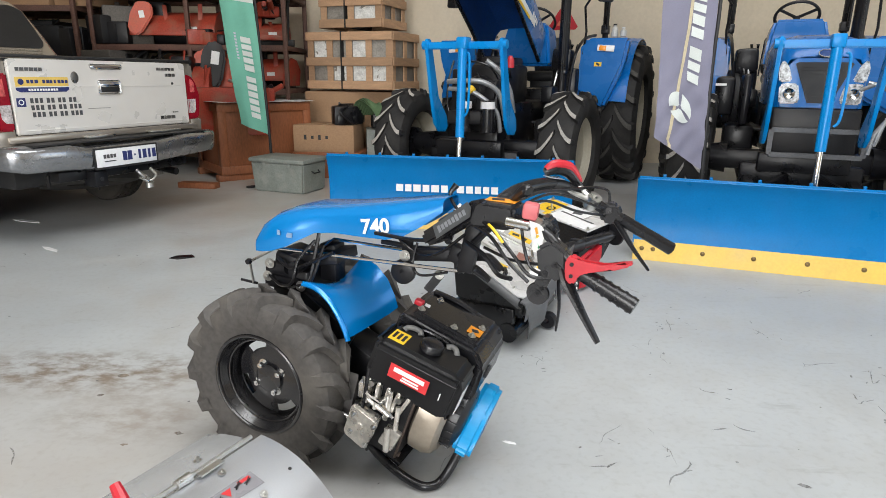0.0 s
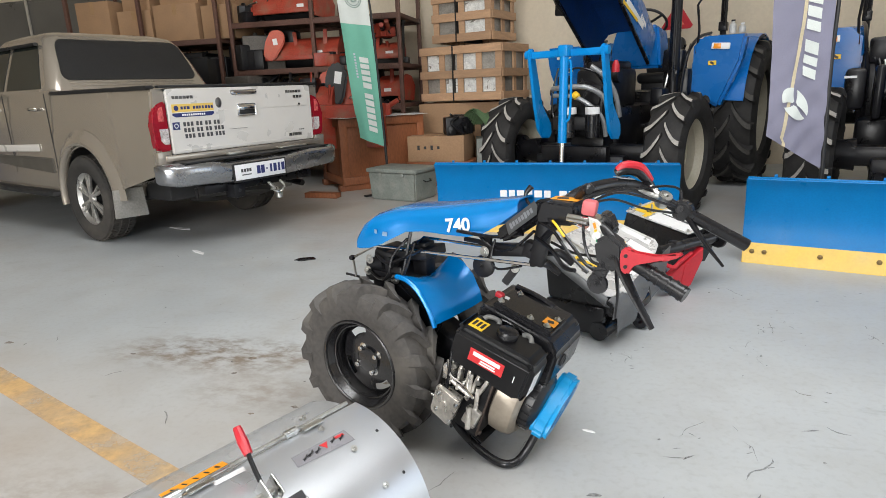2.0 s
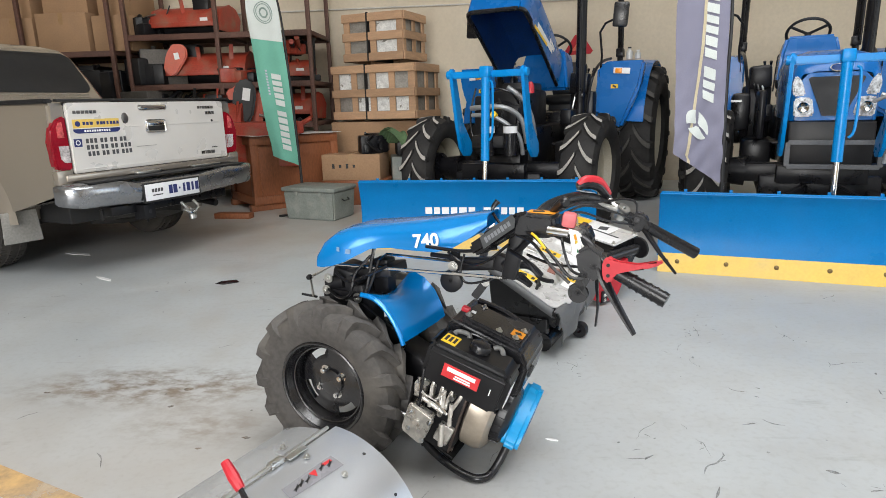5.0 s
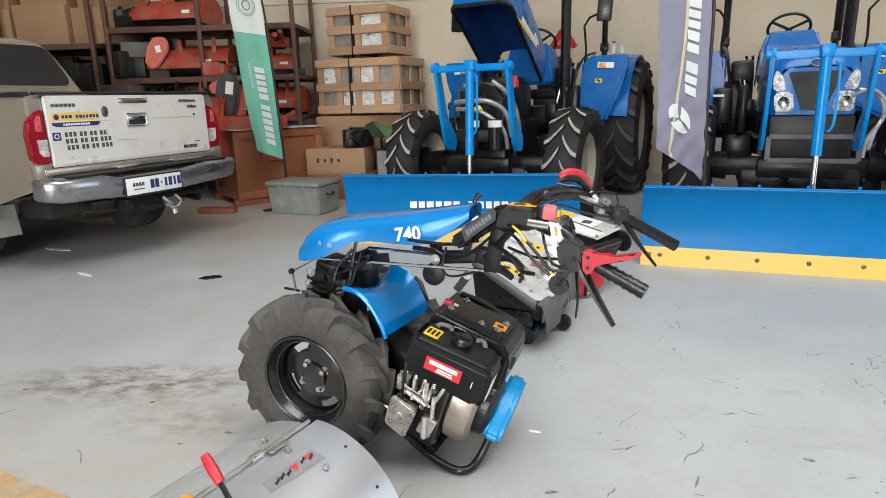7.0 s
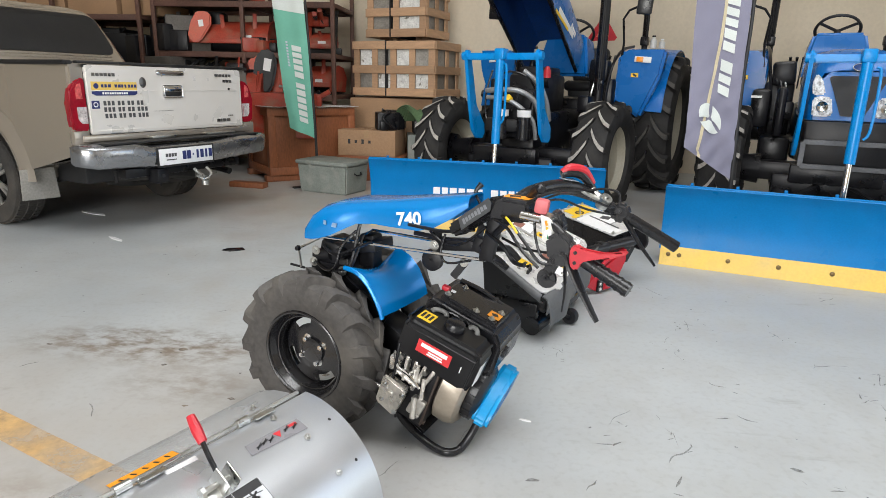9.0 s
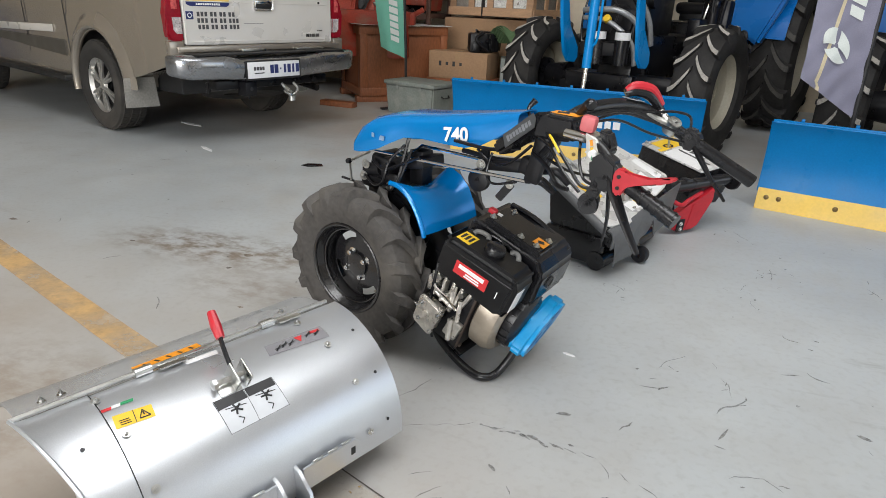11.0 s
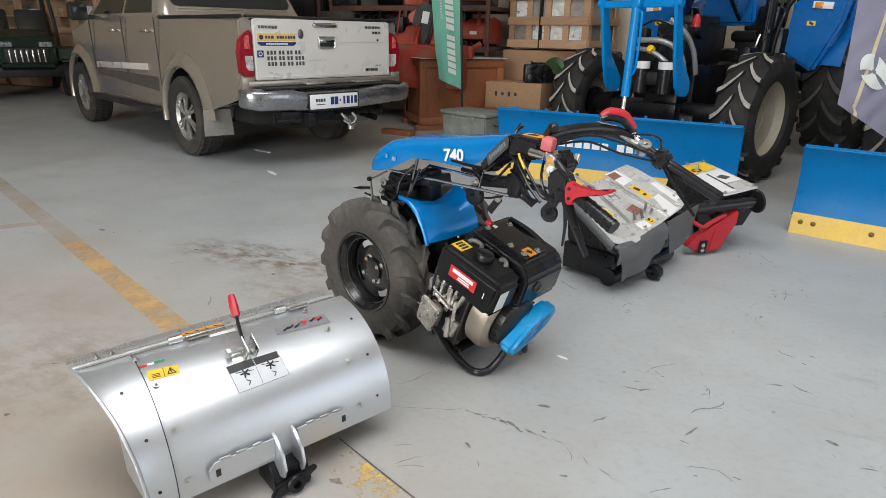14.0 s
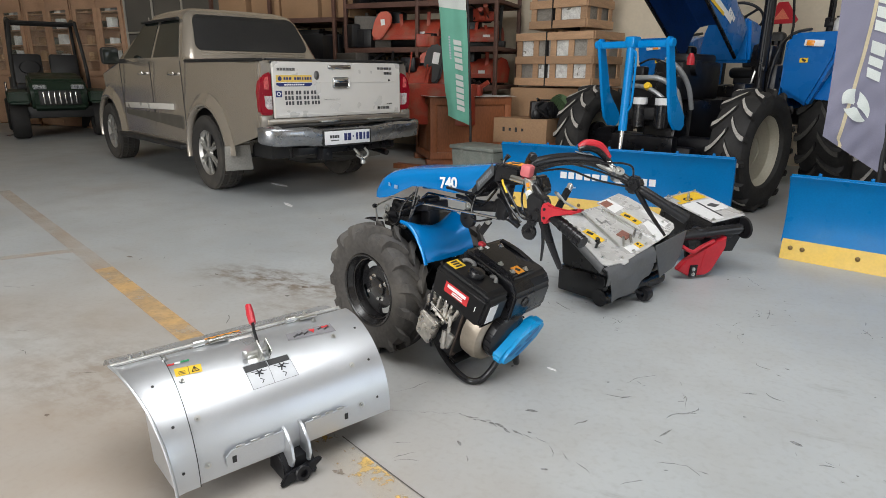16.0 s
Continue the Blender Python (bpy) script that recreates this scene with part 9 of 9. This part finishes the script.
def build_cabinet(x0, x1):
    th = empty("display_cabinet", pose(x0, 8.68, 0), "brown wooden display cabinet with glazed doors", "cabinet", "display cabinets")
    w, d, h = x1 - x0, 0.45, 2.75
    bm = shape()
    box(bm, (w, 0.02, h), (w / 2, -0.01, h / 2))
    for x in (0.02, w - 0.02):
        box(bm, (0.04, d, h), (x, -d / 2, h / 2), (0, 0, 0), 0.004)
    for z in (0.05, 1.02, h - 0.04):
        box(bm, (w, d, 0.05), (w / 2, -d / 2, z), (0, 0, 0), 0.004)
    part("carcass", bm, CAB_WOOD, th)
    for z in (1.35, 1.65, 1.95, 2.25):
        part("shelf", box(shape(), (w - 0.08, d - 0.08, 0.02), (w / 2, -d / 2, z)), CAB_WOOD, th)
        for k in range(4):
            hh = random.uniform(0.1, 0.22)
            part("shelf_goods", box(shape(), (random.uniform(0.1, 0.2), 0.18, hh), (w * (0.15 + 0.22 * k), -d / 2, z + 0.01 + hh / 2), (0, 0, 0), 0.01), (CARD, TOTE, WHITE, STEEL_DARK)[k], th)
    for a, b in ((0.03, w / 2 - 0.005), (w / 2 + 0.005, w - 0.03)):
        dr = part("door", box(shape(), (b - a, 0.025, 0.93), ((a + b) / 2, -d - 0.013, 0.54), (0, 0, 0), 0.004), CAB_WOOD, th, "panelled lower door")
        bm = shape()
        for xx in (a + 0.05, b - 0.05):
            box(bm, (0.10, 0.025, h - 1.1), (xx, -d - 0.013, 1.05 + (h - 1.1) / 2), (0, 0, 0), 0.004)
        for zz in (1.10, h - 0.28):
            box(bm, (b - a, 0.025, 0.10 if zz < 2 else 0.34), ((a + b) / 2, -d - 0.014, zz), (0, 0, 0), 0.004)
        gl = part("glass_door", bm, CAB_WOOD, th, "glazed upper door")
        gp = part("pane", box(shape(), (b - a - 0.16, 0.005, 1.32), ((a + b) / 2, -d - 0.01, 1.80)), GLASS, gl)
        gp.visible_shadow = False
    return th


GLASS = glass_mat("clear_glass", (0.9, 0.93, 0.92))
for x0 in (-13.95, -12.5, -11.05):
    build_cabinet(x0, x0 + 1.42)
CAB_GREY = mat("dark_grey_laminate", (0.11, 0.105, 0.095), 0.35, var=0.2, scale=2)
CAB_TRIM = mat("pale_aluminium_trim", (0.55, 0.53, 0.49), 0.35, metal=0.5, var=0.1)


def build_grey_cabinet(x0, x1):
    th = empty("panelled_cabinet", pose(x0, 8.68, 0), "dark grey panelled cabinet with thin pale metal posts", "cabinet", "grey cabinets")
    w, d, h = x1 - x0, 0.45, 2.75
    bm = shape()
    box(bm, (w, 0.02, h), (w / 2, -0.01, h / 2))
    for x in (0.012, w - 0.012):
        box(bm, (0.024, d, h), (x, -d / 2, h / 2), (0, 0, 0), 0.003)
    for z in (0.05, 1.85, h - 0.03):
        box(bm, (w - 0.05, d - 0.03, 0.04), (w / 2, -d / 2, z))
    part("carcass", bm, CAB_GREY, th)
    n = 2
    for k in range(n):
        a, b = w * k / n + 0.025, w * (k + 1) / n - 0.025
        part("lower_panel", box(shape(), (b - a, 0.022, 1.72), ((a + b) / 2, -d + 0.012, 0.95), (0, 0, 0), 0.004), CAB_GREY, th)
        up = part("upper_panel", box(shape(), (b - a, 0.022, 0.84), ((a + b) / 2, -d + 0.012, 2.29), (0, 0, 0), 0.004), CAB_GREY, th)
        part("handle", rod(shape(), (b - 0.06, -d - 0.02, 1.95), (b - 0.06, -d - 0.02, 2.10), 0.008, seg=8), CAB_TRIM, up)
    for k in range(n):
        part("post", box(shape(), (0.035, 0.03, h), (w * k / n + 0.0175, -d - 0.016, h / 2), (0, 0, 0), 0.006), CAB_TRIM, th, "pale metal post")
    part("rail", box(shape(), (w, 0.02, 0.03), (w / 2, -d - 0.008, 1.845), (0, 0, 0), 0.004), CAB_TRIM, th)
    return th


for x0 in (-9.6, -8.17):
    build_grey_cabinet(x0, x0 + 1.41)


def build_utv():
    th = empty("utility_vehicle", pose(-9.95, 6.9, 0, 0, 0, 60), "dark green utility vehicle with black roll cage", "utility vehicle")
    for x in (-0.62, 0.62):
        for y in (0, 1.8):
            w = part("wheel", lathe(shape(), [(0.0005, -0.1), (0.17, -0.1), (0.18, -0.12), (0.29, -0.13), (0.32, -0.09), (0.325, 0), (0.32, 0.09), (0.29, 0.13), (0.18, 0.12), (0.17, 0.1), (0.0005, 0.1)], pose(x, y, 0.325, 0, 90, 0), 32), RUBBER_DARK, th, "black knobbly wheel")
    bm = shape()
    prism(bm, [(-0.35, 0.55), (-0.38, 0.80), (-0.25, 1.0), (0.5, 1.12), (0.55, 0.6), (0.4, 0.45), (-0.2, 0.45)], -0.42, 0.42, "yz", 0.05)
    part("bonnet", bm, UTV_GREEN, th, "dark green bonnet")
    for s in (-1, 1):
        bm = shape()
        prism(bm, [(-0.42, 0.62), (-0.35, 0.80), (0.25, 0.84), (0.45, 0.60), (0.36, 0.58), (0.2, 0.72), (-0.25, 0.70), (-0.36, 0.58)], s * 0.60 - 0.16, s * 0.60 + 0.16, "yz", 0.03)
        part("front_fender", bm, UTV_GREEN, th)
        part("headlamp", box(shape(), (0.20, 0.05, 0.08), (s * 0.28, -0.37, 0.88), (25, 0, 0), 0.02), LENS, th, "clear headlamp")
    bm = shape()
    box(bm, (0.62, 0.03, 0.24), (0, -0.385, 0.70), (0, 0, 0), 0.01)
    part("grille", bm, CAR_BLACK, th)
    for k in range(7):
        part("grille_bar", box(shape(), (0.022, 0.02, 0.20), (-0.24 + 0.08 * k, -0.405, 0.70), (0, 0, 0), 0.004), CHROME, th)
    bm = shape()
    box(bm, (1.2, 2.2, 0.2), (0, 0.9, 0.45), (0, 0, 0), 0.02)
    box(bm, (1.2, 0.9, 0.35), (0, 1.9, 0.85), (0, 0, 0), 0.02)
    part("chassis", bm, CAR_BLACK, th)
    for s in (-1, 1):
        bm = shape()
        box(bm, (0.5, 0.5, 0.14), (s * 0.3, 1.05, 0.85), (0, 0, 0), 0.04)
        box(bm, (0.48, 0.14, 0.6), (s * 0.3, 1.32, 1.15), (-10, 0, 0), 0.05)
        part("seat", bm, SEAT, th)
    bm = shape()
    for s in (-1, 1):
        tube(bm, [(s * 0.58, 0.5, 0.6), (s * 0.58, 0.6, 1.2), (s * 0.52, 0.75, 1.92), (s * 0.52, 0.85, 2.0), (s * 0.52, 1.5, 2.0), (s * 0.55, 1.6, 1.2), (s * 0.55, 1.6, 0.6)], 0.03, 8)
    rod(bm, (-0.52, 0.8, 1.98), (0.52, 0.8, 1.98), 0.03, seg=8)
    rod(bm, (-0.52, 1.52, 1.99), (0.52, 1.52, 1.99), 0.03, seg=8)
    part("roll_cage", bm, CAR_BLACK, th, "black tubular roll cage")
    part("steering_wheel", lathe(shape(), [(0.15, -0.012), (0.17, 0), (0.15, 0.012)], pose(-0.3, 0.72, 1.2, -50, 0, 0), 24, True), SEAT, th)
    return th


UTV_GREEN = mat("dark_green_plastic", (0.008, 0.026, 0.014), 0.4, var=0.15)
build_utv()
st = empty("sales_counter", pose(-11.55, 6.15, 0, 0, 0, -50), "dark blue draped counter with white leaflets", "counter")
part("drape", box(shape(), (1.3, 0.6, 0.95), (0, 0, 0.475), (0, 0, 0), 0.03), NAVY, st, "dark blue drape")
part("leaflet", box(shape(), (0.22, 0.3, 0.012), (0.4, 0, 0.957), (0, 0, 20)), WHITE, st)
part("leaflet", box(shape(), (0.001, 0.10, 0.10), (0.652, 0.1, 0.8)), WHITE, st)
sp = empty("stanchion", pose(-10.9, 6.62, 0), "thin chrome stanchion on a flat foot", "stanchion")
part("post", rod(shape(), (0, 0, 0), (0, 0, 0.95), 0.014, seg=10), CHROME, sp)
part("foot", lathe(shape(), [(0.0005, 0.012), (0.12, 0.012), (0.13, 0)], None, 24), CHROME, sp)

# ---- marks on the floor ----
def worn_mat(name, color, cover, scale, top=0.86, fade=0.36, low=0.08):
    """Paint with holes where it has worn away."""
    m = mat(name, color, 0.6, var=0.15, scale=8, dirt=(0.42, 0.36, 0.27), dirt_amount=0.6, dirt_scale=6)
    n, l = m.node_tree.nodes, m.node_tree.links
    b = n["Principled BSDF"]
    co = n.new("ShaderNodeTexCoord")
    t = n.new("ShaderNodeTexNoise")
    t.inputs["Scale"].default_value, t.inputs["Detail"].default_value, t.inputs["Roughness"].default_value = scale, 8, 0.7
    l.new(co.outputs["Object"], t.inputs["Vector"])
    r = n.new("ShaderNodeMapRange")
    r.inputs[1].default_value, r.inputs[2].default_value = cover - 0.06, cover - 0.06 + fade
    r.inputs[3].default_value, r.inputs[4].default_value = top, low
    l.new(t.outputs[0], r.inputs[0])
    l.new(r.outputs[0], b.inputs["Alpha"])
    return m


LINE_YELLOW = worn_mat("worn_yellow_line", (0.68, 0.43, 0.18), 0.46, 5, 0.8)
LINE_FAINT = worn_mat("faint_yellow_line", (0.60, 0.38, 0.20), 0.38, 3, 0.36)


def strip(name, pts, width, z, mm, label, category="floor marking", kind="structure"):
    bm = shape()
    pts = [Vector((*p, z)) for p in pts]
    rows = []
    for i, p in enumerate(pts):
        d = (pts[min(i + 1, len(pts) - 1)] - pts[max(i - 1, 0)]).normalized()
        s = Vector((-d.y, d.x, 0)) * width / 2
        rows.append([p - s, p + s])
    sheet(bm, rows)
    return tagged(part(name, bm, mm), label, category, kind=kind)


strip("floor_line", [(-0.42, 0.93), (-1.29, 1.30), (-2.0, 1.605), (-2.5, 1.82)], 0.105, 0.002, LINE_YELLOW, "worn yellow painted floor line")
strip("floor_line_far", [(-2.5, 1.82), (-3.1, 2.08), (-4.0, 2.46), (-5.6, 3.14)], 0.105, 0.002, LINE_FAINT, "faint yellow painted floor line")
strip("floor_line_end", [(0.15, 0.685), (0.02, 0.74), (-0.12, 0.80), (-0.42, 0.93)], 0.10, 0.002, worn_mat("patchy_yellow_line", (0.66, 0.43, 0.12), 0.46, 7, 0.9, 0.07, 0.06), "patchy yellow painted floor line, mostly worn away")
strip("floor_line_branch", [(-3.02, 2.0), (-3.4, 1.52), (-4.3, 0.4)], 0.095, 0.002, LINE_FAINT, "faint yellow painted floor line")
strip("floor_joint", [(0.9, 0.42), (0.36, 0.655), (0.10, 0.765), (-0.20, 0.897)], 0.004, 0.0022, mat("joint_dirt", (0.10, 0.09, 0.08), 0.9), "thin dirty joint in the floor")
SCUFF = worn_mat("dark_scuff", (0.15, 0.145, 0.14), 0.42, 55, 0.68)
rnd = random.Random(21)


def blot(bm, x, y, r, a, long):
    """An irregular flat spot."""
    b = bmesh.new()
    pts = []
    for q in np.linspace(0, 2 * math.pi, 10)[:-1]:
        u, v = r * long * rnd.uniform(0.6, 1.15) * math.cos(q), r * rnd.uniform(0.6, 1.15) * math.sin(q)
        pts.append(b.verts.new((x + u * math.cos(a) - v * math.sin(a), y + u * math.sin(a) + v * math.cos(a), 0.0016)))
    b.faces.new(pts)
    merge(bm, b)


def scratch(bm, x, y, a, length, width):
    """A jagged scratch of uneven width."""
    n = max(3, int(length / 0.018))
    pts = []
    for i in range(n + 1):
        pts.append((x, y))
        a += rnd.gauss(0, 0.28)
        x, y = x + math.cos(a) * length / n, y + math.sin(a) * length / n
    rows = []
    for i, p in enumerate(pts):
        q, o = pts[min(i + 1, n)], pts[max(i - 1, 0)]
        d = Vector((q[0] - o[0], q[1] - o[1], 0)).normalized()
        s = Vector((-d.y, d.x, 0)) * width * (0.15 if i in (0, n) else rnd.uniform(0.3, 1.3))
        rows.append([Vector((*p, 0.0016)) - s, Vector((*p, 0.0016)) + s])
    sheet(bm, rows)


bm = shape()
for k in range(48):
    x, y, a = rnd.uniform(0.0, 2.9), rnd.uniform(-0.2, 3.3), rnd.gauss(0.7, 0.5) if rnd.random() < 0.5 else rnd.uniform(0, 3.14)
    scratch(bm, x, y, a, rnd.uniform(0.03, 0.16), rnd.uniform(0.0010, 0.0032))
    for j in range(rnd.randint(0, 4)):
        f = rnd.uniform(-0.08, 0.12)
        scratch(bm, x + f * math.cos(a) + rnd.gauss(0, 0.03), y + f * math.sin(a) + rnd.gauss(0, 0.03), a + rnd.gauss(0, 0.6), rnd.uniform(0.015, 0.06), rnd.uniform(0.0010, 0.0026))
    for j in range(rnd.randint(0, 3)):
        blot(bm, x + rnd.gauss(0, 0.07), y + rnd.gauss(0, 0.07), rnd.uniform(0.002, 0.006), a, rnd.uniform(1.2, 3.0))
for k in range(70):
    blot(bm, rnd.uniform(-2.8, 3.0), rnd.uniform(0.2, 4.0), rnd.uniform(0.002, 0.007), rnd.uniform(0, 3.14), rnd.uniform(1.0, 3.0))
for k in range(26):
    scratch(bm, rnd.uniform(-3.0, 0.0), rnd.uniform(0.8, 4.0), rnd.uniform(0, 3.14), rnd.uniform(0.03, 0.12), rnd.uniform(0.0010, 0.0025))
# the long curved drag mark, then single scuffs: x, y, heading, length, half width
for x, y, a, length, w in ((-0.17, 1.09, 0.33, 0.29, 0.0016), (0.11, 1.18, 0.02, 0.12, 0.003), (0.22, 1.18, -0.21, 0.17, 0.0045), (0.39, 1.15, -0.43, 0.22, 0.0016)):
    for k in range(4):
        f = length * k / 4
        scratch(bm, x + f * math.cos(a), y + f * math.sin(a) + rnd.gauss(0, 0.004), a + rnd.gauss(0, 0.08), length / 4 * rnd.uniform(0.7, 1.2), w)
        if w > 0.002:
            blot(bm, x + f * math.cos(a) + rnd.gauss(0, 0.01), y + f * math.sin(a) + rnd.gauss(0, 0.012), rnd.uniform(0.004, 0.008), a, rnd.uniform(1.2, 2.5))
for x, y, a, length, w in ((-0.18, 1.23, 0.54, 0.16, 0.002), (0.55, 1.54, -0.29, 0.07, 0.003), (0.61, 1.53, 0.5, 0.05, 0.004), (0.49, 1.28, 0.9, 0.07, 0.003), (0.88, 1.58, -1.9, 0.17, 0.003),
                           (0.80, 1.39, -2.07, 0.07, 0.004), (0.75, 1.30, -1.0, 0.03, 0.004), (1.02, 1.76, -0.26, 0.06, 0.003), (1.11, 1.80, -1.35, 0.08, 0.004), (0.01, 0.86, 1.5, 0.08, 0.0018),
                           (0.02, 0.85, 0.59, 0.08, 0.0018), (-0.03, 0.93, 0.55, 0.06, 0.002), (0.77, 1.17, 1.02, 0.15, 0.0015), (0.68, 1.02, 1.0, 0.08, 0.0015), (0.23, 0.94, 1.67, 0.03, 0.003), (0.89, 1.18, 0.0, 0.03, 0.003)):
    scratch(bm, x, y, a, length, w)
for x, y, a, r in ((0.33, 1.31, 0.13, 0.010), (1.18, 1.47, -0.5, 0.010), (0.17, 1.02, -0.8, 0.007), (0.46, 1.0, 0.3, 0.006)):
    blot(bm, x, y, r, a, 2.2)
tagged(part("scuff_marks", bm, SCUFF), "short dark scuffs and tyre scratches on the floor", "scuff marks", kind="stuff")
bm = shape()
for k in range(16):
    x, y = rnd.gauss(-1.3, 0.7), rnd.gauss(1.7, 0.6)
    r = rnd.uniform(0.006, 0.018)
    b = bmesh.new()
    b.faces.new([b.verts.new((x + r * rnd.uniform(0.5, 1.2) * math.cos(t) * 1.6, y + r * rnd.uniform(0.5, 1.2) * math.sin(t), 0.0015)) for t in np.linspace(0, 6.28, 9)[:-1]])
    merge(bm, b)
tagged(part("mud_crumbs", bm, worn_mat("dried_mud", (0.26, 0.21, 0.165), 0.45, 30)), "small dried mud spots on the floor", "mud", kind="stuff")


def chip(name, at, angle, size, mm, label):
    bm = shape()
    prism(bm, [(-size[0] / 2, -size[1] * 0.2), (-size[0] * 0.1, -size[1] / 2), (size[0] / 2, -size[1] * 0.1), (size[0] * 0.3, size[1] / 2), (-size[0] * 0.3, size[1] * 0.35)], 0.0, 0.004, "xy")
    return tagged(part(name, bm, mm, m=pose(*at, 0, 0, angle)), label, "debris")


chip("dark_scrap", (-1.67, 3.68, 0), 10, (0.16, 0.10), BLACK, "small black scrap lying on the floor")
chip("paint_scrape", (-2.64, 3.81, 0), -35, (0.22, 0.04), WHITE, "white scrape on the floor")
chip("paint_scrape", (-3.35, 4.6, 0), -20, (0.30, 0.06), WHITE, "white scrape on the floor")
chip("paint_chip", (0.32, 1.655, 0), -20, (0.045, 0.010), WHITE, "white paint chip on the floor")
